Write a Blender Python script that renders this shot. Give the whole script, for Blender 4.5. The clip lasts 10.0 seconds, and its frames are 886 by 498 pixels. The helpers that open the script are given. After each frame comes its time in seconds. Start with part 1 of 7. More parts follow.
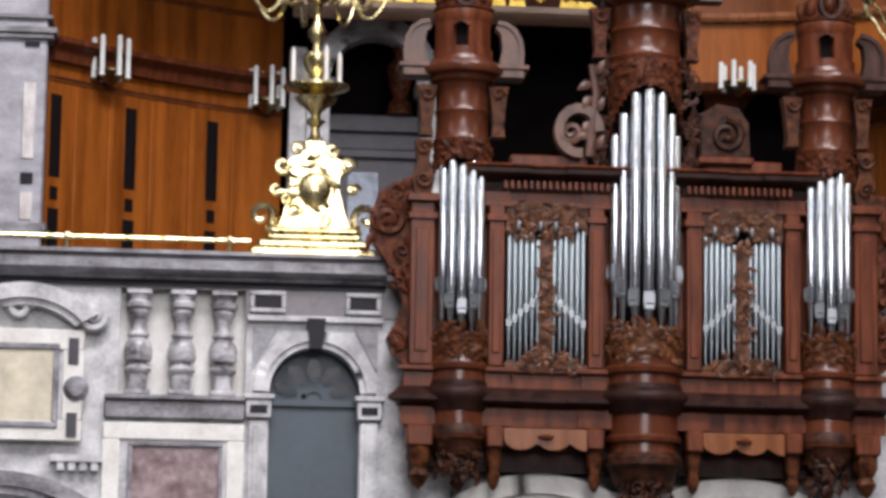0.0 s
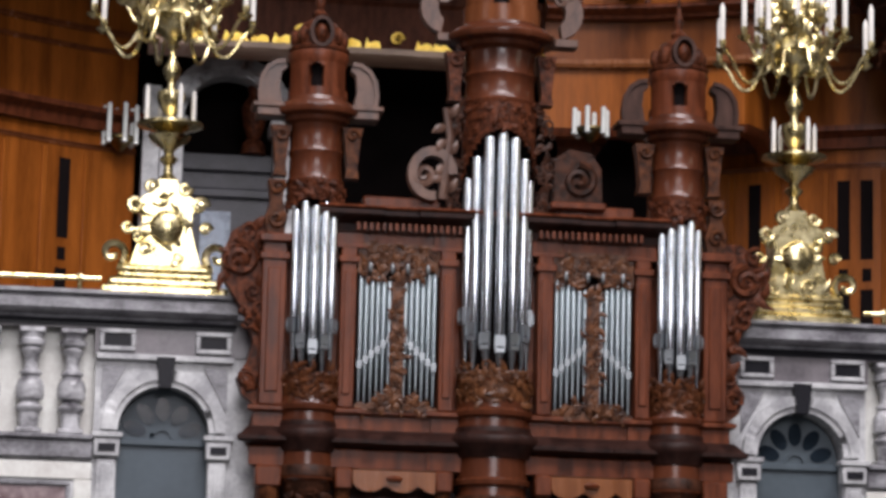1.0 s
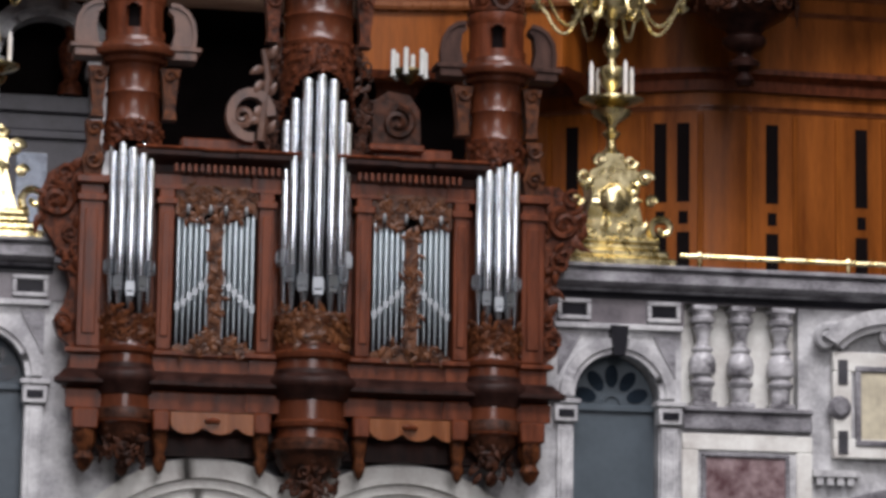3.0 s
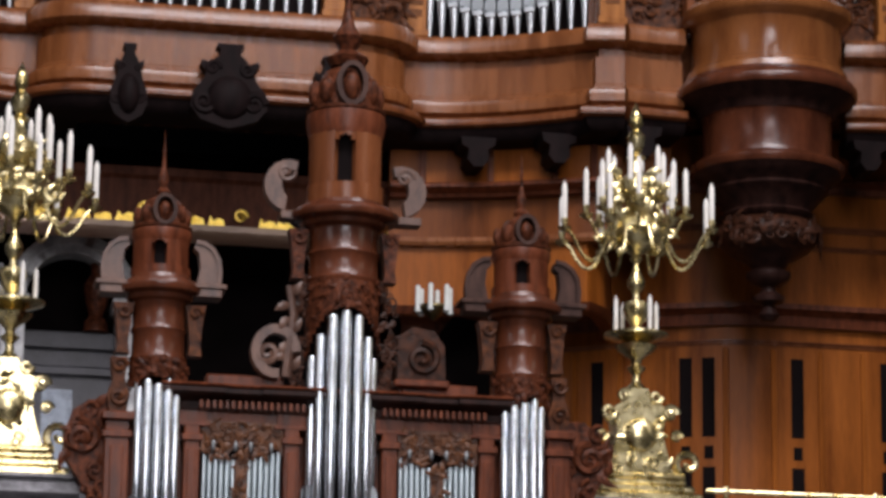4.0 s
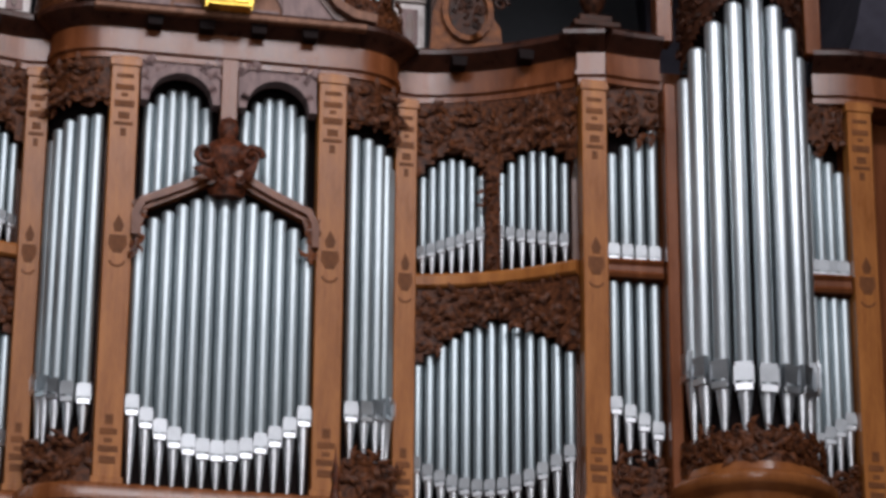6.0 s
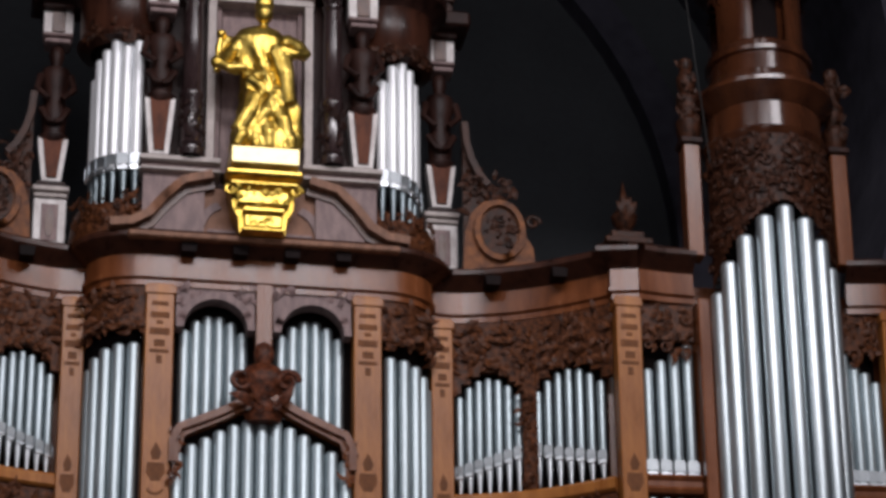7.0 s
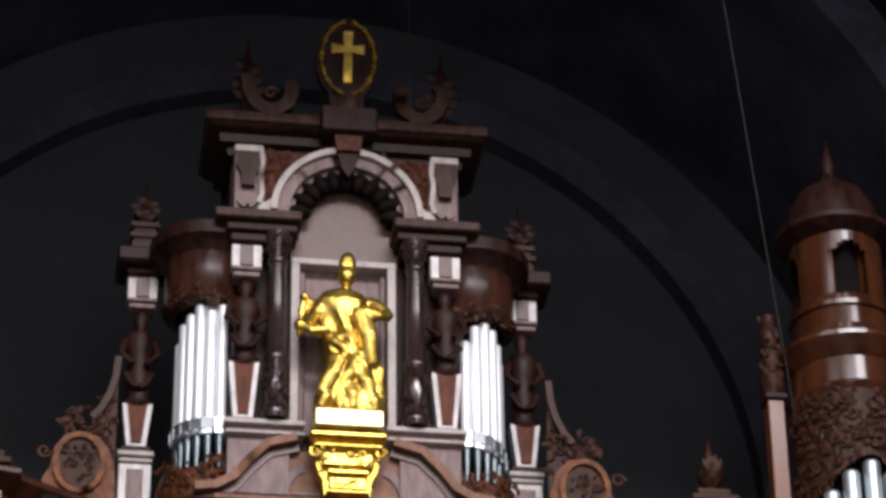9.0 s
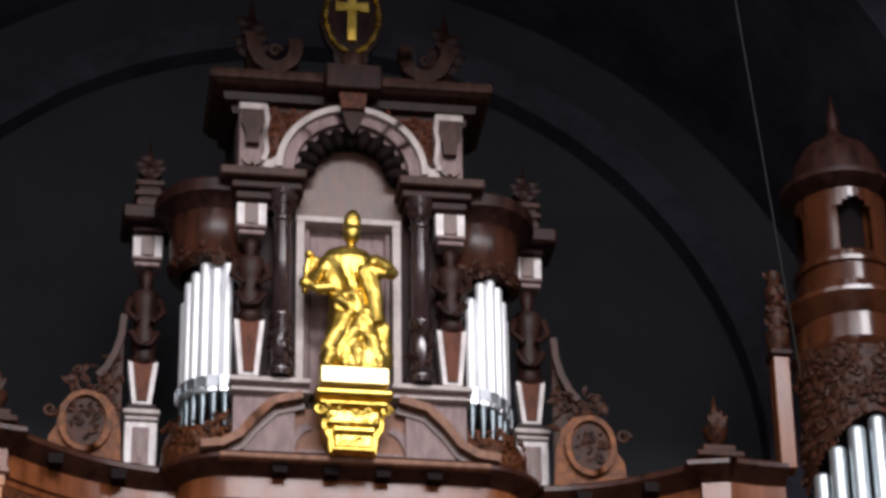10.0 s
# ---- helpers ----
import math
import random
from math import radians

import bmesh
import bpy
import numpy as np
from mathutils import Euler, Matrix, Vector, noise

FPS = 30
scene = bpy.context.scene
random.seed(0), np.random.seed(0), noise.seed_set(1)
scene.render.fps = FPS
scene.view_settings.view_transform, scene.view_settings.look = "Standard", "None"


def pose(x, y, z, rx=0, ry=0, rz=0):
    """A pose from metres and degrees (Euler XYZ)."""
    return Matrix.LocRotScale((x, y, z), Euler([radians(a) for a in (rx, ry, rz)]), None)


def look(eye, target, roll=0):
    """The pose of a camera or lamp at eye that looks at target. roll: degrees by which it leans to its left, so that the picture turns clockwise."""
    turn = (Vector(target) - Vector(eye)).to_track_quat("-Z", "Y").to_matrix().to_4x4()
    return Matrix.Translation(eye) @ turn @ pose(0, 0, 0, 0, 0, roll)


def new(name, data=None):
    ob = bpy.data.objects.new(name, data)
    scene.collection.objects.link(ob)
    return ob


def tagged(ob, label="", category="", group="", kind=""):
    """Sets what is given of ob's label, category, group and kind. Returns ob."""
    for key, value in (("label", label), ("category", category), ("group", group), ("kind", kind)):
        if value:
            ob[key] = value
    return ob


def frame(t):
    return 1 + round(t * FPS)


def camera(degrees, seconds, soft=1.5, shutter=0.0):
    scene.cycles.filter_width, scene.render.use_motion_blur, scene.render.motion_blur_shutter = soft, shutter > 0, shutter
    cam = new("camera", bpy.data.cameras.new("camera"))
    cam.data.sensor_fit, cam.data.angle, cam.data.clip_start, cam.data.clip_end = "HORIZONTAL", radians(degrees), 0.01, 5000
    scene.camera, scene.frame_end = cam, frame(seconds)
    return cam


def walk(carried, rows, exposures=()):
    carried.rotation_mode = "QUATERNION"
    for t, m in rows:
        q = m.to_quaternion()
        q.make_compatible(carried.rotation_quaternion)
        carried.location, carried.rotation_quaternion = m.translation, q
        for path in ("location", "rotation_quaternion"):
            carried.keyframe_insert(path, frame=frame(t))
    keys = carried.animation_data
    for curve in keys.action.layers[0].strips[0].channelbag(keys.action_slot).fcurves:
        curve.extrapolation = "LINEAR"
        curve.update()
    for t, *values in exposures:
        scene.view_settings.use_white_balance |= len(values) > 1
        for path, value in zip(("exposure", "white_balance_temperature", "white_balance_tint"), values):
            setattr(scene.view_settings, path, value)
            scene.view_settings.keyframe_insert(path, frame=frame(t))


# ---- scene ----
# A phone on a long zoom, held by hand on the church floor, turns up from the choir organ to the top of the great organ.
cam = camera(16.24, 10.0, soft=3.4)
EYE = (-5.532, -35.557, 1.6)
# seconds, bearing from north towards east, pitch, roll (degrees)
TURNS = [
    (0.0, 5.067, 9.0, 0.9), (0.5, 6.162, 9.929, 1.079), (1.0, 7.82, 9.823, 1.38), (1.5, 9.519, 9.405, 1.561),
    (2.0, 10.852, 8.724, 1.658), (2.2, 11.181, 8.386, 1.45), (3.3, 11.195, 9.58, 0.75), (3.5, 11.101, 10.681, 0.862),
    (4.0, 10.704, 13.153, 0.798), (4.5, 10.582, 15.254, 1.06), (5.0, 10.668, 17.664, 0.941), (5.5, 10.841, 19.993, 0.752),
    (5.7, 10.923, 20.807, 0.507), (6.8, 10.479, 25.17, -0.117), (7.0, 10.163, 26.052, -0.751), (7.5, 9.384, 29.299, -1.382),
    (8.0, 9.199, 31.604, -1.118), (8.5, 8.981, 31.644, -1.147), (9.0, 8.488, 30.867, -0.786), (9.5, 8.207, 30.473, -0.661),
    (10.0, 8.369, 30.082, -0.909),
]
walk(cam, [(t, pose(*EYE, 90 + pitch, 0, -az) @ pose(0, 0, 0, 0, 0, roll)) for t, az, pitch, roll in TURNS],
     exposures=[(0.0, 0.46), (0.5, 0.34), (1.0, 0.28), (2.2, 0.24), (3.5, 0.13), (4.0, 0.15), (4.5, 0.02), (5.0, -0.08), (5.5, -0.17), (6.8, -0.52), (7.0, -0.52), (7.5, -0.5), (8.0, -0.22), (8.5, -0.04), (9.0, 0.08), (10.0, 0.08)])

# ---- light: unseen windows opposite the organ and in the drum of the dome, and added fill lamps ----
world = bpy.data.worlds.new("world")
scene.world = world
world.use_nodes = True
world.node_tree.nodes["Background"].inputs[0].default_value = (0.6, 0.7, 0.9, 1)
world.node_tree.nodes["Background"].inputs[1].default_value = 0.02


def unseen_light(eye, target, width, height, watts, colour):
    lamp = bpy.data.lights.new("unseen_daylight", "AREA")
    lamp.shape, lamp.size, lamp.size_y, lamp.energy, lamp.color = "RECTANGLE", width, height, watts, colour
    ob = new("unseen_daylight", lamp)
    ob.matrix_world = look(eye, target)
    return ob


COOL, WARM = (1.0, 0.95, 1.0), (1.0, 0.88, 0.72)
# ring of wide windows in the drum of the dome: the main light, from high up
for wx in (-9.5, 0.0, 9.5):
    unseen_light((wx, -43.6, 55.0), (wx * 0.3, 8, 16), 8.6, 10.0, 8200, COOL)
for wx, watts in ((-20.9, 2600), (20.9, 10400)):
    unseen_light((wx, -22.0, 50.0), (0, 8, 16), 20.0, 9.0, watts, COOL)
# tall windows in the wall opposite the organ, and a low fill lamp added between them
unseen_light((-7.5, -43.6, 28.0), (-1.5, 8, 14), 2.4, 34.0, 2300, COOL)
unseen_light((-0.3, -43.6, 16.5), (-2, 8, 12), 8.6, 10.0, 2900, COOL)
unseen_light((6.8, -43.6, 33.0), (0, 8, 16), 4.2, 12.0, 1500, COOL)
# fill lamps added at both sides of the nave, where no window is known
unseen_light((-20.9, -14.0, 20.0), (2, 0, 6), 5.0, 11.0, 380, COOL)
unseen_light((20.9, -14.0, 20.0), (2, 0, 6), 5.0, 11.0, 300, WARM)


# ---- materials ----
def material(name, colour, rough=0.6, metal=0.0, colour2=None, scale=3.0, stretch=(1, 1, 1), bump=0.15, detail_scale=30.0, spread=0.0, coat=0.0, spec=0.5, wear=0.11):
    """Base colour broken up at two scales by noise, with fine relief; spread varies it from piece to piece."""
    m = bpy.data.materials.new(name)
    m.use_nodes = True
    n, l = m.node_tree.nodes, m.node_tree.links
    b = n["Principled BSDF"]
    b.inputs["Metallic"].default_value = metal
    b.inputs["Specular IOR Level"].default_value = spec
    if coat:
        b.inputs["Coat Weight"].default_value = coat
        b.inputs["Coat Roughness"].default_value = 0.25
    tc = n.new("ShaderNodeTexCoord")
    mp = n.new("ShaderNodeMapping")
    mp.inputs["Scale"].default_value = stretch
    l.new(tc.outputs["Object"], mp.inputs["Vector"])
    big, small = n.new("ShaderNodeTexNoise"), n.new("ShaderNodeTexNoise")
    big.inputs["Scale"].default_value, big.inputs["Detail"].default_value = scale, 5
    small.inputs["Scale"].default_value, small.inputs["Detail"].default_value = detail_scale, 3
    l.new(mp.outputs["Vector"], big.inputs["Vector"])
    l.new(mp.outputs["Vector"], small.inputs["Vector"])
    add = n.new("ShaderNodeMath")
    add.operation = "MULTIPLY_ADD"
    add.inputs[1].default_value = 0.35
    l.new(small.outputs["Fac"], add.inputs[0])
    l.new(big.outputs["Fac"], add.inputs[2])
    ramp = n.new("ShaderNodeValToRGB")
    ramp.color_ramp.elements[0].position, ramp.color_ramp.elements[1].position = 0.48, 0.88
    ramp.color_ramp.elements[0].color = (*(colour2 or [c * 0.6 for c in colour]), 1)
    ramp.color_ramp.elements[1].color = (*colour, 1)
    l.new(add.outputs[0], ramp.inputs["Fac"])
    out = ramp.outputs["Color"]
    if spread:
        info, hsv, mr = n.new("ShaderNodeObjectInfo"), n.new("ShaderNodeHueSaturation"), n.new("ShaderNodeMapRange")
        mr.inputs["To Min"].default_value, mr.inputs["To Max"].default_value = 1 - spread, 1 + spread
        l.new(info.outputs["Random"], mr.inputs["Value"])
        l.new(mr.outputs["Result"], hsv.inputs["Value"])
        l.new(out, hsv.inputs["Color"])
        out = hsv.outputs["Color"]
    l.new(out, b.inputs["Base Color"])
    rr = n.new("ShaderNodeMapRange")
    rr.inputs["To Min"].default_value, rr.inputs["To Max"].default_value = max(rough - wear, 0.04), min(rough + wear, 1)
    l.new(big.outputs["Fac"], rr.inputs["Value"])
    l.new(rr.outputs["Result"], b.inputs["Roughness"])
    bp = n.new("ShaderNodeBump")
    bp.inputs["Strength"].default_value, bp.inputs["Distance"].default_value = bump, 0.02
    l.new(add.outputs[0], bp.inputs["Height"])
    l.new(bp.outputs["Normal"], b.inputs["Normal"])
    return m


WALNUT = material("walnut", (0.172, 0.047, 0.0195), 0.34, 0, (0.061, 0.016, 0.0067), 2.0, (5, 5, 0.8), 0.2, 14, spec=0.2)
VARNISHED = material("varnished_walnut", (0.125, 0.0355, 0.0148), 0.25, 0, (0.052, 0.0142, 0.0062), 0.9, (3, 3, 0.8), 0.05, 10, wear=0.08, spec=0.4)
VARNISHED_OAK = material("varnished_oak", (0.2688, 0.0966, 0.02856), 0.2, 0, (0.1596, 0.05208, 0.01512), 0.9, (3, 3, 0.6), 0.06, 10)
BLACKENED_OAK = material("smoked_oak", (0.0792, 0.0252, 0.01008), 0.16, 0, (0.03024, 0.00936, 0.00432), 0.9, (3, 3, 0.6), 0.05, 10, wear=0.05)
# dark walnut of the crown; also carries the shade of flanges, ledges and soffits
SHADED_DARK = material("shaded_dark_walnut", (0.038, 0.0155, 0.0115), 0.45, 0, (0.012, 0.005, 0.004), 1.6, (4, 4, 0.8), 0.15, 14, spec=0.14)
WALNUT_CARVED = material("carved_walnut", (0.145, 0.042, 0.018), 0.4, 0, (0.0155, 0.0048, 0.0027), 13.0, (1, 1, 1), 0.7, 45, spec=0.13)
OAK = material("oak", (0.44, 0.172, 0.043), 0.3, 0, (0.22, 0.074, 0.018), 1.1, (4, 4, 0.45), 0.15, 14, 0.1, spec=0.22)
OAK_MID = material("mid_oak", (0.252, 0.0882, 0.02772), 0.27, 0, (0.1344, 0.042, 0.0126), 1.2, (4, 4, 0.5), 0.12, 14, 0.05, spec=0.4)
OAK_DARK = material("dark_oak", (0.2, 0.065, 0.023), 0.24, 0, (0.1, 0.03, 0.01), 1.0, (4, 4, 0.5), 0.12, 14, 0.06, spec=0.3)
OAK_CARVED = material("carved_oak", (0.135, 0.045, 0.0162), 0.42, 0, (0.018, 0.00585, 0.00315), 11.0, (1, 1, 1), 0.6, 40, spec=0.15)
GOLDEN_CARVED = material("carved_golden_oak", (0.17, 0.06375, 0.02295), 0.36, 0, (0.0255, 0.0085, 0.00425), 9.0, (1, 1, 1), 0.6, 40, spec=0.3)
CARVED_DARK = material("carved_dark_walnut", (0.07225, 0.0255, 0.01275), 0.45, 0, (0.0102, 0.00425, 0.00255), 9.0, (1, 1, 1), 0.7, 40, spec=0.16)
TAN_WOOD = material("tan_wood", (0.2944, 0.1518, 0.0966), 0.45, 0, (0.1472, 0.069, 0.0414), 2.5, (3, 3, 1), 0.2, 20, spec=0.14)
HERM_BROWN = material("red_brown_wood", (0.15, 0.052, 0.028), 0.5, 0, (0.07, 0.022, 0.012), 2.5, (3, 3, 1), 0.15, 20, spec=0.1)
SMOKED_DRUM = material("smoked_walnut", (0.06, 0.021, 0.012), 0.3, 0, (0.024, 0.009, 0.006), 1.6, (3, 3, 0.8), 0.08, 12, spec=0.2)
# black for dark carved bits and for undersides painted as shade
SHADED_BLACK = material("shaded_black_wood", (0.014, 0.008, 0.008), 0.6, 0, (0.006, 0.004, 0.004), 3.0, (2, 2, 1), 0.2, 20, spec=0.06)
WING_OAK = material("wing_oak", (0.25, 0.095, 0.036), 0.45, 0, (0.07, 0.024, 0.011), 6.0, (1, 1, 1), 0.5, 30, spec=0.12)
PALE_PAINT = material("pale_paint", (0.5, 0.44, 0.41), 0.5, 0, (0.32, 0.27, 0.25), 3.0, (2, 2, 1), 0.2, 20)
PANEL = material("panelling", (0.34, 0.1, 0.015), 0.34, 0, (0.15, 0.04, 0.006), 0.9, (4, 4, 0.35), 0.12, 12, 0.05, spec=0.12)
PANEL_DARK = material("dark_panelling", (0.2, 0.058, 0.012), 0.34, 0, (0.09, 0.024, 0.005), 0.9, (4, 4, 0.35), 0.12, 12, 0.05, spec=0.15)
PALE_WOOD = material("pale_wood", (0.285, 0.2, 0.19), 0.45, 0, (0.14, 0.09, 0.088), 2.5, (3, 3, 1), 0.2, 20, spec=0.2)
PALE_LEDGE = material("pale_ledge", (0.52, 0.36, 0.26), 0.4, 0, (0.34, 0.22, 0.15), 2.5, (0.7, 3, 3), 0.15, 14)
EAR_WOOD = material("worn_shaded_wood", (0.15, 0.078, 0.052), 0.42, 0, (0.052, 0.024, 0.016), 2.5, (3, 3, 1), 0.2, 20)
WHITE_PAINT = material("white_paint", (0.8, 0.77, 0.75), 0.5, 0, (0.5, 0.45, 0.43), 3.0, (2, 2, 1), 0.15, 20)
EAR_DARK = material("dull_brown_wood", (0.078, 0.04, 0.03), 0.45, 0, (0.026, 0.0125, 0.0095), 2.5, (3, 3, 1), 0.2, 20, spec=0.14)
POLISHED_DARK = material("polished_dark_wood", (0.045, 0.028, 0.028), 0.16, 0, (0.02, 0.011, 0.011), 2.0, (4, 4, 0.8), 0.05, 14, spec=0.7, wear=0.05)
INLAY = material("inlay", (0.19, 0.072, 0.026), 0.5, 0, None, 4, spec=0.1)
# near-black colour that stands for unlit depth behind pipes and in openings
SHADOW = material("interior_shade", (0.012, 0.009, 0.009), 0.9, 0, None, 2, spec=0.03)
# copies of the tin for less lit side fields and the brighter lit pedal tower
TIN_SIDE = material("shaded_side_tin", (0.47, 0.545, 0.57), 0.5, 1.0, (0.39, 0.46, 0.49), 1.2, (2, 2, 0.4), 0.015, 10, 0.08, wear=0.04)
TIN_PEDAL = material("lit_pedal_tin", (0.68, 0.75, 0.78), 0.48, 1.0, (0.58, 0.65, 0.68), 1.2, (2, 2, 0.4), 0.015, 10, 0.06, wear=0.04)
TIN_DULL = material("dull_tin", (0.5, 0.57, 0.6), 0.36, 1.0, (0.4, 0.46, 0.49), 1.2, (2, 2, 0.4), 0.015, 10, 0.08, wear=0.04)
TIN = material("tin", (0.485, 0.555, 0.58), 0.52, 1.0, (0.4, 0.465, 0.49), 1.2, (2, 2, 0.4), 0.015, 10, 0.08, wear=0.04)
# near-white copy of the tin: window glare on the upper pipes as colour
TIN_LIT = material("lit_tin", (0.96, 0.975, 0.99), 0.5, 0.5, (0.91, 0.93, 0.95), 1.2, (2, 2, 0.4), 0.02, 10, 0.02)
LIP = material("tin_lip", (0.43, 0.46, 0.48), 0.46, 1.0, (0.35, 0.38, 0.4), 3.0, (1, 1, 1), 0.05, 12, 0.1)
TIN_POLISHED = material("polished_tin", (0.76, 0.8, 0.84), 0.18, 1.0, (0.66, 0.7, 0.74), 1.2, (2, 2, 0.4), 0.006, 10, 0.06, wear=0.03)
GOLD = material("gilding", (0.9, 0.66, 0.16), 0.36, 1.0, (0.5, 0.32, 0.05), 5.0, (1, 1, 1), 0.45, 22)
GOLD_AGED = material("aged_gilding", (0.62, 0.45, 0.09), 0.36, 1.0, (0.3, 0.19, 0.03), 5.0, (1, 1, 1), 0.45, 22)
# nearly white gold that paints in the glare on the slab's front
LIT_GOLD = material("lit_gilding", (0.98, 0.86, 0.5), 0.5, 1.0, (0.9, 0.72, 0.32), 3.0, (1, 1, 1), 0.1, 22)
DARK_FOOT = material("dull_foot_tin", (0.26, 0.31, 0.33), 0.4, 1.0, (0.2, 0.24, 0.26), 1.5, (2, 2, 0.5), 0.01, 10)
# brighter tin that paints in the window's reflection on feet and lower lips
TIN_GLARE = material("glare_tin", (0.74, 0.78, 0.81), 0.4, 1.0, (0.66, 0.7, 0.73), 1.5, (2, 2, 0.5), 0.01, 10)
BRASS = material("brass", (0.92, 0.82, 0.5), 0.28, 1.0, (0.5, 0.39, 0.15), 7.0, (1, 1, 1), 0.3, 30)
DARK_BRASS = material("tarnished_brass", (0.3, 0.24, 0.12), 0.4, 1.0, (0.1, 0.075, 0.03), 7.0, (1, 1, 1), 0.3, 30)
WAX = material("wax", (0.85, 0.83, 0.78), 0.4, 0, (0.75, 0.72, 0.66), 5)
STONE = material("grey_marble", (0.38, 0.38, 0.4), 0.4, 0, (0.085, 0.08, 0.092), 2.6, (1, 1, 1.6), 0.15, 18)
PIER_STONE = material("pier_marble", (0.5, 0.5, 0.55), 0.45, 0, (0.26, 0.255, 0.285), 2.4, (1, 1, 1.6), 0.12, 18)
# mauve marble, made darker for the shade that the coping casts on it
MAUVE = material("shaded_mauve_marble", (0.2, 0.182, 0.194), 0.35, 0, (0.1, 0.09, 0.1), 2.4, (1, 1, 1), 0.08, 16)
BALUSTER = material("baluster_marble", (0.62, 0.62, 0.64), 0.25, 0, (0.1, 0.095, 0.105), 3.4, (1, 1, 1.4), 0.12, 14)
# dark stone that carries the portal's shade in its colour; inlays use it too
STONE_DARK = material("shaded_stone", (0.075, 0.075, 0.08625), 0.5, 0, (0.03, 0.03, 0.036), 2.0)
PANE_BLUE = material("leaded_glass", (0.22, 0.28, 0.36), 0.2, 0, (0.1, 0.13, 0.18), 5.0)
STONE_LIGHT = material("light_marble", (0.7, 0.71, 0.71), 0.4, 0, (0.29, 0.29, 0.305), 3.2, (1, 1, 1), 0.12, 20)
CREAM = material("cream_marble", (0.84, 0.85, 0.8), 0.4, 0, (0.58, 0.56, 0.52), 2.4, (1, 1, 1), 0.08, 20)
RED_MARBLE = material("red_marble", (0.36, 0.27, 0.275), 0.25, 0, (0.11, 0.06, 0.065), 5.0, (1, 1, 1), 0.05, 14)
YELLOW_MARBLE = material("yellow_marble", (0.68, 0.63, 0.47), 0.3, 0, (0.44, 0.4, 0.3), 3.0, (1, 1, 1), 0.05, 14)
BLACK_MARBLE = material("black_marble", (0.02, 0.02, 0.025), 0.35, 0, None, 3.0, spec=0.12)
SLATE_PAINT = material("slate_paint", (0.075, 0.1, 0.12), 0.5, 0, (0.055, 0.075, 0.09), 1.5, (1, 1, 1), 0.06, 12)
GLASS_DARK = material("dark_glass", (0.02, 0.03, 0.042), 0.12, 0, (0.012, 0.018, 0.025), 3, spec=0.2)
# plaster coloured near black, so that the recess stays dim under the lamps
PLASTER = material("shaded_plaster", (0.053, 0.059, 0.066), 0.85, 0, (0.036, 0.04, 0.046), 0.5, (1, 1, 1), 0.1, 6)
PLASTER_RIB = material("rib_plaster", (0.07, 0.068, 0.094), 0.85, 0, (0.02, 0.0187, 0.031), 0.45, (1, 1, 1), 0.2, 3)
# unseen walls and floors, darkened so that less light bounces onto the organ
CHURCH = material("darkened_church_wall", (0.1, 0.096, 0.093), 0.8, 0, (0.07, 0.067, 0.065), 0.4, (1, 1, 1), 0.1, 5)
FLOOR = material("darkened_floor_stone", (0.06, 0.057, 0.055), 0.4, 0, (0.035, 0.034, 0.032), 0.6, (1, 1, 1), 0.05, 5)
IRON = material("iron", (0.05, 0.05, 0.05), 0.5, 0.6, None, 4)
GLASS_TUBE = material("frosted_glass", (0.75, 0.78, 0.75), 0.15, 0, (0.6, 0.63, 0.6), 4)


# ---- helpers ----
def link(name, bm, mat, parent=None, smooth=True, label=""):
    me = bpy.data.meshes.new(name)
    bmesh.ops.recalc_face_normals(bm, faces=bm.faces)
    bm.to_mesh(me)
    bm.free()
    me.materials.append(mat)
    if smooth:
        me.polygons.foreach_set("use_smooth", [True] * len(me.polygons))
        me.set_sharp_from_angle(angle=radians(38))
    ob = new(name, me)
    ob.parent = parent
    if label:
        ob["label"] = label
    if name in ("carving", "crest_leaves", "pipe_shade", "leaf_corbel", "dentils"):
        tagged(ob, "", "", "", "stuff")
    return ob


def part(name, bm, mat, parent, label="", smooth=True):
    return link(name, bm, mat, parent, smooth, label)


def split_part(name, bm, mat, parent, label=""):
    """Links every separate piece of a bmesh as a part of its own."""
    bm.verts.index_update()
    left = set(bm.verts)
    while left:
        seed = left.pop()
        piece, todo = {seed}, [seed]
        while todo:
            for e in todo.pop().link_edges:
                for v in e.verts:
                    if v not in piece:
                        piece.add(v)
                        todo.append(v)
        left -= piece
        one = bmesh.new()
        order = sorted(piece, key=lambda v: v.index)
        twin = {v: one.verts.new(v.co) for v in order}
        for f in bm.faces:
            if f.verts[0] in piece:
                one.faces.new([twin[v] for v in f.verts])
        link(name, one, mat, parent, True, label)
    bm.free()


def thing(name, label, category, group="", kind="", at=(0, 0, 0), rz=0):
    ob = new(name)
    ob.empty_display_size = 0.2
    ob.matrix_basis = pose(*at, 0, 0, rz)
    return tagged(ob, label, category, group, kind)


def structure(name, bm, mat, label, category="", parent=None, smooth=False):
    return tagged(link(name, bm, mat, parent, smooth), label, category, "", "structure")


def box(bm, x0, x1, y0, y1, z0, z1, bevel=0.0):
    m = Matrix.Translation(((x0 + x1) / 2, (y0 + y1) / 2, (z0 + z1) / 2)) @ Matrix.Diagonal((abs(x1 - x0), abs(y1 - y0), abs(z1 - z0), 1))
    r = bmesh.ops.create_cube(bm, size=1.0, matrix=m)
    if bevel:
        bmesh.ops.bevel(bm, geom=list({e for v in r["verts"] for e in v.link_edges}), offset=bevel, segments=1, affect="EDGES")
    return bm


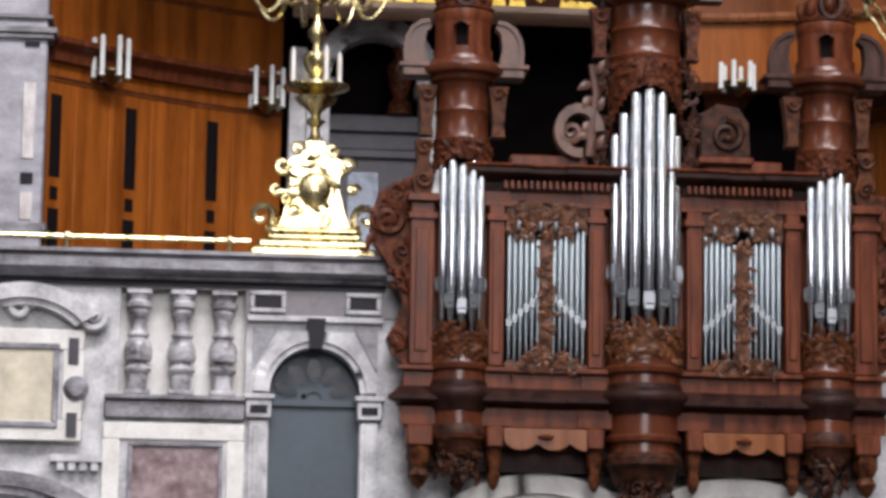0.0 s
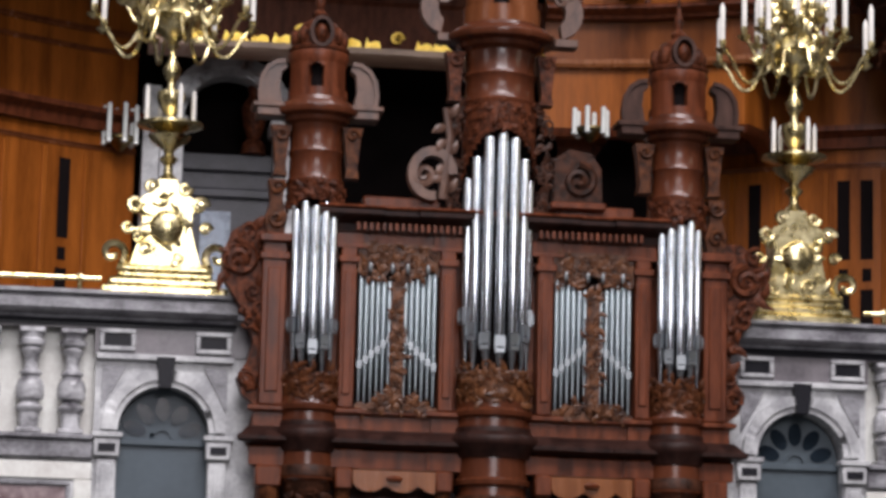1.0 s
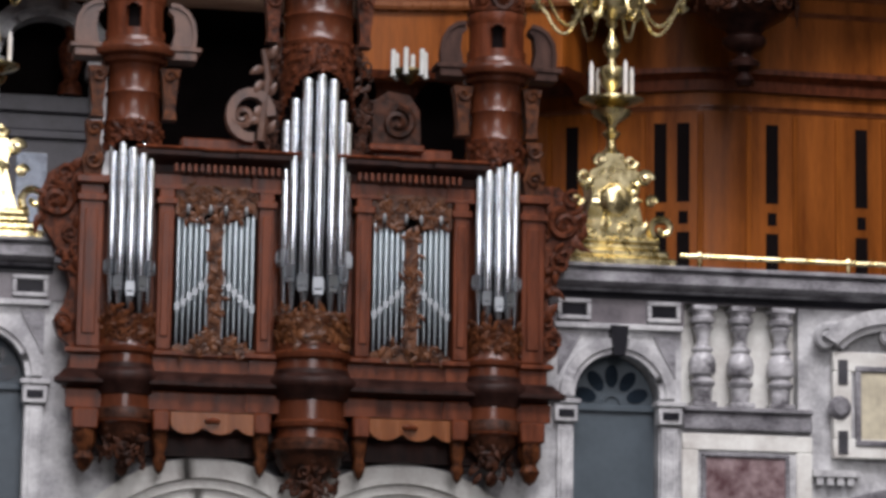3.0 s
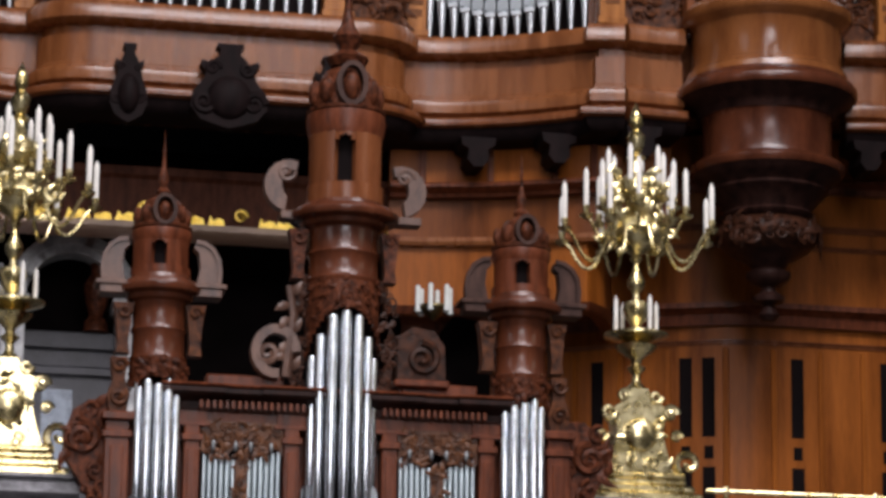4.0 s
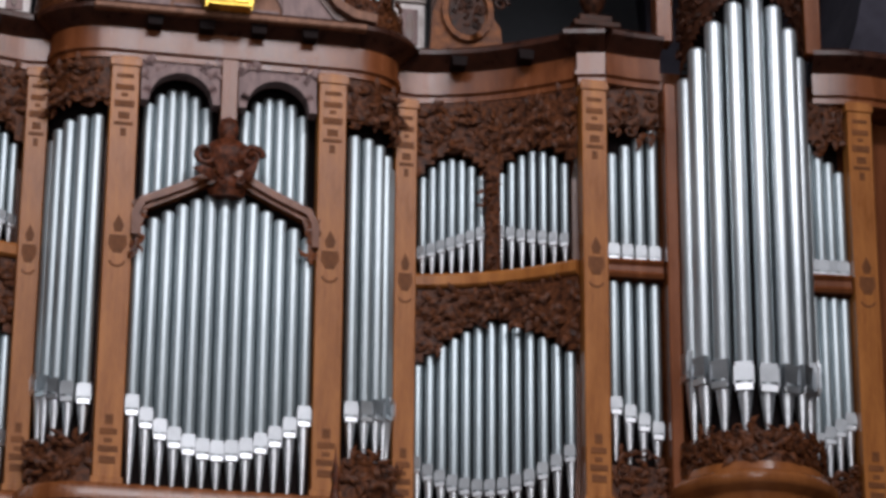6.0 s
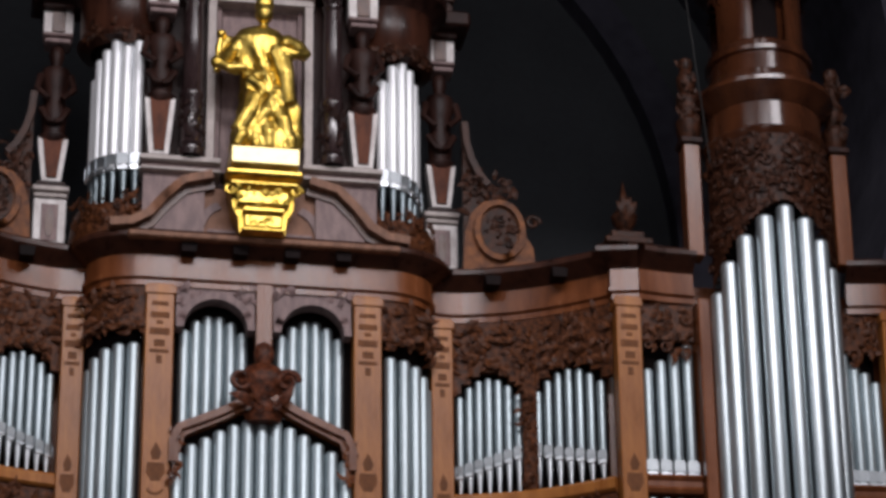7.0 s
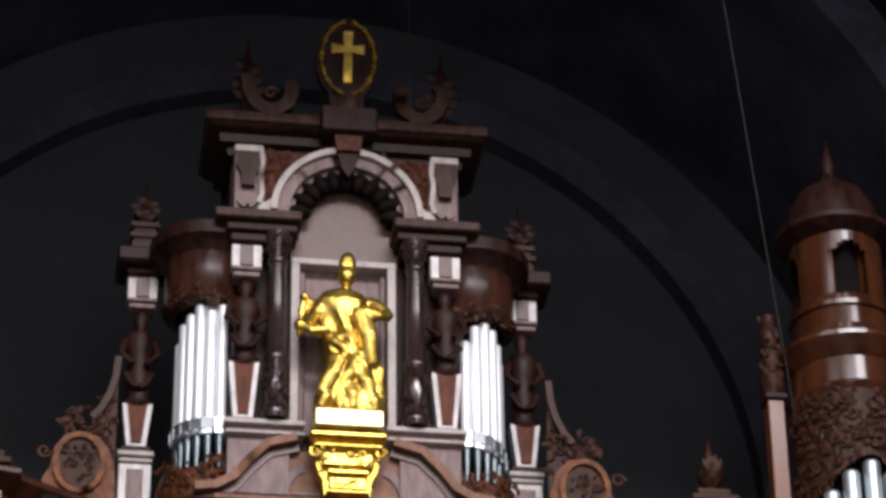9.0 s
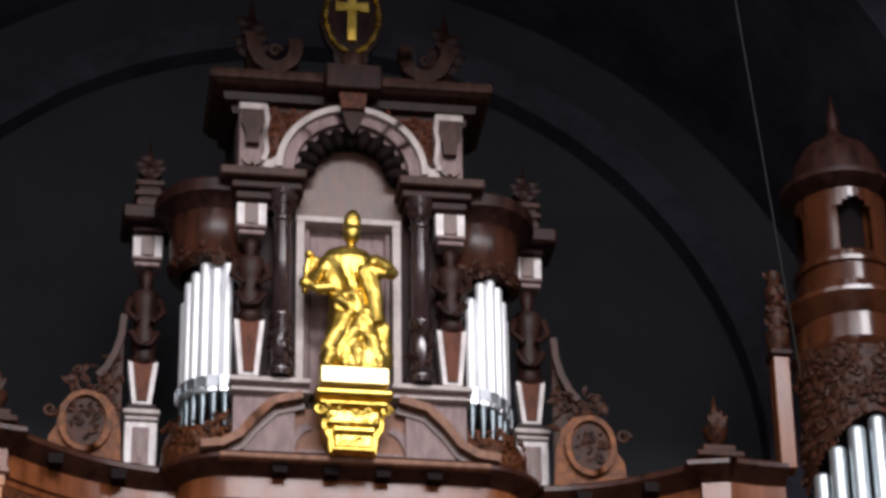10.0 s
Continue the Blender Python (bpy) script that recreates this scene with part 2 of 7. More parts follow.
def lathe(bm, prof, cx=0.0, cy=0.0, seg=20, a0=0.0, a1=360.0, squash=1.0):
    """Turn (radius, z) pairs about a vertical axis, from angle a0 to a1 (0 is east, -90 faces the nave)."""
    full = abs(a1 - a0 - 360) < 1e-6
    n = seg if full else seg + 1
    rings = []
    for r, z in prof:
        if r < 1e-5:
            rings.append([bm.verts.new((cx, cy, z))])
        else:
            rings.append([bm.verts.new((cx + r * math.cos(radians(a0 + (a1 - a0) * i / seg)), cy + squash * r * math.sin(radians(a0 + (a1 - a0) * i / seg)), z)) for i in range(n)])
    for a, b in zip(rings, rings[1:]):
        for i in range(seg):
            j = (i + 1) % n
            if len(a) == 1 and len(b) == 1:
                continue
            if len(a) == 1:
                bm.faces.new((a[0], b[i], b[j]))
            elif len(b) == 1:
                bm.faces.new((a[i], b[0], a[j]))
            else:
                bm.faces.new((a[i], b[i], b[j], a[j]))
    return bm


def prism(bm, pts, y0, y1):
    """An outline of (x, z) points, as thick as y0 to y1."""
    f = [bm.verts.new((x, y0, z)) for x, z in pts]
    b = [bm.verts.new((x, y1, z)) for x, z in pts]
    bm.faces.new(f)
    bm.faces.new(b[::-1])
    for i in range(len(pts)):
        j = (i + 1) % len(pts)
        bm.faces.new((f[i], b[i], b[j], f[j]))
    return bm


def slab(bm, pts, z0, z1):
    """A plan of (x, y) points, as high as z0 to z1."""
    f = [bm.verts.new((x, y, z0)) for x, y in pts]
    b = [bm.verts.new((x, y, z1)) for x, y in pts]
    bm.faces.new(f)
    bm.faces.new(b[::-1])
    for i in range(len(pts)):
        j = (i + 1) % len(pts)
        bm.faces.new((f[i], b[i], b[j], f[j]))
    return bm


def ring_arc(bm, cx, cz, r0, r1, y0, y1, a0=0, a1=180, seg=24):
    """An arch ring in the x-z plane."""
    pts = [(cx + r1 * math.cos(radians(a0 + (a1 - a0) * i / seg)), cz + r1 * math.sin(radians(a0 + (a1 - a0) * i / seg))) for i in range(seg + 1)]
    inn = [(cx + r0 * math.cos(radians(a0 + (a1 - a0) * i / seg)), cz + r0 * math.sin(radians(a0 + (a1 - a0) * i / seg))) for i in range(seg + 1)]
    for i in range(seg):
        q = [pts[i], pts[i + 1], inn[i + 1], inn[i]]
        prism(bm, q, y0, y1)
    bmesh.ops.remove_doubles(bm, verts=bm.verts, dist=1e-4)
    return bm


def sweep(bm, plan, prof):
    """A closed moulding profile of (out, z) run along a plan line; out is to the right of the way, which faces the nave from west to east."""
    sections = []
    n = len(plan)
    for i, (x, y) in enumerate(plan):
        a, b = Vector(plan[max(i - 1, 0)]), Vector(plan[min(i + 1, n - 1)])
        d1 = (Vector(plan[i]) - a).normalized() if i else (b - a).normalized()
        d2 = (b - Vector(plan[i])).normalized() if i < n - 1 else d1
        d = (d1 + d2).normalized()
        nrm = Vector((d.y, -d.x))
        k = 1 / max(0.5, d.dot(d1))
        sections.append([bm.verts.new((x + nrm.x * o * k, y + nrm.y * o * k, z)) for o, z in prof])
    m = len(prof)
    for a, b in zip(sections, sections[1:]):
        for i in range(m):
            j = (i + 1) % m
            bm.faces.new((a[i], a[j], b[j], b[i]))
    bm.faces.new(sections[0])
    bm.faces.new(sections[-1][::-1])
    return bm


def tube(bm, pts, r, seg=6, taper=None):
    """A round rod through points; taper gives the radius at its end."""
    pts = [Vector(p) for p in pts]
    rings = []
    side = None
    for i, p in enumerate(pts):
        d = (pts[min(i + 1, len(pts) - 1)] - pts[max(i - 1, 0)]).normalized()
        if side is None:
            side = d.orthogonal().normalized()
        side = (side - d * side.dot(d)).normalized()
        up = d.cross(side)
        rr = r if taper is None else r + (taper - r) * i / (len(pts) - 1)
        rings.append([bm.verts.new(p + rr * (math.cos(2 * math.pi * k / seg) * side + math.sin(2 * math.pi * k / seg) * up)) for k in range(seg)])
    for a, b in zip(rings, rings[1:]):
        for k in range(seg):
            bm.faces.new((a[k], a[(k + 1) % seg], b[(k + 1) % seg], b[k]))
    bm.faces.new(rings[0][::-1])
    bm.faces.new(rings[-1])
    return bm


def scroll(bm, cx, cy, cz, size, turns=1.6, hand=1, r=0.05, start=0.0, depth=1.0, tail=None):
    """A volute in the x-z plane, that winds inward from its rim."""
    pts = []
    n = int(turns * 14)
    for i in range(n + 1):
        a = radians(start) + hand * 2 * math.pi * turns * i / n
        q = size * (1 - 0.82 * i / n)
        pts.append((cx + q * math.cos(a), cy, cz + q * math.sin(a)))
    if tail:
        pts = [tail] + pts
    tube(bm, pts, r, 6, r * 0.75)
    return bm


def leaf(bm, at, length, width, turn, bend=0.3, out=0.3):
    """One carved leaf: a ridged, curling blade that stands off the ground."""
    c, s = math.cos(turn), math.sin(turn)
    x0, y0, z0 = at
    rows = []
    for i in range(5):
        u = i / 4
        w = width * math.sin(math.pi * min(0.12 + 0.88 * u, 0.97)) * 0.5
        lift = -length * out * math.sin(math.pi * u * 0.8)
        ang = turn + bend * u
        px, pz = x0 + length * u * math.cos(ang), z0 + length * u * math.sin(ang)
        sx, sz = -math.sin(ang), math.cos(ang)
        rows.append([bm.verts.new((px + sx * w * k, y0 + lift + (0.0 if k == 0 else 0.35 * w), pz + sz * w * k)) for k in (-1, 0, 1)])
    for a, b in zip(rows, rows[1:]):
        for k in range(2):
            bm.faces.new((a[k], a[k + 1], b[k + 1], b[k]))
    return bm


def carving(bm, x0, x1, z0, z1, y, seed, density=1.0, size=0.16, inside=None):
    """A carved relief of leaves, buds and small volutes that fills a field of the front."""
    rnd = random.Random(seed)
    area = abs((x1 - x0) * (z1 - z0))
    n = max(6, int(density * area / (size * size) * 1.5))
    for i in range(n):
        x, z = rnd.uniform(x0, x1), rnd.uniform(z0, z1)
        if inside and not inside(x, z):
            continue
        k = rnd.random()
        q = size * rnd.uniform(0.6, 1.2)
        if k < 0.5:
            leaf(bm, (x, y, z), q * 1.3, q * 0.6, rnd.uniform(0, 6.28), rnd.uniform(-1.2, 1.2), rnd.uniform(0.12, 0.3))
        elif k < 0.9:
            scroll(bm, x, y - q * 0.15, z, q * 0.5, 1.2, rnd.choice((-1, 1)), q * 0.11, rnd.uniform(0, 360))
        else:
            bmesh.ops.create_icosphere(bm, subdivisions=1, radius=q * 0.28, matrix=Matrix.Translation((x, y - q * 0.1, z)))
    return bm


def carve_round(bm, cx, cy, r, a0, a1, zlo, zhi, n, size, seed, squash=1.0):
    """Small carved leaves and buds spread over a round body, between two angles and two heights; zlo may be a function of the angle."""
    rnd = random.Random(seed)
    for i in range(n):
        a = rnd.uniform(a0, a1)
        low = zlo(a) if callable(zlo) else zlo
        first = len(bm.verts)
        q = size * rnd.uniform(0.6, 1.2)
        z = low + (zhi - low) * rnd.random()
        k = rnd.random()
        if k < 0.6:
            leaf(bm, (0, -r, z), q * 1.3, q * 0.55, rnd.uniform(0, 6.28), rnd.uniform(-1.2, 1.2), rnd.uniform(0.12, 0.28))
        elif k < 0.88:
            scroll(bm, 0, -r - q * 0.1, z, q * 0.5, 1.2, rnd.choice((-1, 1)), q * 0.12, rnd.uniform(0, 360))
        else:
            bmesh.ops.create_icosphere(bm, subdivisions=1, radius=q * 0.26, matrix=Matrix.Translation((0, -r, z)))
        bm.verts.ensure_lookup_table()
        turn = Matrix.Rotation(radians(a + 90), 3, "Z")
        for v in bm.verts[first:]:
            p = turn @ v.co
            v.co = (cx + p.x, cy + p.y * squash, p.z)
    return bm


def ribbon(bm, path, w, y0, y1):
    """A band of even width along (x, z) points, as thick as y0 to y1."""
    pts = [Vector(p) for p in path]
    up, down = [], []
    for i, p in enumerate(pts):
        d = (pts[min(i + 1, len(pts) - 1)] - pts[max(i - 1, 0)]).normalized()
        nrm = Vector((-d.y, d.x)) * w / 2
        up.append(p + nrm)
        down.append(p - nrm)
    for i in range(len(pts) - 1):
        prism(bm, [tuple(q) for q in (up[i], up[i + 1], down[i + 1], down[i])], y0, y1)
    bmesh.ops.remove_doubles(bm, verts=bm.verts, dist=1e-4)
    return bm


pipe_meshes = {}


def pipe(parent, x, y, z_foot, z_mouth, z_top, r, face=0.0, ears=1.0, metal=None):
    """An organ pipe: conical foot, mouth with its lips and ears, speaking length with a rounded top. face: degrees by which it turns to the east."""
    key = (round(z_mouth - z_foot, 2), round(z_top - z_mouth, 2), round(r, 3), ears, metal.name if metal else "")
    if key not in pipe_meshes:
        h, t = key[0], key[0] + key[1]
        seg = 14
        bm = bmesh.new()
        lathe(bm, [(0.0, 0.0), (r * 0.28, 0.0), (r * 0.3, h * 0.05), (r * 0.93, h * 0.96), (r * 0.97, h)], seg=seg)
        lathe(bm, [(r * 0.97, h), (r, h + 0.01), (r, t - r * 0.5), (r * 0.9, t - r * 0.2), (r * 0.62, t), (r * 0.5, t - 0.02), (0.0, t - r * 0.4)], seg=seg)
        e = r * ears
        body = bpy.data.meshes.new("pipe")
        bmesh.ops.recalc_face_normals(bm, faces=bm.faces)
        bm.to_mesh(body)
        bm.free()
        body.materials.append(metal or TIN)
        # feet get their own tin, with bright or dim light put into its colour
        if metal in (None, TIN_LIT, TIN_SIDE, TIN_PEDAL):
            body.materials.append(DARK_FOOT if metal is TIN_LIT else TIN_GLARE)
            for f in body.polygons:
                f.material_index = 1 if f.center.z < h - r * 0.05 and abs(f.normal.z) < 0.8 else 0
        body.polygons.foreach_set("use_smooth", [True] * len(body.polygons))
        body.set_sharp_from_angle(angle=radians(50))
        bm = bmesh.new()
        # plate of the upper lip, pressed inwards towards the mouth; the lower lip; and the ears
        prism(bm, [(-e * 0.9, h + r * 0.4), (e * 0.9, h + r * 0.4), (e * 0.9, h + r * 2.5), (-e * 0.9, h + r * 2.5)], -r * 1.07, -r * 0.4)
        for v in bm.verts:
            if v.co.z < h + r and v.co.y < -r * 0.9:
                v.co.y = -r * 1.01
        box(bm, -e * 0.92, e * 0.92, -r * 1.12, -r * 0.4, h - r * 0.75, h + r * 0.1, r * 0.06)
        box(bm, -e * 1.03, -e * 0.9, -r * 1.22, -r * 0.5, h - r * 0.1, h + r * 2.0)
        box(bm, e * 0.9, e * 1.03, -r * 1.22, -r * 0.5, h - r * 0.1, h + r * 2.0)
        lips = bpy.data.meshes.new("mouth")
        bmesh.ops.recalc_face_normals(bm, faces=bm.faces)
        bm.to_mesh(lips)
        bm.free()
        lips.materials.append(LIP)
        if metal not in (TIN_DULL, TIN_POLISHED):
            # the window light that the lower lip reflects is put into its colour
            lips.materials.append(TIN_GLARE)
            for f in lips.polygons:
                f.material_index = 1 if f.center.z < h + r * 0.15 else 0
        pipe_meshes[key] = (body, lips)
    body, lips = pipe_meshes[key]
    ob = new("pipe", body)
    ob.parent = parent
    ob.matrix_basis = pose(x, y, z_foot, 0, 0, face)
    mouth = new("mouth", lips)
    mouth.parent = ob
    return ob


def arc_points(cx, cy, r, a0, a1, n):
    return [(cx + r * math.cos(radians(a0 + (a1 - a0) * i / n)), cy + r * math.sin(radians(a0 + (a1 - a0) * i / n))) for i in range(n + 1)]


# ---- the church round it ----
def shell():
    bm = bmesh.new()
    box(bm, -24, 24, -46, 26, -0.3, 0.0)
    structure("floor", bm, FLOOR, "unseen stone floor of the church nave, coloured dark to cut bounced light", "floor")
    bm = bmesh.new()
    # wall opposite the organ: two tall windows, a lower opening made for the fill lamp, and three wide windows high up
    # in the drum
    box(bm, -22, -8.8, -45, -44, 0, 49)
    box(bm, -8.8, -6.2, -45, -44, 0, 10.8)
    box(bm, -8.8, -6.2, -45, -44, 45.2, 49)
    box(bm, -6.2, -5.0, -45, -44, 0, 49)
    box(bm, -5.0, 4.4, -45, -44, 0, 11.3)
    box(bm, -5.0, 4.4, -45, -44, 21.7, 49)
    box(bm, 4.4, 4.6, -45, -44, 0, 49)
    box(bm, 4.6, 9.0, -45, -44, 0, 26.8)
    box(bm, 4.6, 9.0, -45, -44, 39.2, 49)
    box(bm, 9.0, 22, -45, -44, 0, 49)
    box(bm, -22, 22, -45, -44, 61, 64)
    for x0, x1 in ((-22, -14.0), (-5.1, -4.4), (4.4, 5.1), (14.0, 22)):
        box(bm, x0, x1, -45, -44, 49, 61)
    structure("wall_south", bm, CHURCH, "plain church wall with tall window openings", "wall")
    for i, x in enumerate((-22, 21)):
        bm = bmesh.new()
        # the lower gap in each side wall is made for an added fill lamp
        box(bm, x, x + 1, -44, -17, 0, 45)
        box(bm, x, x + 1, -11, 0.6, 0, 45)
        box(bm, x, x + 1, -17, -11, 0, 14)
        box(bm, x, x + 1, -17, -11, 26, 45)
        box(bm, x, x + 1, -44, -32.2, 45, 64)
        box(bm, x, x + 1, -11.8, 0.6, 45, 64)
        box(bm, x, x + 1, -32.2, -11.8, 55, 64)
        structure("wall_west" if i == 0 else "wall_east", bm, CHURCH, "unseen plain church side wall with openings cut for the lamps", "wall")
    bm = bmesh.new()
    box(bm, -22, 22, -45, 2, 64, 64.5)
    structure("ceiling", bm, CHURCH, "high plain ceiling over the nave", "ceiling")


def apse():
    """The deep arched recess in which the great organ stands."""
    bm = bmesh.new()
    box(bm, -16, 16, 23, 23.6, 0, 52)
    structure("wall_north", bm, PLASTER, "plaster wall behind the organ, its dimness put into the colour", "wall")
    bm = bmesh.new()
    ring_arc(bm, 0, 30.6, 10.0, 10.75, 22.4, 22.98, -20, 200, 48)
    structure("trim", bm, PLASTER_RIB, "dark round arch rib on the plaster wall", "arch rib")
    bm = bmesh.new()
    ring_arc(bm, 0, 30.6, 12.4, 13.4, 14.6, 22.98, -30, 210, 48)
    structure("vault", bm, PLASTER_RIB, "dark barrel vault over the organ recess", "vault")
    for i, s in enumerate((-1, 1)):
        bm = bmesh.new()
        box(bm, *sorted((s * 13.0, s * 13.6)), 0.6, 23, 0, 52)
        structure("wall_apse_west" if i == 0 else "wall_apse_east", bm, PLASTER, "plaster side wall of the organ recess, darkened for the dim light", "wall")
    bm = bmesh.new()
    box(bm, -22, -13.6, 0.6, 1.6, 0, 64)
    box(bm, 13.6, 22, 0.6, 1.6, 0, 64)
    # unseen crown, its height chosen to block dome light from the organ's top
    box(bm, -13.6, 13.6, 0.6, 1.6, 37.8, 64)
    structure("wall_arch_shade", bm, CHURCH, "unseen wall round the organ recess, its upper edge set to shade the organ top", "wall")
    bm = bmesh.new()
    box(bm, -13.0, 13.0, 1.2, 23, 6.3, 6.6)
    structure("gallery_floor", bm, FLOOR, "stone floor of the organ gallery", "floor")
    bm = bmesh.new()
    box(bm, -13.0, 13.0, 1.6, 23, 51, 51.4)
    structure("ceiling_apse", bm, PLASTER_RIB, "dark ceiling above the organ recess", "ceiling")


# ---- the gallery front ----
YF = 0.6


def baluster(parent, x, z0, z1):
    h = z1 - z0
    bm = bmesh.new()
    y = YF + 0.02
    box(bm, x - 0.15, x + 0.15, y - 0.15, y + 0.15, z0, z0 + h * 0.05, 0.012)
    box(bm, x - 0.15, x + 0.15, y - 0.15, y + 0.15, z0 + h * 0.95, z1, 0.012)
    lathe(bm, [(r, z0 + h * u) for r, u in ((0.11, 0.05), (0.12, 0.2), (0.15, 0.22), (0.16, 0.25), (0.13, 0.27), (0.1, 0.31), (0.155, 0.33), (0.165, 0.36), (0.165, 0.44), (0.15, 0.49), (0.105, 0.54), (0.13, 0.56), (0.13, 0.58), (0.085, 0.61), (0.075, 0.68), (0.095, 0.74),
                                           (0.13, 0.79), (0.09, 0.82), (0.15, 0.84), (0.16, 0.88), (0.12, 0.9), (0.14, 0.95))], x, y, 16)
    return part("baluster", bm, BALUSTER, parent)


def framed_panel(parent, x0, x1, z0, z1, rim, frame_mat, panel_mat, y=YF, name="panel"):
    bm = bmesh.new()
    for a, b, c, d in ((x0, x1, z1 - rim, z1), (x0, x1, z0, z0 + rim), (x0, x0 + rim, z0 + rim, z1 - rim), (x1 - rim, x1, z0 + rim, z1 - rim)):
        box(bm, a, b, y - 0.05, y + 0.05, c, d, 0.012)
    f = part("frame", bm, frame_mat, parent)
    bm = bmesh.new()
    box(bm, x0 + rim, x1 - rim, y - 0.015, y + 0.05, z0 + rim, z1 - rim)
    return part(name, bm, panel_mat, f)


def gallery_front(s):
    """One half of the marble gallery front; s is -1 to the west, 1 to the east."""
    g = thing("gallery_parapet", "grey and white marble gallery front with balusters and arched door", "parapet", "gallery fronts", "structure")

    def X(a, b):
        return sorted((s * a, s * b))

    bm = bmesh.new()
    # wall round the doorway (3.28 to 4.34 wide), the baluster recess and the plain field
    box(bm, *X(2.2, 3.28), YF, YF + 0.5, 0, 6.95)
    box(bm, *X(4.34, 4.62), YF, YF + 0.5, 0, 6.95)
    box(bm, *X(4.62, 6.1), YF, YF + 0.5, 0, 5.5)
    box(bm, *X(6.1, 13), YF, YF + 0.5, 0, 6.95)
    box(bm, *X(3.28, 4.34), YF, YF + 0.5, 6.42, 6.95)
    # spandrels round the door arch
    cx, r = 3.81, 0.53
    for k in range(12):
        a0, a1 = math.pi * k / 12, math.pi * (k + 1) / 12
        prism(bm, [(s * (cx + r * math.cos(a0)), 5.6 + r * math.sin(a0)), (s * (cx + r * math.cos(a1)), 5.6 + r * math.sin(a1)), (s * (cx + r * math.cos(a1)), 6.42), (s * (cx + r * math.cos(a0)), 6.42)], YF, YF + 0.5)
    part("wall", bm, STONE_LIGHT, g)
    # back of the baluster recess
    bm = bmesh.new()
    box(bm, *X(4.62, 6.1), YF + 0.2, YF + 0.5, 5.5, 6.9)
    part("recess", bm, CREAM, g)
    # coping of the parapet
    bm = bmesh.new()
    prof = [(-0.5, 6.88), (0.06, 6.88), (0.08, 6.92), (0.2, 6.95), (0.26, 6.98), (0.26, 7.1), (0.21, 7.12), (0.21, 7.135), (0.31, 7.15), (0.31, 7.18), (0.28, 7.2), (-0.6, 7.2)]
    plan = [(-13, YF), (-3.0, YF)] if s < 0 else [(3.0, YF), (13, YF)]
    sweep(bm, plan, prof)
    part("coping", bm, STONE, g, "grey veined marble coping")
    # black strip run along the coping's foot, painted as its shade
    bm = bmesh.new()
    sweep(bm, plan, [(-0.4, 6.8), (0.05, 6.8), (0.05, 6.84), (0.09, 6.85), (0.1, 6.876), (-0.4, 6.876)])
    part("coping_shade", bm, BLACK_MARBLE, g, "dark strip for the shade under the coping")
    for x in (4.95, 5.43, 5.94):
        baluster(g, s * (x - 0.06), 5.52, 6.76)
    bm = bmesh.new()
    box(bm, *X(4.62, 6.25), YF - 0.1, YF + 0.3, 5.24, 5.46, 0.02)
    box(bm, *X(4.62, 6.25), YF - 0.16, YF + 0.3, 5.46, 5.52, 0.015)
    part("sill", bm, STONE, g)
    # door surround: archivolt, jambs, imposts and keystone
    bm = bmesh.new()
    ring_arc(bm, s * cx, 5.6, 0.53, 0.6, YF - 0.06, YF + 0.2)
    ring_arc(bm, s * cx, 5.6, 0.6, 0.72, YF - 0.1, YF + 0.1)
    part("archivolt", bm, STONE_LIGHT, g)
    for a, b in ((3.05, 3.28), (4.34, 4.58)):
        bm = bmesh.new()
        box(bm, *X(a + 0.02, b - 0.01), YF - 0.07, YF + 0.1, 0, 5.26, 0.015)
        box(bm, *X(a + 0.06, b - 0.06), YF - 0.1, YF, 0.2, 5.2, 0.01)
        part("jamb", bm, STONE_LIGHT, g)
        bm = bmesh.new()
        box(bm, *X(a - 0.03, b + 0.03), YF - 0.12, YF + 0.1, 5.28, 5.5, 0.015)
        box(bm, *X(a - 0.06, b + 0.06), YF - 0.15, YF + 0.1, 5.5, 5.56, 0.01)
        imp = part("impost", bm, STONE_LIGHT, g)
        bm = bmesh.new()
        box(bm, *X(a + 0.02, b - 0.02), YF - 0.135, YF - 0.1, 5.34, 5.43)
        part("inlay", bm, BLACK_MARBLE, imp)
    bm = bmesh.new()
    prism(bm, [(s * 3.7, 6.46), (s * 3.92, 6.46), (s * 3.88, 6.1), (s * 3.74, 6.1)], YF - 0.16, YF + 0.1)
    part("keystone", bm, BLACK_MARBLE, g, "black marble keystone")
    for a, b in ((3.08, 3.36), (4.26, 4.54)):
        bm = bmesh.new()
        prism(bm, [(s * a, 6.36), (s * b, 6.36), (s * (a if a < 3.5 else b), 5.85)], YF - 0.03, YF + 0.05)
        part("spandrel", bm, STONE, g, "grey marble spandrel inlay")
    # frieze above the door: end blocks with black inlays and a red-grey field
    bm = bmesh.new()
    box(bm, *X(3.02, 4.62), YF - 0.1, YF + 0.05, 6.42, 6.49, 0.01)
    part("band", bm, STONE_LIGHT, g)
    bm = bmesh.new()
    box(bm, *X(2.6, 4.64), YF - 0.03, YF + 0.05, 6.49, 6.88)
    part("frieze", bm, MAUVE, g)
    bm = bmesh.new()
    box(bm, *X(4.64, 13), YF - 0.025, YF + 0.05, 6.78, 6.88)
    part("frieze", bm, MAUVE, g)
    for a, b in ((3.05, 3.47), (4.17, 4.59)):
        framed_panel(g, *X(a, b), 6.52, 6.78, 0.055, STONE_LIGHT, BLACK_MARBLE, YF - 0.05, "inlay")
    # panels below the balusters
    framed_panel(g, *X(4.62, 6.26), 3.6, 5.2, 0.2, CREAM, STONE_LIGHT, YF - 0.02)
    framed_panel(g, *X(4.86, 5.96), 3.75, 4.97, 0.05, STONE, RED_MARBLE, YF - 0.06)
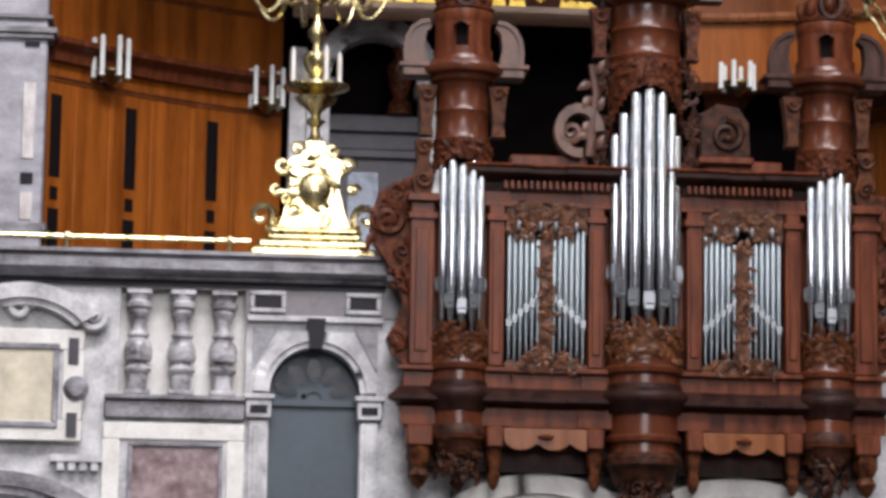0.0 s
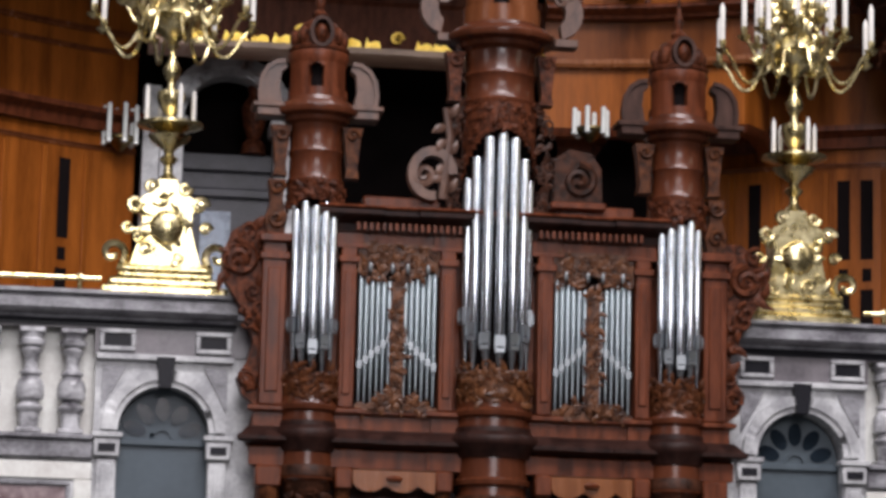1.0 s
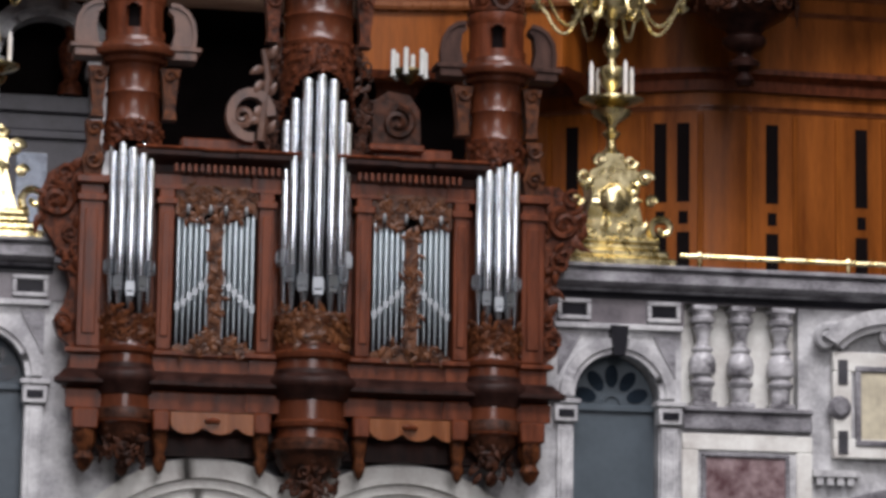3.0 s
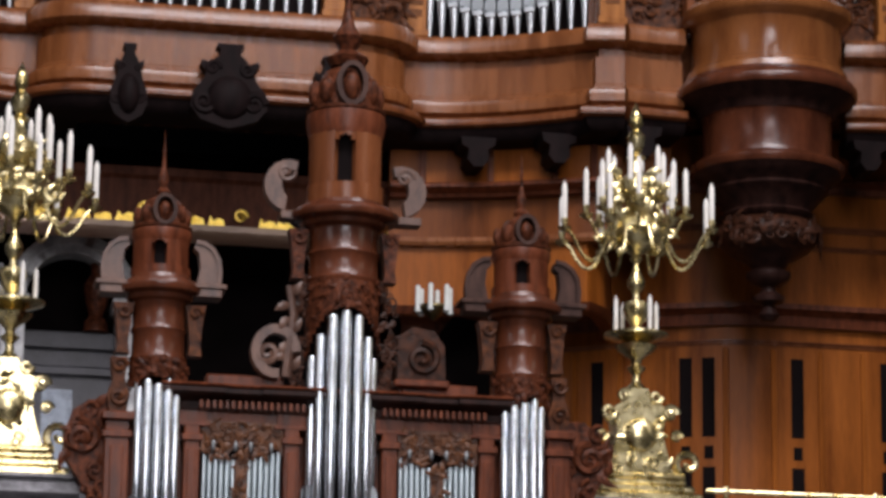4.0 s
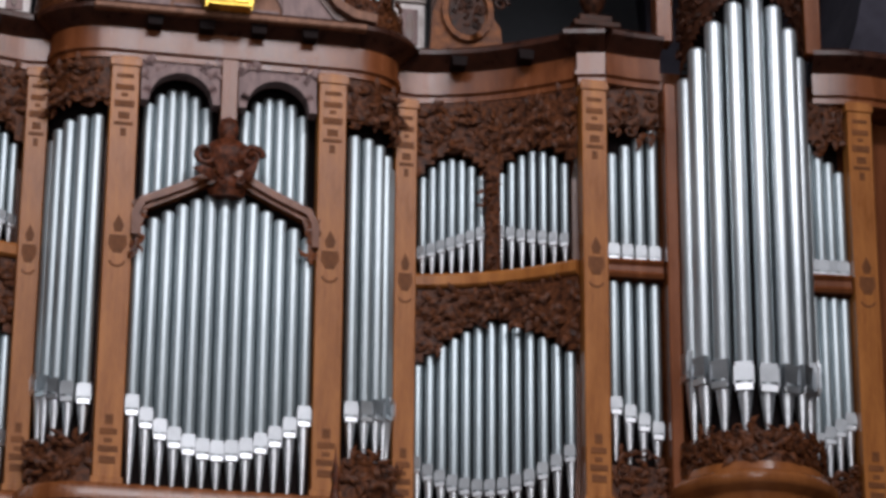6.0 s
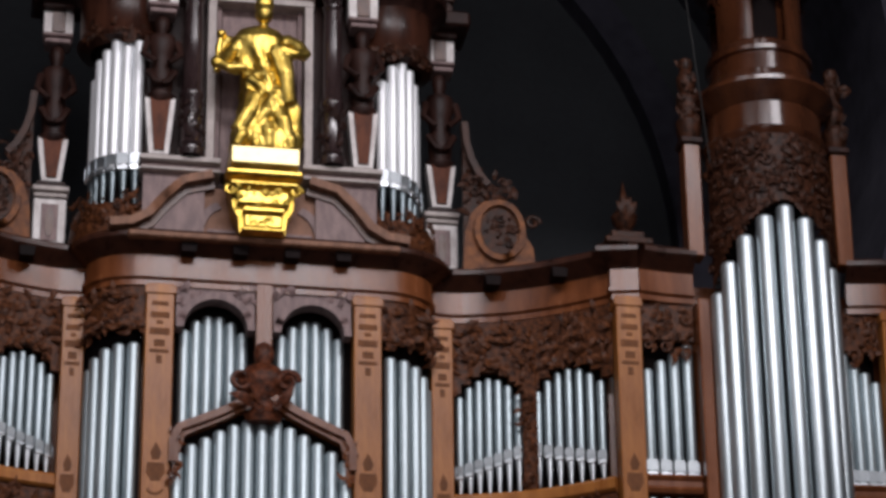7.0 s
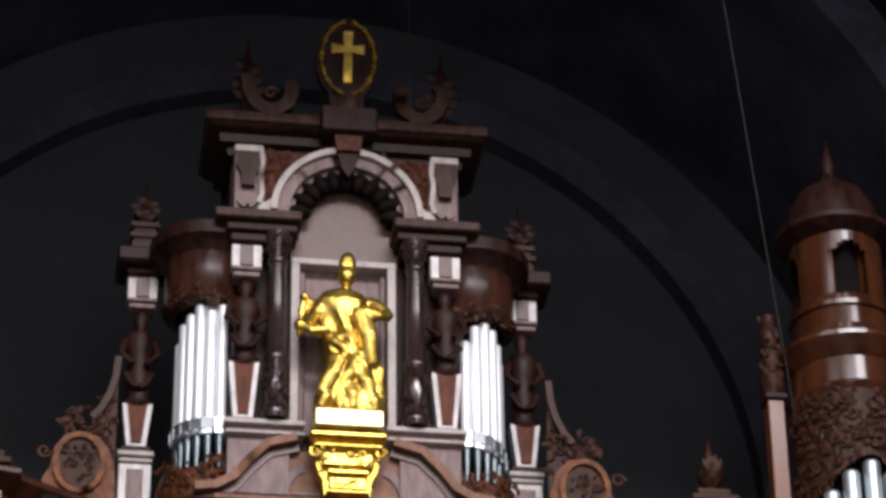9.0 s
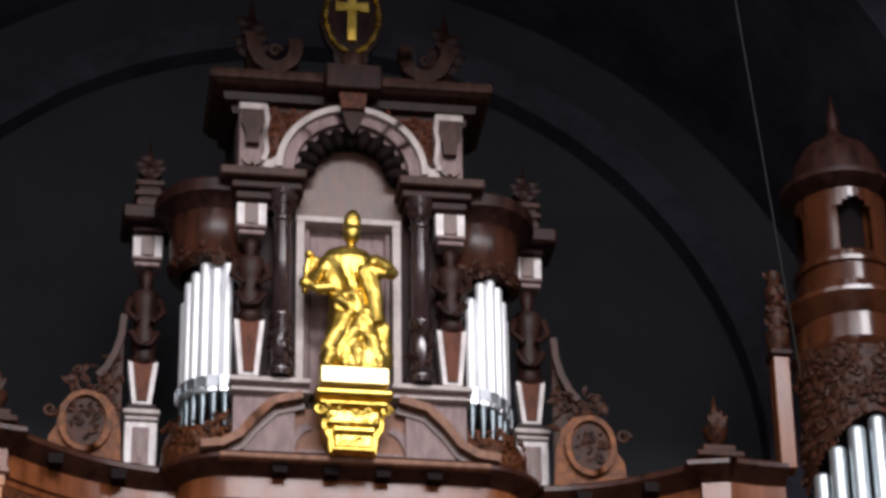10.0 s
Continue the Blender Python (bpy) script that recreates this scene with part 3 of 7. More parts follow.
    # cartouche beyond the balusters
    framed_panel(g, *X(6.5, 8.7), 4.95, 6.25, 0.24, CREAM, STONE_LIGHT, YF - 0.1)
    framed_panel(g, *X(6.78, 8.42), 5.1, 6.08, 0.07, STONE, YELLOW_MARBLE, YF - 0.13)
    for z0, z1 in ((5.0, 5.28), (5.85, 6.15)):
        bm = bmesh.new()
        box(bm, *X(6.56, 6.68), YF - 0.17, YF - 0.1, z0, z1)
        part("inlay", bm, STONE_DARK, g)
    bm = bmesh.new()
    lathe(bm, [(0.0, 0.0), (0.13, 0.0), (0.15, 0.05), (0.09, 0.1), (0.09, 0.12), (0.0, 0.13)], seg=16)
    bmesh.ops.rotate(bm, verts=bm.verts, matrix=Matrix.Rotation(radians(90), 3, "X"))
    bmesh.ops.translate(bm, verts=bm.verts, vec=(s * 6.58, YF - 0.1, 5.56))
    part("roundel", bm, STONE, g)
    # volutes above the cartouche, with their broken pediment
    bm = bmesh.new()
    for k in range(10):
        a0, a1 = radians(35 + 75 * k / 10), radians(35 + 75 * (k + 1) / 10)
        prism(bm, [(s * (7.2 - q * math.cos(a)), 5.95 + q * math.sin(a) * 0.8) for q, a in ((1.04, a0), (1.04, a1), (0.82, a1), (0.82, a0))], YF - 0.26, YF + 0.05)
        prism(bm, [(s * (7.2 - q * math.cos(a)), 5.95 + q * math.sin(a) * 0.8) for q, a in ((0.82, a0), (0.82, a1), (0.72, a1), (0.72, a0))], YF - 0.2, YF + 0.05)
    scroll(bm, s * 6.42, YF - 0.14, 6.42, 0.17, 1.4, s, 0.055)
    scroll(bm, s * 7.25, YF - 0.14, 6.5, 0.16, 1.4, -s, 0.05)
    part("volute", bm, STONE_LIGHT, g)
    bm = bmesh.new()
    for k in range(4):
        box(bm, *X(6.3 + k * 0.13, 6.38 + k * 0.13), YF - 0.12, YF, 4.62, 4.72)
    box(bm, *X(6.25, 6.85), YF - 0.14, YF, 4.72, 4.8)
    split_part("dentil", bm, STONE_LIGHT, g)
    # arch of the side aisle below
    bm = bmesh.new()
    for r0, r1, d in ((1.55, 1.68, 0.06), (1.68, 1.78, 0.12), (1.78, 1.95, 0.16)):
        ring_arc(bm, s * 7.45, 2.65, r0, r1, YF - d, YF + 0.1, 0, 180, 32)
    part("arch", bm, STONE, g)
    return g


def door(s):
    d = thing("door", "slate-grey painted arched door with a fanlight, shut", "door", "gallery doors")
    cx = s * 3.81
    bm = bmesh.new()
    box(bm, cx - 0.53, cx + 0.53, YF + 0.22, YF + 0.28, 0.0, 5.45)
    part("leaf", bm, SLATE_PAINT, d)
    bm = bmesh.new()
    box(bm, cx - 0.53, cx + 0.53, YF + 0.17, YF + 0.3, 5.45, 5.53, 0.01)
    part("transom", bm, SLATE_PAINT, d)
    bm = bmesh.new()
    prism(bm, [(cx + 0.53 * math.cos(math.pi * k / 16), 5.53 + 0.6 * math.sin(math.pi * k / 16)) for k in range(17)], YF + 0.25, YF + 0.27)
    plate = part("fanlight", bm, SLATE_PAINT, d, "half-round fanlight with dark petal panes")
    for k in range(5):
        a = math.pi * (k + 0.5) / 5
        ux, uz = math.cos(a), math.sin(a)
        bm = bmesh.new()
        prism(bm, [(cx + ux * (0.34 + 0.14 * math.cos(q)) - uz * 0.085 * math.sin(q), 5.55 + uz * (0.34 + 0.14 * math.cos(q)) + ux * 0.085 * math.sin(q)) for q in [2 * math.pi * j / 12 for j in range(12)]], YF + 0.235, YF + 0.255)
        part("pane", bm, GLASS_DARK, plate)
    bm = bmesh.new()
    ring_arc(bm, cx, 5.54, 0.1, 0.15, YF + 0.22, YF + 0.26, 0, 180, 10)
    part("hub", bm, SLATE_PAINT, plate)
    return d


def handrail(s):
    r = thing("handrail", "polished brass handrail on short posts on the coping", "handrail", "handrails")
    bm = bmesh.new()
    tube(bm, [(s * 4.6, YF, 7.37), (s * 12.0, YF, 7.37)], 0.03, 8)
    part("rail", bm, BRASS, r)
    for x in (4.85, 6.75, 8.65, 10.55):
        bm = bmesh.new()
        lathe(bm, [(0.05, 7.2), (0.05, 7.22), (0.025, 7.24), (0.025, 7.35), (0.05, 7.37), (0.03, 7.42), (0.0, 7.43)], s * x, YF, 8)
        part("post", bm, BRASS, r)


def centre_front():
    """The wall and twin arches of the gallery below the choir organ."""
    g = thing("gallery_arches", "white stone twin arches with stepped mouldings below the choir organ", "arches", "", "structure")
    for cx, a0, a1 in ((-1.17, 62, 150), (1.17, 30, 118)):
        bm = bmesh.new()
        for r0, r1, d in ((1.35, 1.5, 0.05), (1.5, 1.62, 0.12), (1.62, 1.85, 0.2)):
            ring_arc(bm, cx, 2.85, r0, r1, YF - d, YF + 0.4, 0 if cx > 0 else a0 - 20, 180 if cx < 0 else a1 + 20, 30)
        part("arch", bm, CREAM, g)
    bm = bmesh.new()
    prism(bm, [(-0.42, 4.5), (0.42, 4.5), (0.3, 3.7), (0.3, 0), (-0.3, 0), (-0.3, 3.7)], YF - 0.24, YF + 0.3)
    part("pier", bm, CREAM, g)
    bm = bmesh.new()
    box(bm, -2.2, 2.2, YF + 0.05, YF + 0.5, 4.3, 6.9)
    part("wall", bm, STONE, g)
    bm = bmesh.new()
    box(bm, -3.0, 3.0, YF + 1.2, YF + 1.3, 0, 6.3)
    part("shade_backing", bm, SHADOW, g)


shell()
apse()
for side in (-1, 1):
    gallery_front(side)
    door(side)
    handrail(side)
centre_front()


# ---- the choir organ on the gallery front ----
def tower_top(parent, cx, cy, z, r, lantern_h, dome_h, spire, mat_body, windows=4):
    """Flange, arcaded lantern, dome and finial of a pipe tower, from height z up."""
    bm = bmesh.new()
    lathe(bm, [(r * 0.9, z - 0.1), (r * 1.15, z - 0.05), (r * 1.2, z), (r * 1.48, z + 0.03), (r * 1.52, z + 0.06), (r * 1.52, z + 0.1), (r * 1.4, z + 0.115), (r * 1.36, z + 0.15), (r * 1.32, z + 0.17), (r * 1.12, z + 0.19), (r * 1.07, z + 0.24), (0.0, z + 0.25)], cx, cy, 24)
    part("cornice", bm, VARNISHED, parent)
    z0 = z + 0.24
    rl = r * 1.02
    bm = bmesh.new()
    lathe(bm, [(rl * 0.7, z0), (rl * 1.05, z0), (rl * 1.05, z0 + lantern_h * 0.18), (rl * 0.7, z0 + lantern_h * 0.18)], cx, cy, 20)
    lantern = part("lantern", bm, mat_body, parent)
    for k in range(windows):
        a = -99 + 360 * (k + 0.5) / windows
        half = 360 / windows * 0.32
        bm = bmesh.new()
        lathe(bm, [(rl * 0.72, z0), (rl, z0), (rl, z0 + lantern_h), (rl * 0.72, z0 + lantern_h), (rl * 0.72, z0)], cx, cy, 4, a - half, a + half)
        part("pier", bm, mat_body, lantern)
        # keyhole head of the opening beside the pier
        bm = bmesh.new()
        for j in range(5):
            aa = a + half + (360 / windows - 2 * half) * (j + 0.5) / 5
            dz = 0.1 * lantern_h * math.sin(math.pi * (j + 0.5) / 5)
            q = (360 / windows - 2 * half) / 10
            lathe(bm, [(rl * 0.74, z0 + lantern_h * 0.62 + dz), (rl * 0.98, z0 + lantern_h * 0.62 + dz), (rl * 0.98, z0 + lantern_h * 0.8), (rl * 0.74, z0 + lantern_h * 0.8)], cx, cy, 1, aa - q, aa + q)
        part("arch", bm, mat_body, lantern)
    bm = bmesh.new()
    lathe(bm, [(rl * 0.7, z0 + lantern_h * 0.8), (rl * 1.0, z0 + lantern_h * 0.74), (rl * 1.08, z0 + lantern_h * 0.9), (rl * 1.05, z0 + lantern_h), (rl * 0.7, z0 + lantern_h)], cx, cy, 20)
    part("architrave", bm, WALNUT, lantern)
    bm = bmesh.new()
    lathe(bm, [(rl * 0.62, z0), (rl * 0.62, z0 + lantern_h)], cx, cy, 12)
    part("lantern_shade_core", bm, SHADOW, parent)
    z1 = z0 + lantern_h
    bm = bmesh.new()
    lathe(bm, [(rl * 0.9, z1), (rl * 1.07, z1 + 0.02), (rl * 1.08, z1 + 0.05), (rl * 0.9, z1 + 0.08), (rl * 0.86, z1 + dome_h * 0.3), (rl * 0.8, z1 + dome_h * 0.6), (rl * 0.6, z1 + dome_h * 0.88), (rl * 0.3, z1 + dome_h), (rl * 0.18, z1 + dome_h * 1.1)], cx, cy, 20)
    dome = part("dome", bm, WALNUT_CARVED, parent)
    bm = bmesh.new()
    for k in range(8):
        a = radians(-90 + 45 * k)
        x, y = cx + rl * 0.84 * math.cos(a), cy + rl * 0.84 * math.sin(a)
        bmesh.ops.create_uvsphere(bm, u_segments=8, v_segments=6, radius=1, matrix=Matrix.Translation((x, y, z1 + dome_h * 0.42)) @ Matrix.Diagonal((rl * 0.2, rl * 0.2, dome_h * 0.28, 1)))
    split_part("boss", bm, WALNUT_CARVED, dome)
    # oval medallion on the front of the dome
    yf, zc = cy - rl * 1.0, z1 + dome_h * 0.5
    bm = bmesh.new()
    ribbon(bm, [(cx + rl * 0.36 * math.cos(math.pi * k / 10), zc + dome_h * 0.4 * math.sin(math.pi * k / 10)) for k in range(21)], rl * 0.13, yf - 0.03, yf + 0.12)
    medal = part("medallion", bm, EAR_DARK, dome, "worn oval medallion")
    bm = bmesh.new()
    bmesh.ops.create_uvsphere(bm, u_segments=10, v_segments=8, radius=1, matrix=Matrix.Translation((cx, yf + 0.04, zc)) @ Matrix.Diagonal((rl * 0.22, 0.07, dome_h * 0.26, 1)))
    part("boss", bm, WALNUT_CARVED, medal)
    z2 = z1 + dome_h
    bm = bmesh.new()
    q = rl * (0.22 if spire < 1 else 0.46)
    lathe(bm, [(q, z2), (q * 1.3, z2 + spire * 0.08), (q * 0.5, z2 + spire * 0.16), (q * 0.9, z2 + spire * 0.28), (q * 0.4, z2 + spire * 0.4), (q * 0.2, z2 + spire * 0.6), (q * 0.3, z2 + spire * 0.68), (q * 0.12, z2 + spire * 0.8), (0.0, z2 + spire)], cx, cy, 10)
    part("finial", bm, WALNUT_CARVED, parent)


def ear_volutes(parent, cx, cy, dx, z0, z1, mat):
    for s in (-1, 1):
        bm = bmesh.new()
        h = z1 - z0
        # a C-shaped scroll, thick at the back and hollow towards the lantern
        outer = []
        for k in range(11):
            a = radians(-80 + 190 * k / 10)
            outer.append((s * (dx + 0.02 + 0.3 * math.cos(a)), z0 + h * 0.5 + h * 0.5 * math.sin(a)))
        for k in range(9):
            a = radians(110 - 170 * k / 8)
            outer.append((s * (dx - 0.02 + 0.13 * math.cos(a)), z0 + h * 0.52 + h * 0.28 * math.sin(a)))
        prism(bm, [(cx + x, z) for x, z in outer], cy - 0.09, cy + 0.09)
        box(bm, cx + s * dx - 0.12, cx + s * dx + 0.26, cy - 0.12, cy + 0.12, z0 - 0.1, z0, 0.01)
        scroll(bm, cx + s * (dx + 0.06), cy - 0.08, z1 - h * 0.24, h * 0.18, 1.3, s, 0.03)
        part("ear_volute", bm, mat, parent, "worn carved ear-shaped volute")


def ear_fins(parent, cx, cy, z0, z1, mat):
    """Quarter-round fins that stand on the flange beside a lantern."""
    for s in (-1, 1):
        bm = bmesh.new()
        h = z1 - z0
        rim = [(0.4, z1), (0.5, z1 - 0.03 * h), (0.6, z1 - 0.16 * h), (0.67, z1 - 0.4 * h), (0.69, z1 - 0.7 * h), (0.68, z0)]
        prism(bm, [(cx + s * x, z) for x, z in rim] + [(cx + s * 0.42, z0), (cx + s * 0.46, z0 + 0.4 * h), (cx + s * 0.44, z0 + 0.75 * h), (cx + s * 0.38, z0 + 0.86 * h)], cy - 0.1, cy + 0.1)
        fin = part("ear_fin", bm, mat, parent, "worn pale quarter-round fin")
        bm = bmesh.new()
        ribbon(bm, [(cx + s * x, z) for x, z in rim], 0.05, cy - 0.13, cy - 0.09)
        part("rim", bm, mat, fin)
        bm = bmesh.new()
        box(bm, cx + s * 0.55 - 0.17, cx + s * 0.55 + 0.17, cy - 0.16, cy + 0.16, z0 - 0.16, z0 - 0.03, 0.012)
        box(bm, cx + s * 0.57 - 0.2, cx + s * 0.57 + 0.2, cy - 0.19, cy + 0.19, z0 - 0.06, z0, 0.012)
        part("foot", bm, mat, fin)


def pipe_tower(parent, cx, r, zb, z_feet, z_mouth, tips, r_pipe, z_carve, z_cyl, mat):
    """A round tower of the choir organ, from the drop below it to the drum above its pipes."""
    cy = 0.12
    # turned drop, lower drum, deep flange, upper drum
    bm = bmesh.new()
    lathe(bm, [(0.0, zb), (r * 0.18, zb + 0.04), (r * 0.28, zb + 0.12), (r * 0.15, zb + 0.18), (r * 0.45, zb + 0.32), (r * 0.85, zb + 0.5), (r * 0.9, zb + 0.6), (r * 1.05, zb + 0.66), (r * 1.05, zb + 0.74), (r * 0.92, zb + 0.8), (0.0, zb + 0.82)], cx, cy, 28)
    part("drop", bm, CARVED_DARK, parent)
    bm = bmesh.new()
    lathe(bm, [(r * 0.6, zb + 0.78), (r * 0.92, zb + 0.8), (r * 0.9, 5.02), (r * 1.02, 5.05), (r * 1.04, 5.1), (r * 0.95, 5.13), (r * 0.93, 5.36), (r * 0.6, 5.38)], cx, cy, 28)
    part("base_drum", bm, VARNISHED, parent)
    # the deep underside's darkness is put into the flange's colour
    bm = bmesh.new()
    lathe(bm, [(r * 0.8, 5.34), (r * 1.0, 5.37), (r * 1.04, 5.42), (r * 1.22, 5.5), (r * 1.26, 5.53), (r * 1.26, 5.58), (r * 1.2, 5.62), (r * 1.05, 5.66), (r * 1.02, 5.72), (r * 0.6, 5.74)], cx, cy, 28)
    part("flange", bm, SHADED_DARK, parent)
    bm = bmesh.new()
    lathe(bm, [(r * 0.8, 5.7), (r * 1.0, 5.71), (r * 0.97, 5.82), (r * 1.08, 5.85), (r * 1.1, 5.9), (r * 1.0, 5.94), (r * 0.98, z_feet - 0.1), (r * 1.02, z_feet - 0.04), (0.0, z_feet - 0.02)], cx, cy, 28)
    part("upper_drum", bm, VARNISHED, parent)
    bm = bmesh.new()
    lathe(bm, [(r * 0.99, 5.98), (r * 1.0, z_feet + 0.02), (r * 0.9, z_feet + 0.06)], cx, cy, 20, -175, -5)
    carve_round(bm, cx, cy, r * 1.0, -172, -8, 5.98, z_feet + 0.12, 80, 0.12, int(cx * 10) + 5)
    part("carving", bm, GOLDEN_CARVED if cx == 0 else OAK_CARVED, parent)
    bm = bmesh.new()
    carve_round(bm, cx, cy, r * 0.72, -170, -10, zb + 0.15, zb + 0.6, 60, 0.13, int(cx * 10) + 6)
    part("carving", bm, CARVED_DARK, parent)
    n = len(tips)
    for i, tip in enumerate(tips):
        u = 2 * i / (n - 1) - 1
        a = u * (72 if r > 0.4 else 50)
        x, y = cx + (r * 0.86) * math.sin(radians(a)), cy - (r * 0.86) * math.cos(radians(a))
        pipe(parent, x, y, z_feet - 0.02 + 0.05 * abs(u), z_mouth + 0.32 * u * u * r / 0.4, tip, r_pipe, a, 1.0, TIN_POLISHED)
    bm = bmesh.new()
    lathe(bm, [(r * 0.55, z_feet - 0.1), (r * 0.55, z_carve)], cx, cy, 16)
    part("tower_shade_core", bm, SHADOW, parent)
    bm = bmesh.new()
    lathe(bm, [(r * 0.8, z_carve - 0.02), (r * 1.0, z_carve), (r * 1.03, z_carve + 0.05), (r * 0.95, z_carve + 0.1), (r * 0.93, (z_carve + z_cyl) / 2 - 0.05), (r * 1.0, (z_carve + z_cyl) / 2), (r * 0.93, (z_carve + z_cyl) / 2 + 0.05), (r * 0.95, z_cyl - 0.08), (r * 1.05, z_cyl - 0.03), (r * 1.05, z_cyl), (0, z_cyl)], cx, cy, 24)
    part("head_drum", bm, VARNISHED, parent)
    # carved shade that follows the pipe tips
    bm = bmesh.new()
    top, drop = max(tips), max(tips) - min(tips)

    def edge(a):
        return top + 0.03 - (drop + 0.12) * min(1.0, abs(a + 90) / 80) ** 2

    for i in range(24):
        a = -180 + 180 * (i + 0.5) / 24
        lathe(bm, [(r * 0.9, edge(a)), (r * 1.0, edge(a)), (r * 1.0, z_carve + 0.02), (r * 0.9, z_carve + 0.02)], cx, cy, 1, a - 3.75, a + 3.75)
    carve_round(bm, cx, cy, r * 1.0, -178, -2, edge, z_carve, 70, 0.11, int(cx * 10) + 9)
    part("pipe_shade", bm, WALNUT_CARVED, parent)


def choir_field(parent, x0, x1, seed):
    """A flat of small pipes between two pilasters."""
    cx = (x0 + x1) / 2
    # sheet painted as the shade behind the small pipes
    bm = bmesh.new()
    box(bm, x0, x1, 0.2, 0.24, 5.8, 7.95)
    part("shade_backing", bm, SHADOW, parent)
    w = (x1 - x0)
    for half in (-1, 1):
        for i in range(6):
            u = i / 5
            x = cx + half * (0.095 + (w / 2 - 0.14) * u)
            pipe(parent, x, 0.06, 5.95 + 0.08 * (1 - u), 6.69 - 0.3 * u, 7.41 + 0.12 * u, 0.029, 0, 1.0, TIN_DULL)
    bm = bmesh.new()
    box(bm, cx - 0.075, cx + 0.075, -0.0, 0.14, 5.9, 7.4)
    carving(bm, cx - 0.08, cx + 0.08, 5.95, 7.4, -0.005, seed, 2.0, 0.09)
    n = 30
    scallop = [(x0 + w * i / n, 7.46 + 0.13 * abs(math.sin(3 * math.pi * i / n))) for i in range(n + 1)]
    prism(bm, scallop + [(x1, 7.85), (x0, 7.85)], 0.02, 0.14)
    carving(bm, x0 + 0.03, x1 - 0.03, 7.45, 7.8, 0.015, seed + 2, 2.2, 0.09)
    foot = [(x0 + w * i / n, 5.94 + 0.14 * (1 - abs(2 * i / n - 1)) + 0.03 * math.sin(10 * math.pi * i / n)) for i in range(n + 1)]
    prism(bm, foot[::-1] + [(x0, 5.86), (x1, 5.86)], 0.0, 0.1)
    carving(bm, x0 + 0.04, x1 - 0.04, 5.88, 6.15, -0.005, seed + 1, 2.2, 0.1, lambda x, z: z < 5.96 + 0.17 * (1 - abs(x - cx) / (w / 2)))
    part("carving", bm, GOLDEN_CARVED, parent)
    bm = bmesh.new()
    for x in (x0 + 0.14, cx - 0.08, cx + 0.1, x1 - 0.14):
        bmesh.ops.create_uvsphere(bm, u_segments=8, v_segments=6, radius=0.03, matrix=Matrix.Translation((x, -0.03, 7.55)) @ Matrix.Diagonal((0.8, 0.8, 2.2, 1)))
    split_part("tassel", bm, LIP, parent, "small silvered drop")


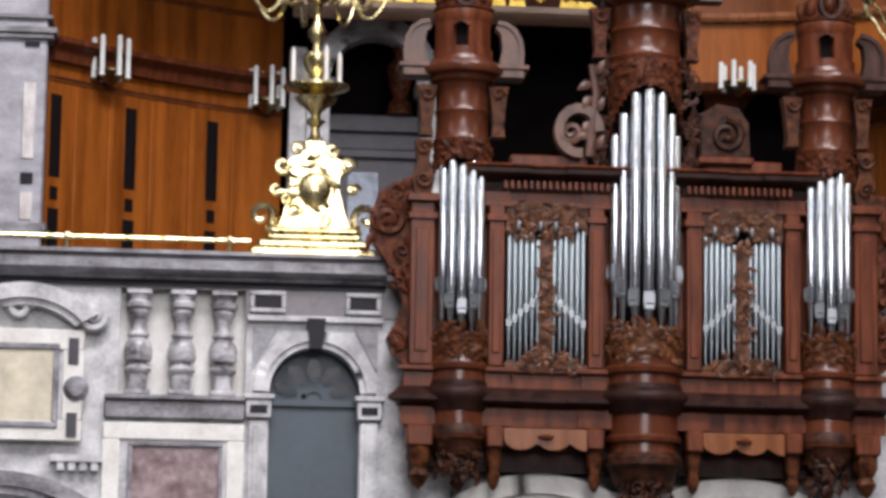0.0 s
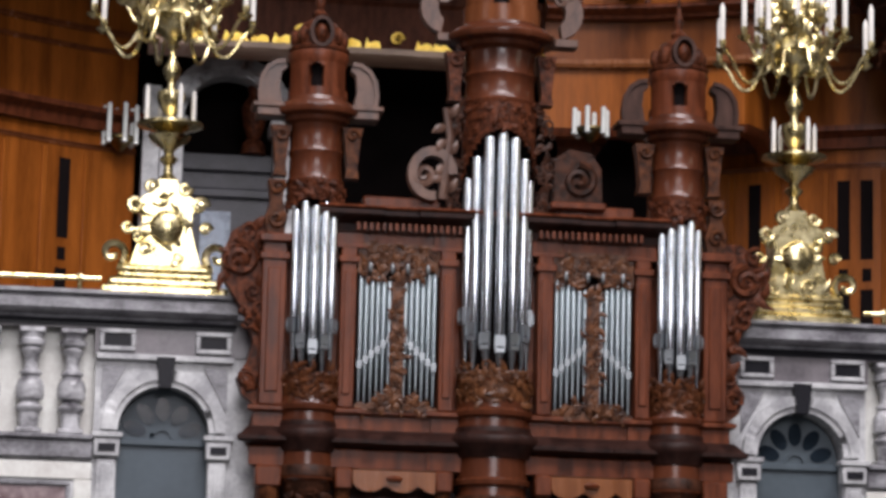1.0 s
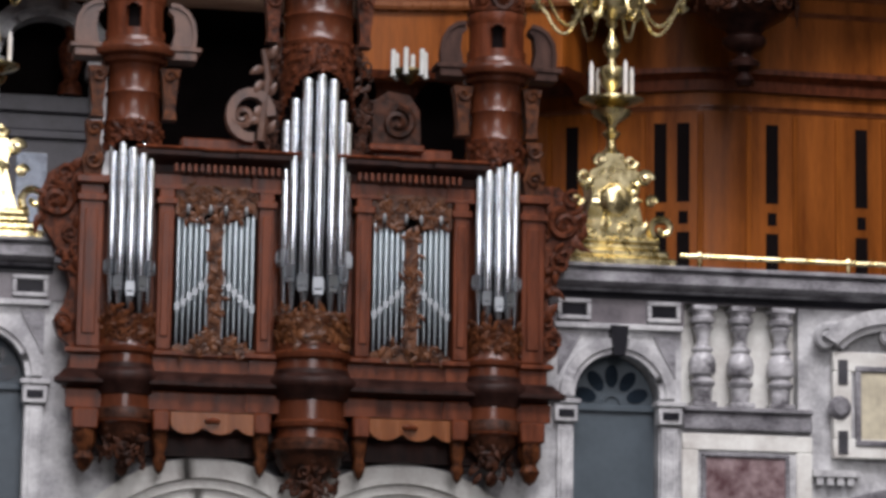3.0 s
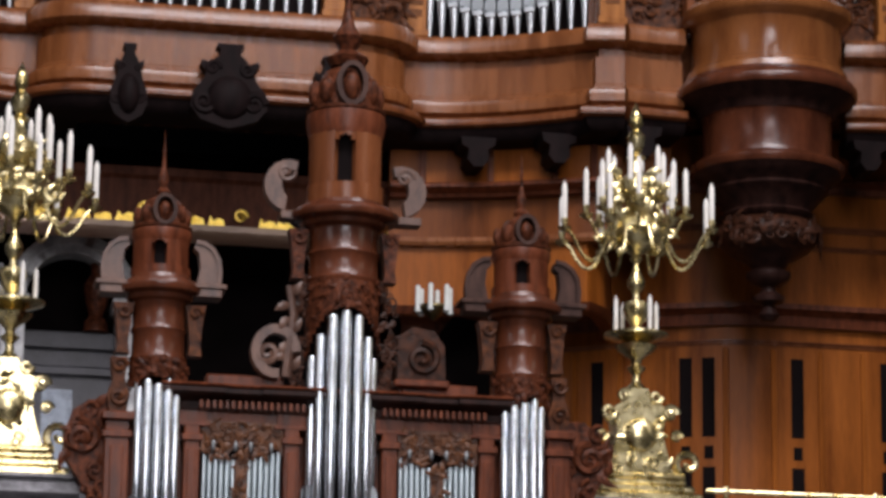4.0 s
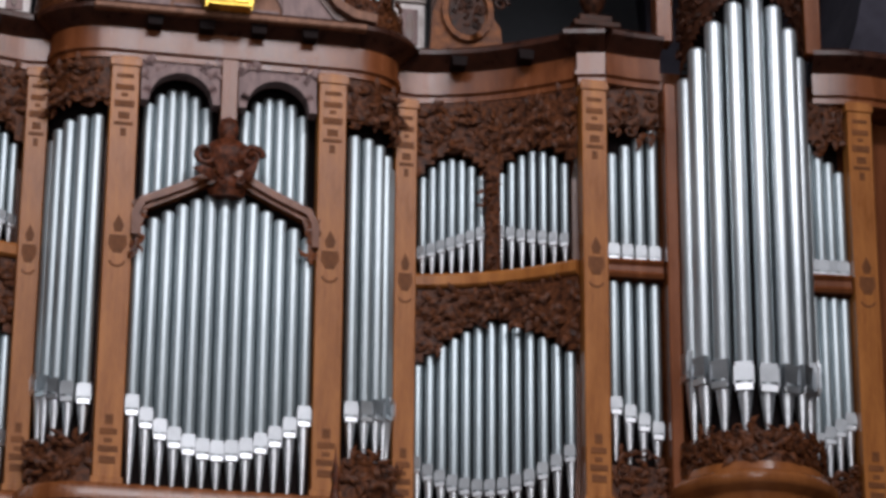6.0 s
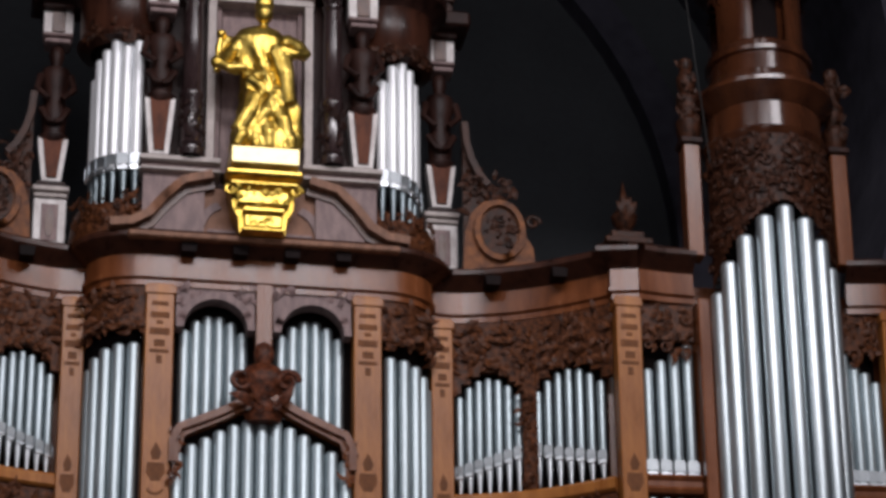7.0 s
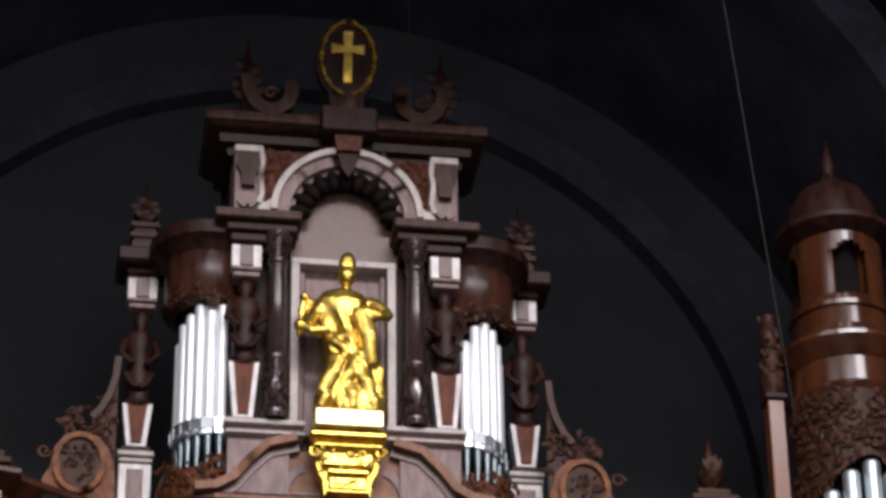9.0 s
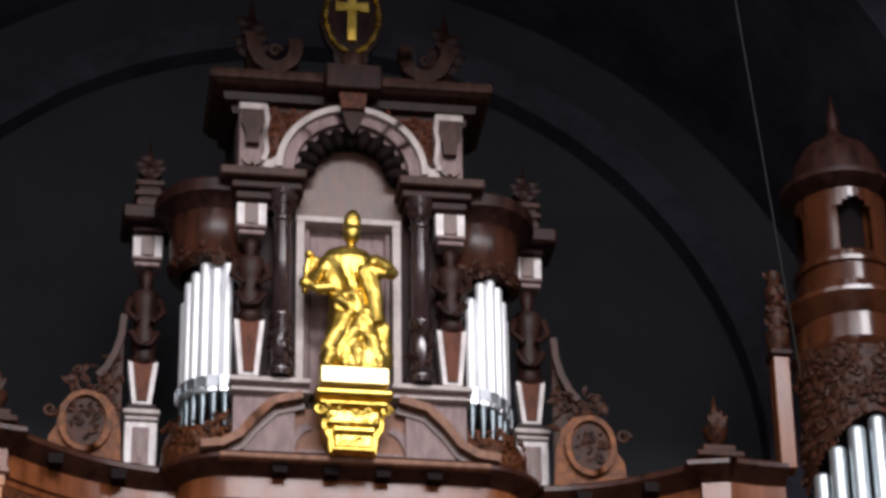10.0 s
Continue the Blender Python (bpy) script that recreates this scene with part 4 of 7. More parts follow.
def choir_organ():
    o = thing("choir_organ", "dark carved walnut choir organ with polished tin pipes", "organ")
    YB = 1.0
    bm = bmesh.new()
    box(bm, -2.75, 2.75, 0.26, YB, 5.2, 7.86)
    box(bm, -1.9, 1.9, 0.26, YB, 7.86, 8.2)
    part("case_body", bm, WALNUT, o)
    # recess behind the apron, its shade painted on as dark wood
    bm = bmesh.new()
    box(bm, -2.7, 2.7, 0.3, YB, 4.7, 5.2)
    part("plinth", bm, SHADED_DARK, o)
    # the mouldings break forward round every pilaster
    front = [(-2.79, 0.1)]
    for x in (-2.62, -1.75, -0.58, 0.58, 1.75, 2.62):
        w = 0.13 if abs(x) < 2 else 0.16
        front += [(x - w, 0.1), (x - w, 0.05), (x + w, 0.05), (x + w, 0.1)]
    front.append((2.79, 0.1))
    for name, prof in (("lower_band", [(-0.2, 5.2), (0.07, 5.2), (0.07, 5.4), (0.05, 5.42), (-0.2, 5.42)]),
                       ("ledge", [(-0.2, 5.42), (0.05, 5.42), (0.07, 5.44), (0.2, 5.46), (0.22, 5.48), (0.22, 5.52), (0.16, 5.56), (0.1, 5.63), (0.06, 5.65), (-0.2, 5.65)]),
                       ("upper_band", [(-0.2, 5.65), (0.03, 5.65), (0.03, 5.81), (0.07, 5.82), (0.1, 5.84), (0.1, 5.88), (0.05, 5.9), (-0.2, 5.9)]),
                       ("architrave", [(-0.2, 7.78), (0.08, 7.78), (0.08, 7.81), (0.04, 7.82), (0.04, 7.96), (0.07, 7.97), (-0.2, 7.97)]),
                       ("cornice", [(-0.2, 7.97), (0.06, 7.97), (0.07, 8.06), (0.1, 8.08), (0.2, 8.12), (0.24, 8.16), (0.24, 8.21), (0.22, 8.22), (-0.2, 8.22)]),
                       ("cornice_cap", [(-0.2, 8.22), (0.25, 8.22), (0.27, 8.24), (0.25, 8.26), (-0.2, 8.26)])):
        # cornice and ledge are darkened for the shade on their undersides
        bm = bmesh.new()
        high = prof[0][1] > 7
        sweep(bm, [p for p in front if abs(p[0]) < 1.95] if high else front, prof)
        part(name, bm, SHADED_DARK if name in ("cornice", "ledge") else WALNUT, o)
    bm = bmesh.new()
    for i in range(34):
        x = -1.68 + i * 0.075 if i < 17 else 0.48 + (i - 17) * 0.075
        box(bm, x, x + 0.035, -0.12, 0.02, 7.98, 8.07)
    split_part("dentil", bm, WALNUT, o)
    for x in (-2.62, -1.75, -0.58, 0.58, 1.75, 2.62):
        bm = bmesh.new()
        w = 0.09 if abs(x) < 2 else 0.14
        box(bm, x - w, x + w, -0.02, 0.26, 5.9, 7.8, 0.012)
        shaft = part("pilaster", bm, WALNUT, o)
        bm = bmesh.new()
        box(bm, x - w * 0.55, x + w * 0.55, -0.045, 0.0, 6.05, 7.5, 0.01)
        part("panel", bm, WALNUT, shaft)
        bm = bmesh.new()
        box(bm, x - w - 0.03, x + w + 0.03, -0.06, 0.26, 7.6, 7.68, 0.01)
        part("capital", bm, WALNUT, shaft)
        if abs(x) > 2:
            # moulded cap and a carved console that carries on up beside the tower
            bm = bmesh.new()
            box(bm, x - w - 0.05, x + w + 0.05, -0.1, 0.3, 7.8, 7.9, 0.015)
            part("cap", bm, WALNUT, shaft)
            bm = bmesh.new()
            prism(bm, [(x - 0.1, 7.9), (x + 0.1, 7.9), (x + 0.13, 8.1), (x + 0.07, 8.3), (x + 0.1, 8.55), (x - 0.1, 8.55), (x - 0.07, 8.3), (x - 0.13, 8.1)], -0.02, 0.2)
            scroll(bm, x, -0.04, 8.08, 0.1, 1.3, 1 if x > 0 else -1, 0.03)
            scroll(bm, x, -0.04, 8.44, 0.09, 1.3, -1 if x > 0 else 1, 0.03)
            part("console", bm, OAK_CARVED, shaft)
        bm = bmesh.new()
        box(bm, x - w - 0.01, x + w + 0.01, -0.1, 0.26, 4.95, 5.19, 0.02)
        part("foot", bm, WALNUT, shaft)
        bm = bmesh.new()
        lathe(bm, [(0.0, 4.45), (w * 0.5, 4.5), (w * 0.9, 4.62), (w * 0.6, 4.7), (w * 1.0, 4.8), (w * 1.0, 4.95)], x, 0.05, 8)
        part("drop", bm, OAK_CARVED, o)
    for k, (x0, x1) in enumerate(((-1.64, -0.68), (0.68, 1.64))):
        choir_field(o, x0, x1, 40 + 10 * k)
        # shaped apron below
        bm = bmesh.new()
        n = 24
        top = [(x0 + (x1 - x0) * i / n, 5.18) for i in range(n + 1)]
        low = [(x0 + (x1 - x0) * i / n, 5.03 - 0.1 * abs(math.sin(2.5 * math.pi * i / n)) ** 0.6) for i in range(n, -1, -1)]
        prism(bm, top + low, -0.06, 0.0)
        part("apron", bm, OAK_MID, o, "lighter oak fretwork apron")
        bm = bmesh.new()
        cxx = (x0 + x1) / 2
        lathe(bm, [(0.09, 5.06), (0.1, 5.09), (0.05, 5.12)], cxx, -0.05, 10)
        part("knob", bm, WALNUT, o)
        # scrollwork above the entablature
        bm = bmesh.new()
        s = -1 if x0 < 0 else 1
        box(bm, x0 + 0.05, x1, 0.08, 0.3, 8.25, 8.42, 0.015)
        part("crest_base", bm, WALNUT, o)
        bm = bmesh.new()
        if s < 0:
            # open scroll with a leafy stem
            ribbon(bm, [(-0.8 - 0.2 * math.cos(radians(a)) * 1.2, 8.7 + 0.27 * math.sin(radians(a))) for a in range(-100, 200, 20)], 0.11, -0.08, 0.1)
            scroll(bm, -0.9, -0.04, 8.68, 0.13, 1.5, 1, 0.045, 200)
            tube(bm, [(-0.68, -0.02, 8.4), (-0.64, -0.04, 8.8), (-0.6, -0.02, 9.15), (-0.66, -0.02, 9.5)], 0.06, 6, 0.04)
            for k in range(7):
                leaf(bm, (-0.64, -0.04, 8.5 + 0.15 * k), 0.2, 0.11, radians(200 - 30 * (k % 2) if k % 3 else 20), 0.5, 0.3)
            part("crest_scroll", bm, EAR_WOOD, o, "pale worn open scroll")
        else:
            prism(bm, [(0.66, 8.4), (1.24, 8.4), (1.22, 8.86), (1.1, 9.04), (0.84, 9.08), (0.66, 8.96)], -0.02, 0.2)
            panel = part("crest_panel", bm, CARVED_DARK, o)
            bm = bmesh.new()
            scroll(bm, 0.95, -0.04, 8.7, 0.2, 1.6, -1, 0.05, 90)
            part("rosette", bm, CARVED_DARK, panel)
            bm = bmesh.new()
            box(bm, 0.62, 1.28, -0.06, 0.22, 8.36, 8.44, 0.015)
            part("moulding", bm, WALNUT, panel)
        bm = bmesh.new()
        carving(bm, min(s * 0.44, s * 0.62), max(s * 0.44, s * 0.62), 8.3, 9.6, 0.0, 80 + k, 2.2, 0.12)
        part("crest_leaves", bm, CARVED_DARK, o)
    pipe_tower(o, -2.17, 0.33, 4.42, 6.22, 6.52, (8.2, 8.29, 8.23, 8.29, 8.24), 0.053, 8.5, 9.28, WALNUT)
    pipe_tower(o, 2.17, 0.33, 4.42, 6.22, 6.52, (8.12, 8.27, 8.22, 8.27, 8.18), 0.053, 8.5, 9.28, WALNUT)
    pipe_tower(o, 0.0, 0.44, 4.12, 6.32, 6.62, (8.68, 8.92, 9.15, 9.2, 9.15, 8.92, 8.68), 0.063, 9.55, 10.28, WALNUT)
    tower_top(o, -2.17, 0.12, 9.3, 0.33, 0.55, 0.42, 0.85, WALNUT)
    tower_top(o, 2.17, 0.12, 9.3, 0.33, 0.55, 0.42, 0.85, WALNUT)
    tower_top(o, 0.0, 0.12, 10.3, 0.44, 1.1, 0.62, 1.35, OAK_DARK)
    ear_fins(o, -2.17, 0.1, 9.46, 9.97, EAR_WOOD)
    ear_fins(o, 2.17, 0.1, 9.46, 9.97, EAR_DARK)
    ear_volutes(o, 0.0, 0.1, 0.66, 10.42, 11.05, EAR_WOOD)
    for cx, z0, z1, d in ((-2.17, 8.6, 9.2, 0.42), (2.17, 8.6, 9.2, 0.42), (0, 9.6, 10.2, 0.55)):
        for s in (-1, 1):
            bm = bmesh.new()
            x = cx + s * d
            prism(bm, [(x - 0.08, z0), (x + 0.08, z0), (x + 0.06, z0 + 0.12), (x + 0.09, z1 - 0.15), (x + 0.12, z1), (x - 0.12, z1), (x - 0.09, z1 - 0.15), (x - 0.06, z0 + 0.12)], -0.02, 0.2)
            scroll(bm, x, -0.04, z1 - 0.1, 0.08, 1.2, s, 0.025)
            part("bracket", bm, OAK_CARVED if cx else WALNUT_CARVED, o)
    # carved side wings
    for s in (-1, 1):
        bm = bmesh.new()
        edge = ((2.7, 8.05), (2.95, 8.05), (3.13, 7.92), (3.23, 7.65), (3.21, 7.38), (3.06, 7.15), (2.93, 6.95), (2.83, 6.65), (2.9, 6.4), (3.01, 6.22), (2.94, 6.02), (2.79, 5.9), (2.85, 5.6), (2.77, 5.4), (2.7, 5.2))
        prism(bm, [(s * x, z) for x, z in edge], 0.1, 0.34)
        board = part("side_wing", bm, WALNUT_CARVED, o)
        # volutes and leaves grow out of the board
        for vx, vz, q, hand in ((3.02, 7.6, 0.19, 1), (2.9, 6.2, 0.12, -1), (2.8, 5.6, 0.09, 1)):
            bm = bmesh.new()
            scroll(bm, s * vx, 0.08, vz, q, 1.6, s * hand, q * 0.3, 90 if hand > 0 else 270)
            part("volute", bm, WALNUT_CARVED, board)
        bm = bmesh.new()
        carving(bm, *sorted((s * 2.74, s * 3.2)), 5.3, 7.98, 0.1, 91 + s, 1.7, 0.22, lambda x, z: abs(x) < 2.84 + 0.34 * max(0, min(1, (z - 6.6) / 0.8)))
        part("carving", bm, WALNUT_CARVED, board)
    return o


choir_organ()


# ---- the great organ ----
XT, YT = 8.88, 12.05      # axis of the pedal tower
BULGE = [(2.06 + 0.98 * math.sin(radians(90 * i / 8)), 13.6 - 0.7 * math.cos(radians(90 * i / 8))) for i in range(9)]


def field_line(n=8):
    """The hollow side field from the inner to the outer pilaster."""
    return [(3.42 + 2.62 * i / n, 13.72 - 1.25 * (i / n) + 0.22 * math.sin(math.pi * i / n)) for i in range(n + 1)]


HALF = [(0.0, 12.9), (1.56, 12.9), (2.06, 12.9)] + BULGE[1:] + [(3.04, 13.66), (3.42, 13.7)] + field_line()[1:] + [(6.05, 12.3), (6.5, 12.2)]
TOWER_ARC = arc_points(XT, YT, 1.28, 188, 352, 16)
RIGHT = HALF + [(7.0, 12.28)] + [(7.4, 12.3)] + TOWER_ARC + [(10.4, 12.3), (10.85, 12.2), (11.3, 12.2), (12.6, 12.4)]
WEST = [(-x, y) for x, y in HALF[:0:-1]]
FRONT = WEST + RIGHT


def inlaid_pilaster(o, x0, x1, y, z0, z1, rz=0):
    """An oak pilaster with dark inlaid ornament."""
    cx, w = (x0 + x1) / 2, (x1 - x0)
    bm = bmesh.new()
    box(bm, -w / 2, w / 2, -0.1, 0.25, z0, z1, 0.015)
    box(bm, -w / 2 - 0.03, w / 2 + 0.03, -0.13, 0.25, z1 - 0.2, z1 - 0.05, 0.01)
    box(bm, -w / 2 - 0.03, w / 2 + 0.03, -0.13, 0.25, z0, z0 + 0.12, 0.01)
    p = part("pilaster", bm, OAK, o)
    p.matrix_basis = pose(cx, y, 0, 0, 0, rz)
    bm = bmesh.new()
    yy0, yy1 = -0.112, -0.09
    zt = z1 - 0.35
    for dz, ww, hh in ((0.0, 0.3, 0.07), (-0.2, 0.34, 0.1), (-0.36, 0.12, 0.06), (-0.5, 0.36, 0.12), (-0.72, 0.2, 0.12), (-0.9, 0.34, 0.06), (-1.02, 0.1, 0.14)):
        box(bm, -w * ww, w * ww, yy0, yy1, zt + dz - hh, zt + dz)
    zm = (z0 + z1) / 2 + 0.4
    prism(bm, [(0, zm + 0.5), (w * 0.2, zm + 0.3), (w * 0.12, zm + 0.18), (-w * 0.12, zm + 0.18), (-w * 0.2, zm + 0.3)], yy0, yy1)
    prism(bm, [(-w * 0.3, zm + 0.12), (w * 0.3, zm + 0.12), (w * 0.34, zm - 0.05), (w * 0.15, zm - 0.2), (-w * 0.15, zm - 0.2), (-w * 0.34, zm - 0.05)], yy0, yy1)
    ring_arc(bm, 0, zm - 0.3, w * 0.25, w * 0.33, yy0, yy1, 200, 340, 8)
    zb = z0 + 0.35
    for dz, ww, hh in ((0.0, 0.28, 0.12), (0.2, 0.34, 0.1), (0.36, 0.14, 0.07), (0.5, 0.3, 0.1), (0.68, 0.14, 0.16)):
        box(bm, -w * ww, w * ww, yy0, yy1, zb + dz, zb + dz + hh)
    split_part("inlay", bm, INLAY, p)
    return p


def mouth_curve(u, low, high):
    return low + (high - low) * u * u


def centre_bay(o):
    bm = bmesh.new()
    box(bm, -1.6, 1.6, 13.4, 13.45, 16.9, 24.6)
    part("shade_backing", bm, SHADOW, o)
    # second black sheet, shaped to give the shade up to the pediment
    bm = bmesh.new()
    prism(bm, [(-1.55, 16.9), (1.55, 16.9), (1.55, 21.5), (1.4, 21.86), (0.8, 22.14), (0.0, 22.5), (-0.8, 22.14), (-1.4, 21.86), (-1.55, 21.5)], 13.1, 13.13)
    part("shade_backing", bm, SHADOW, o)
    n = 13
    for i in range(n):
        u = 2 * i / (n - 1) - 1
        pipe(o, u * 1.43, 12.98, 16.9, mouth_curve(abs(u), 17.52, 18.22), 22.3 - 0.75 * abs(u) ** 1.2, 0.112, 0, 1.0)
    for s in (-1, 1):
        for i in range(6):
            u = 2 * i / 5 - 1
            pipe(o, s * 0.84 + u * 0.5, 13.26, 19.6, 20.3, 24.24 - 0.3 * u * u, 0.1)
    # sloping pediment with its carved bust-like knot
    for s in (-1, 1):
        bm = bmesh.new()
        ribbon(bm, [(s * x, z) for x, z in ((0.0, 22.66), (0.35, 22.46), (0.8, 22.22), (1.15, 22.06), (1.42, 21.94), (1.53, 21.7), (1.53, 21.3))], 0.13, 12.72, 13.0)
        ribbon(bm, [(s * x, z) for x, z in ((0.0, 22.56), (0.35, 22.36), (0.8, 22.12), (1.12, 21.97), (1.36, 21.84), (1.46, 21.5), (1.47, 21.1))], 0.1, 12.8, 13.0)
        carving(bm, *sorted((s * 1.4, s * 1.57)), 20.9, 21.9, 12.8, 12 + s, 2.0, 0.15)
        part("pediment", bm, OAK_DARK, o)
    bm = bmesh.new()
    lathe(bm, [(0.0, 22.1), (0.28, 22.12), (0.34, 22.25), (0.2, 22.35), (0.16, 22.5), (0.42, 22.75), (0.48, 22.95), (0.3, 23.12), (0.12, 23.2), (0.17, 23.3), (0.18, 23.42), (0.12, 23.56), (0.0, 23.62)], 0, 12.8, 14, squash=0.5)
    for s in (-1, 1):
        scroll(bm, s * 0.4, 12.68, 22.85, 0.2, 1.5, s, 0.06)
        leaf(bm, (s * 0.2, 12.6, 22.35), 0.45, 0.2, 0.6 if s > 0 else 2.5)
    carving(bm, -0.36, 0.36, 22.2, 23.2, 12.6, 31, 0.4, 0.2)
    part("ornament_knot", bm, WALNUT_CARVED, o)
    # arched heads of the upper flats
    for s in (-1, 1):
        bm = bmesh.new()
        ring_arc(bm, s * 0.84, 23.82, 0.55, 0.68, 12.8, 13.1, 0, 180, 20)
        for k in range(12):
            a0, a1 = math.pi * k / 12, math.pi * (k + 1) / 12
            prism(bm, [(s * 0.84 + 0.68 * math.cos(a0), 23.82 + 0.68 * math.sin(a0)), (s * 0.84 + 0.68 * math.cos(a1), 23.82 + 0.68 * math.sin(a1)), (s * 0.84 + 0.68 * math.cos(a1), 24.85), (s * 0.84 + 0.68 * math.cos(a0), 24.85)], 12.92, 13.1)
        carving(bm, s * 0.84 - 0.7, s * 0.84 + 0.7, 24.3, 24.8, 12.9, 50 + s, 1.0, 0.16, lambda x, z: abs(x - s * 0.84) > 0.35)
        part("arch_head", bm, PALE_WOOD, o)
    bm = bmesh.new()
    box(bm, -0.14, 0.14, 12.85, 13.15, 22.6, 24.8, 0.01)
    part("mullion", bm, OAK_DARK, o)


def bulge_bay(o, s):
    """The quarter-round bay of four or five tall pipes beside the middle."""
    bm = bmesh.new()
    for i in range(5):
        a = radians(4 + 19 * i)
        pipe(o, s * (2.14 + 0.76 * math.sin(a) + 0.03), 13.62 - 0.58 * math.cos(a), 17.7, 18.38 + 0.3 * (i / 4) ** 1.5, 23.55 - 0.35 * (i / 4) ** 2, 0.112, s * math.degrees(a) * 0.8, 1.05)
    slab(bm, [(s * x, y + 0.35) for x, y in BULGE] + [(s * 2.06, 14.0)], 17.0, 24.6)
    part("shade_backing", bm, SHADOW, o)
    bm = bmesh.new()
    for k in range(8):
        (xa, ya), (xb, yb) = BULGE[k], BULGE[k + 1]
        rnd = random.Random(300 + k)
        for j in range(7):
            u = rnd.random()
            leaf(bm, (s * (xa + (xb - xa) * u), ya + (yb - ya) * u - 0.03, rnd.uniform(17.1, 17.7)), 0.24, 0.11, rnd.uniform(0, 6.28), rnd.uniform(-1.2, 1.2), 0.2)
            leaf(bm, (s * (xa + (xb - xa) * u), ya + (yb - ya) * u - 0.02, rnd.uniform(23.75, 24.5)), 0.25, 0.11, rnd.uniform(0, 6.28), rnd.uniform(-1.2, 1.2), 0.2)
    pl = [(s * x, y) for x, y in (BULGE if s > 0 else BULGE[::-1])]
    sweep(bm, pl, [(-0.1, 16.9), (0.0, 16.9), (0.0, 17.62), (-0.1, 17.62)])
    sweep(bm, pl, [(-0.1, 23.8), (-0.02, 23.8), (-0.02, 24.6), (-0.1, 24.6)])
    part("carving", bm, OAK_CARVED, o)


def side_field(o, s):
    line = field_line(16)

    def at(u):
        q = u * 16
        i = min(int(q), 15)
        f = q - i
        return line[i][0] + (line[i + 1][0] - line[i][0]) * f, line[i][1] + (line[i + 1][1] - line[i][1]) * f

    ang = -25.0
    bm = bmesh.new()
    pl = [(s * x, y) for x, y in line]
    if s < 0:
        pl = pl[::-1]
    sweep(bm, pl, [(-0.5, 16.9), (-0.45, 16.9), (-0.45, 24.6), (-0.5, 24.6)])
    part("shade_backing", bm, SHADOW, o)
    n = 13
    for i in range(n):
        u = (i + 0.5) / n
        v = 2 * u - 1
        x, y = at(u)
        pipe(o, s * x, y + 0.15, 16.9, mouth_curve(abs(v), 17.38, 17.9), 20.45 - 0.8 * abs(v) ** 1.5, 0.092, s * ang, 1.0, TIN_SIDE)
    for k in range(2):
        for i in range(7):
            u = 0.03 + 0.5 * k + 0.44 * (i + 0.5) / 7
            x, y = at(u)
            v = i / 6 if k == 0 else 1 - i / 6
            hump = math.sin(math.pi * (0.15 + 0.7 * i / 6))
            pipe(o, s * x, y + 0.15, 21.36, 21.72 + 0.32 * v, 22.95 + 0.62 * hump, 0.075, s * ang, 1.0, TIN_SIDE)
    prof_rail = [(-0.3, 21.08), (0.05, 21.08), (0.1, 21.12), (0.1, 21.28), (0.05, 21.34), (-0.3, 21.34)]
    bm = bmesh.new()
    sweep(bm, pl, prof_rail)
    part("rail", bm, OAK, o)
    # carved arch over the lower flat and carved head over the upper ones
    bm = bmesh.new()
    rnd = random.Random(500 + s)
    for i in range(16):
        u0, u1 = i / 16, (i + 1) / 16
        um = (u0 + u1) / 2
        v = abs(2 * um - 1)
        low = 20.5 - 0.85 * v ** 1.5
        (xa, ya), (xb, yb) = at(u0), at(u1)
        quad = [(s * xa, ya - 0.0), (s * xb, yb - 0.0), (s * xb, yb + 0.12), (s * xa, ya + 0.12)]
        slab(bm, quad, low, 21.08)
        h2 = math.sin(math.pi * ((um * 2) % 1))
        slab(bm, quad, 23.15 + 0.5 * h2, 24.6)
        for j in range(9):
            f = rnd.random()
            leaf(bm, (s * (xa + (xb - xa) * f), ya + (yb - ya) * f - 0.03, rnd.uniform(low, 21.05)), 0.24, 0.11, rnd.uniform(0, 6.28), rnd.uniform(-1.2, 1.2), 0.2)
            leaf(bm, (s * (xa + (xb - xa) * f), ya + (yb - ya) * f - 0.03, rnd.uniform(23.2 + 0.5 * h2, 24.55)), 0.24, 0.11, rnd.uniform(0, 6.28), rnd.uniform(-1.2, 1.2), 0.2)
    part("carving", bm, OAK_CARVED, o)
    x, y = at(0.5)
    bm = bmesh.new()
    box(bm, -0.13, 0.13, -0.06, 0.2, 21.34, 24.0, 0.02)
    carving(bm, -0.12, 0.12, 21.4, 24.0, -0.07, 510, 1.0, 0.18)
    m = part("mullion", bm, OAK_CARVED, o)
    m.matrix_basis = pose(s * x, y, 0, 0, 0, s * ang)


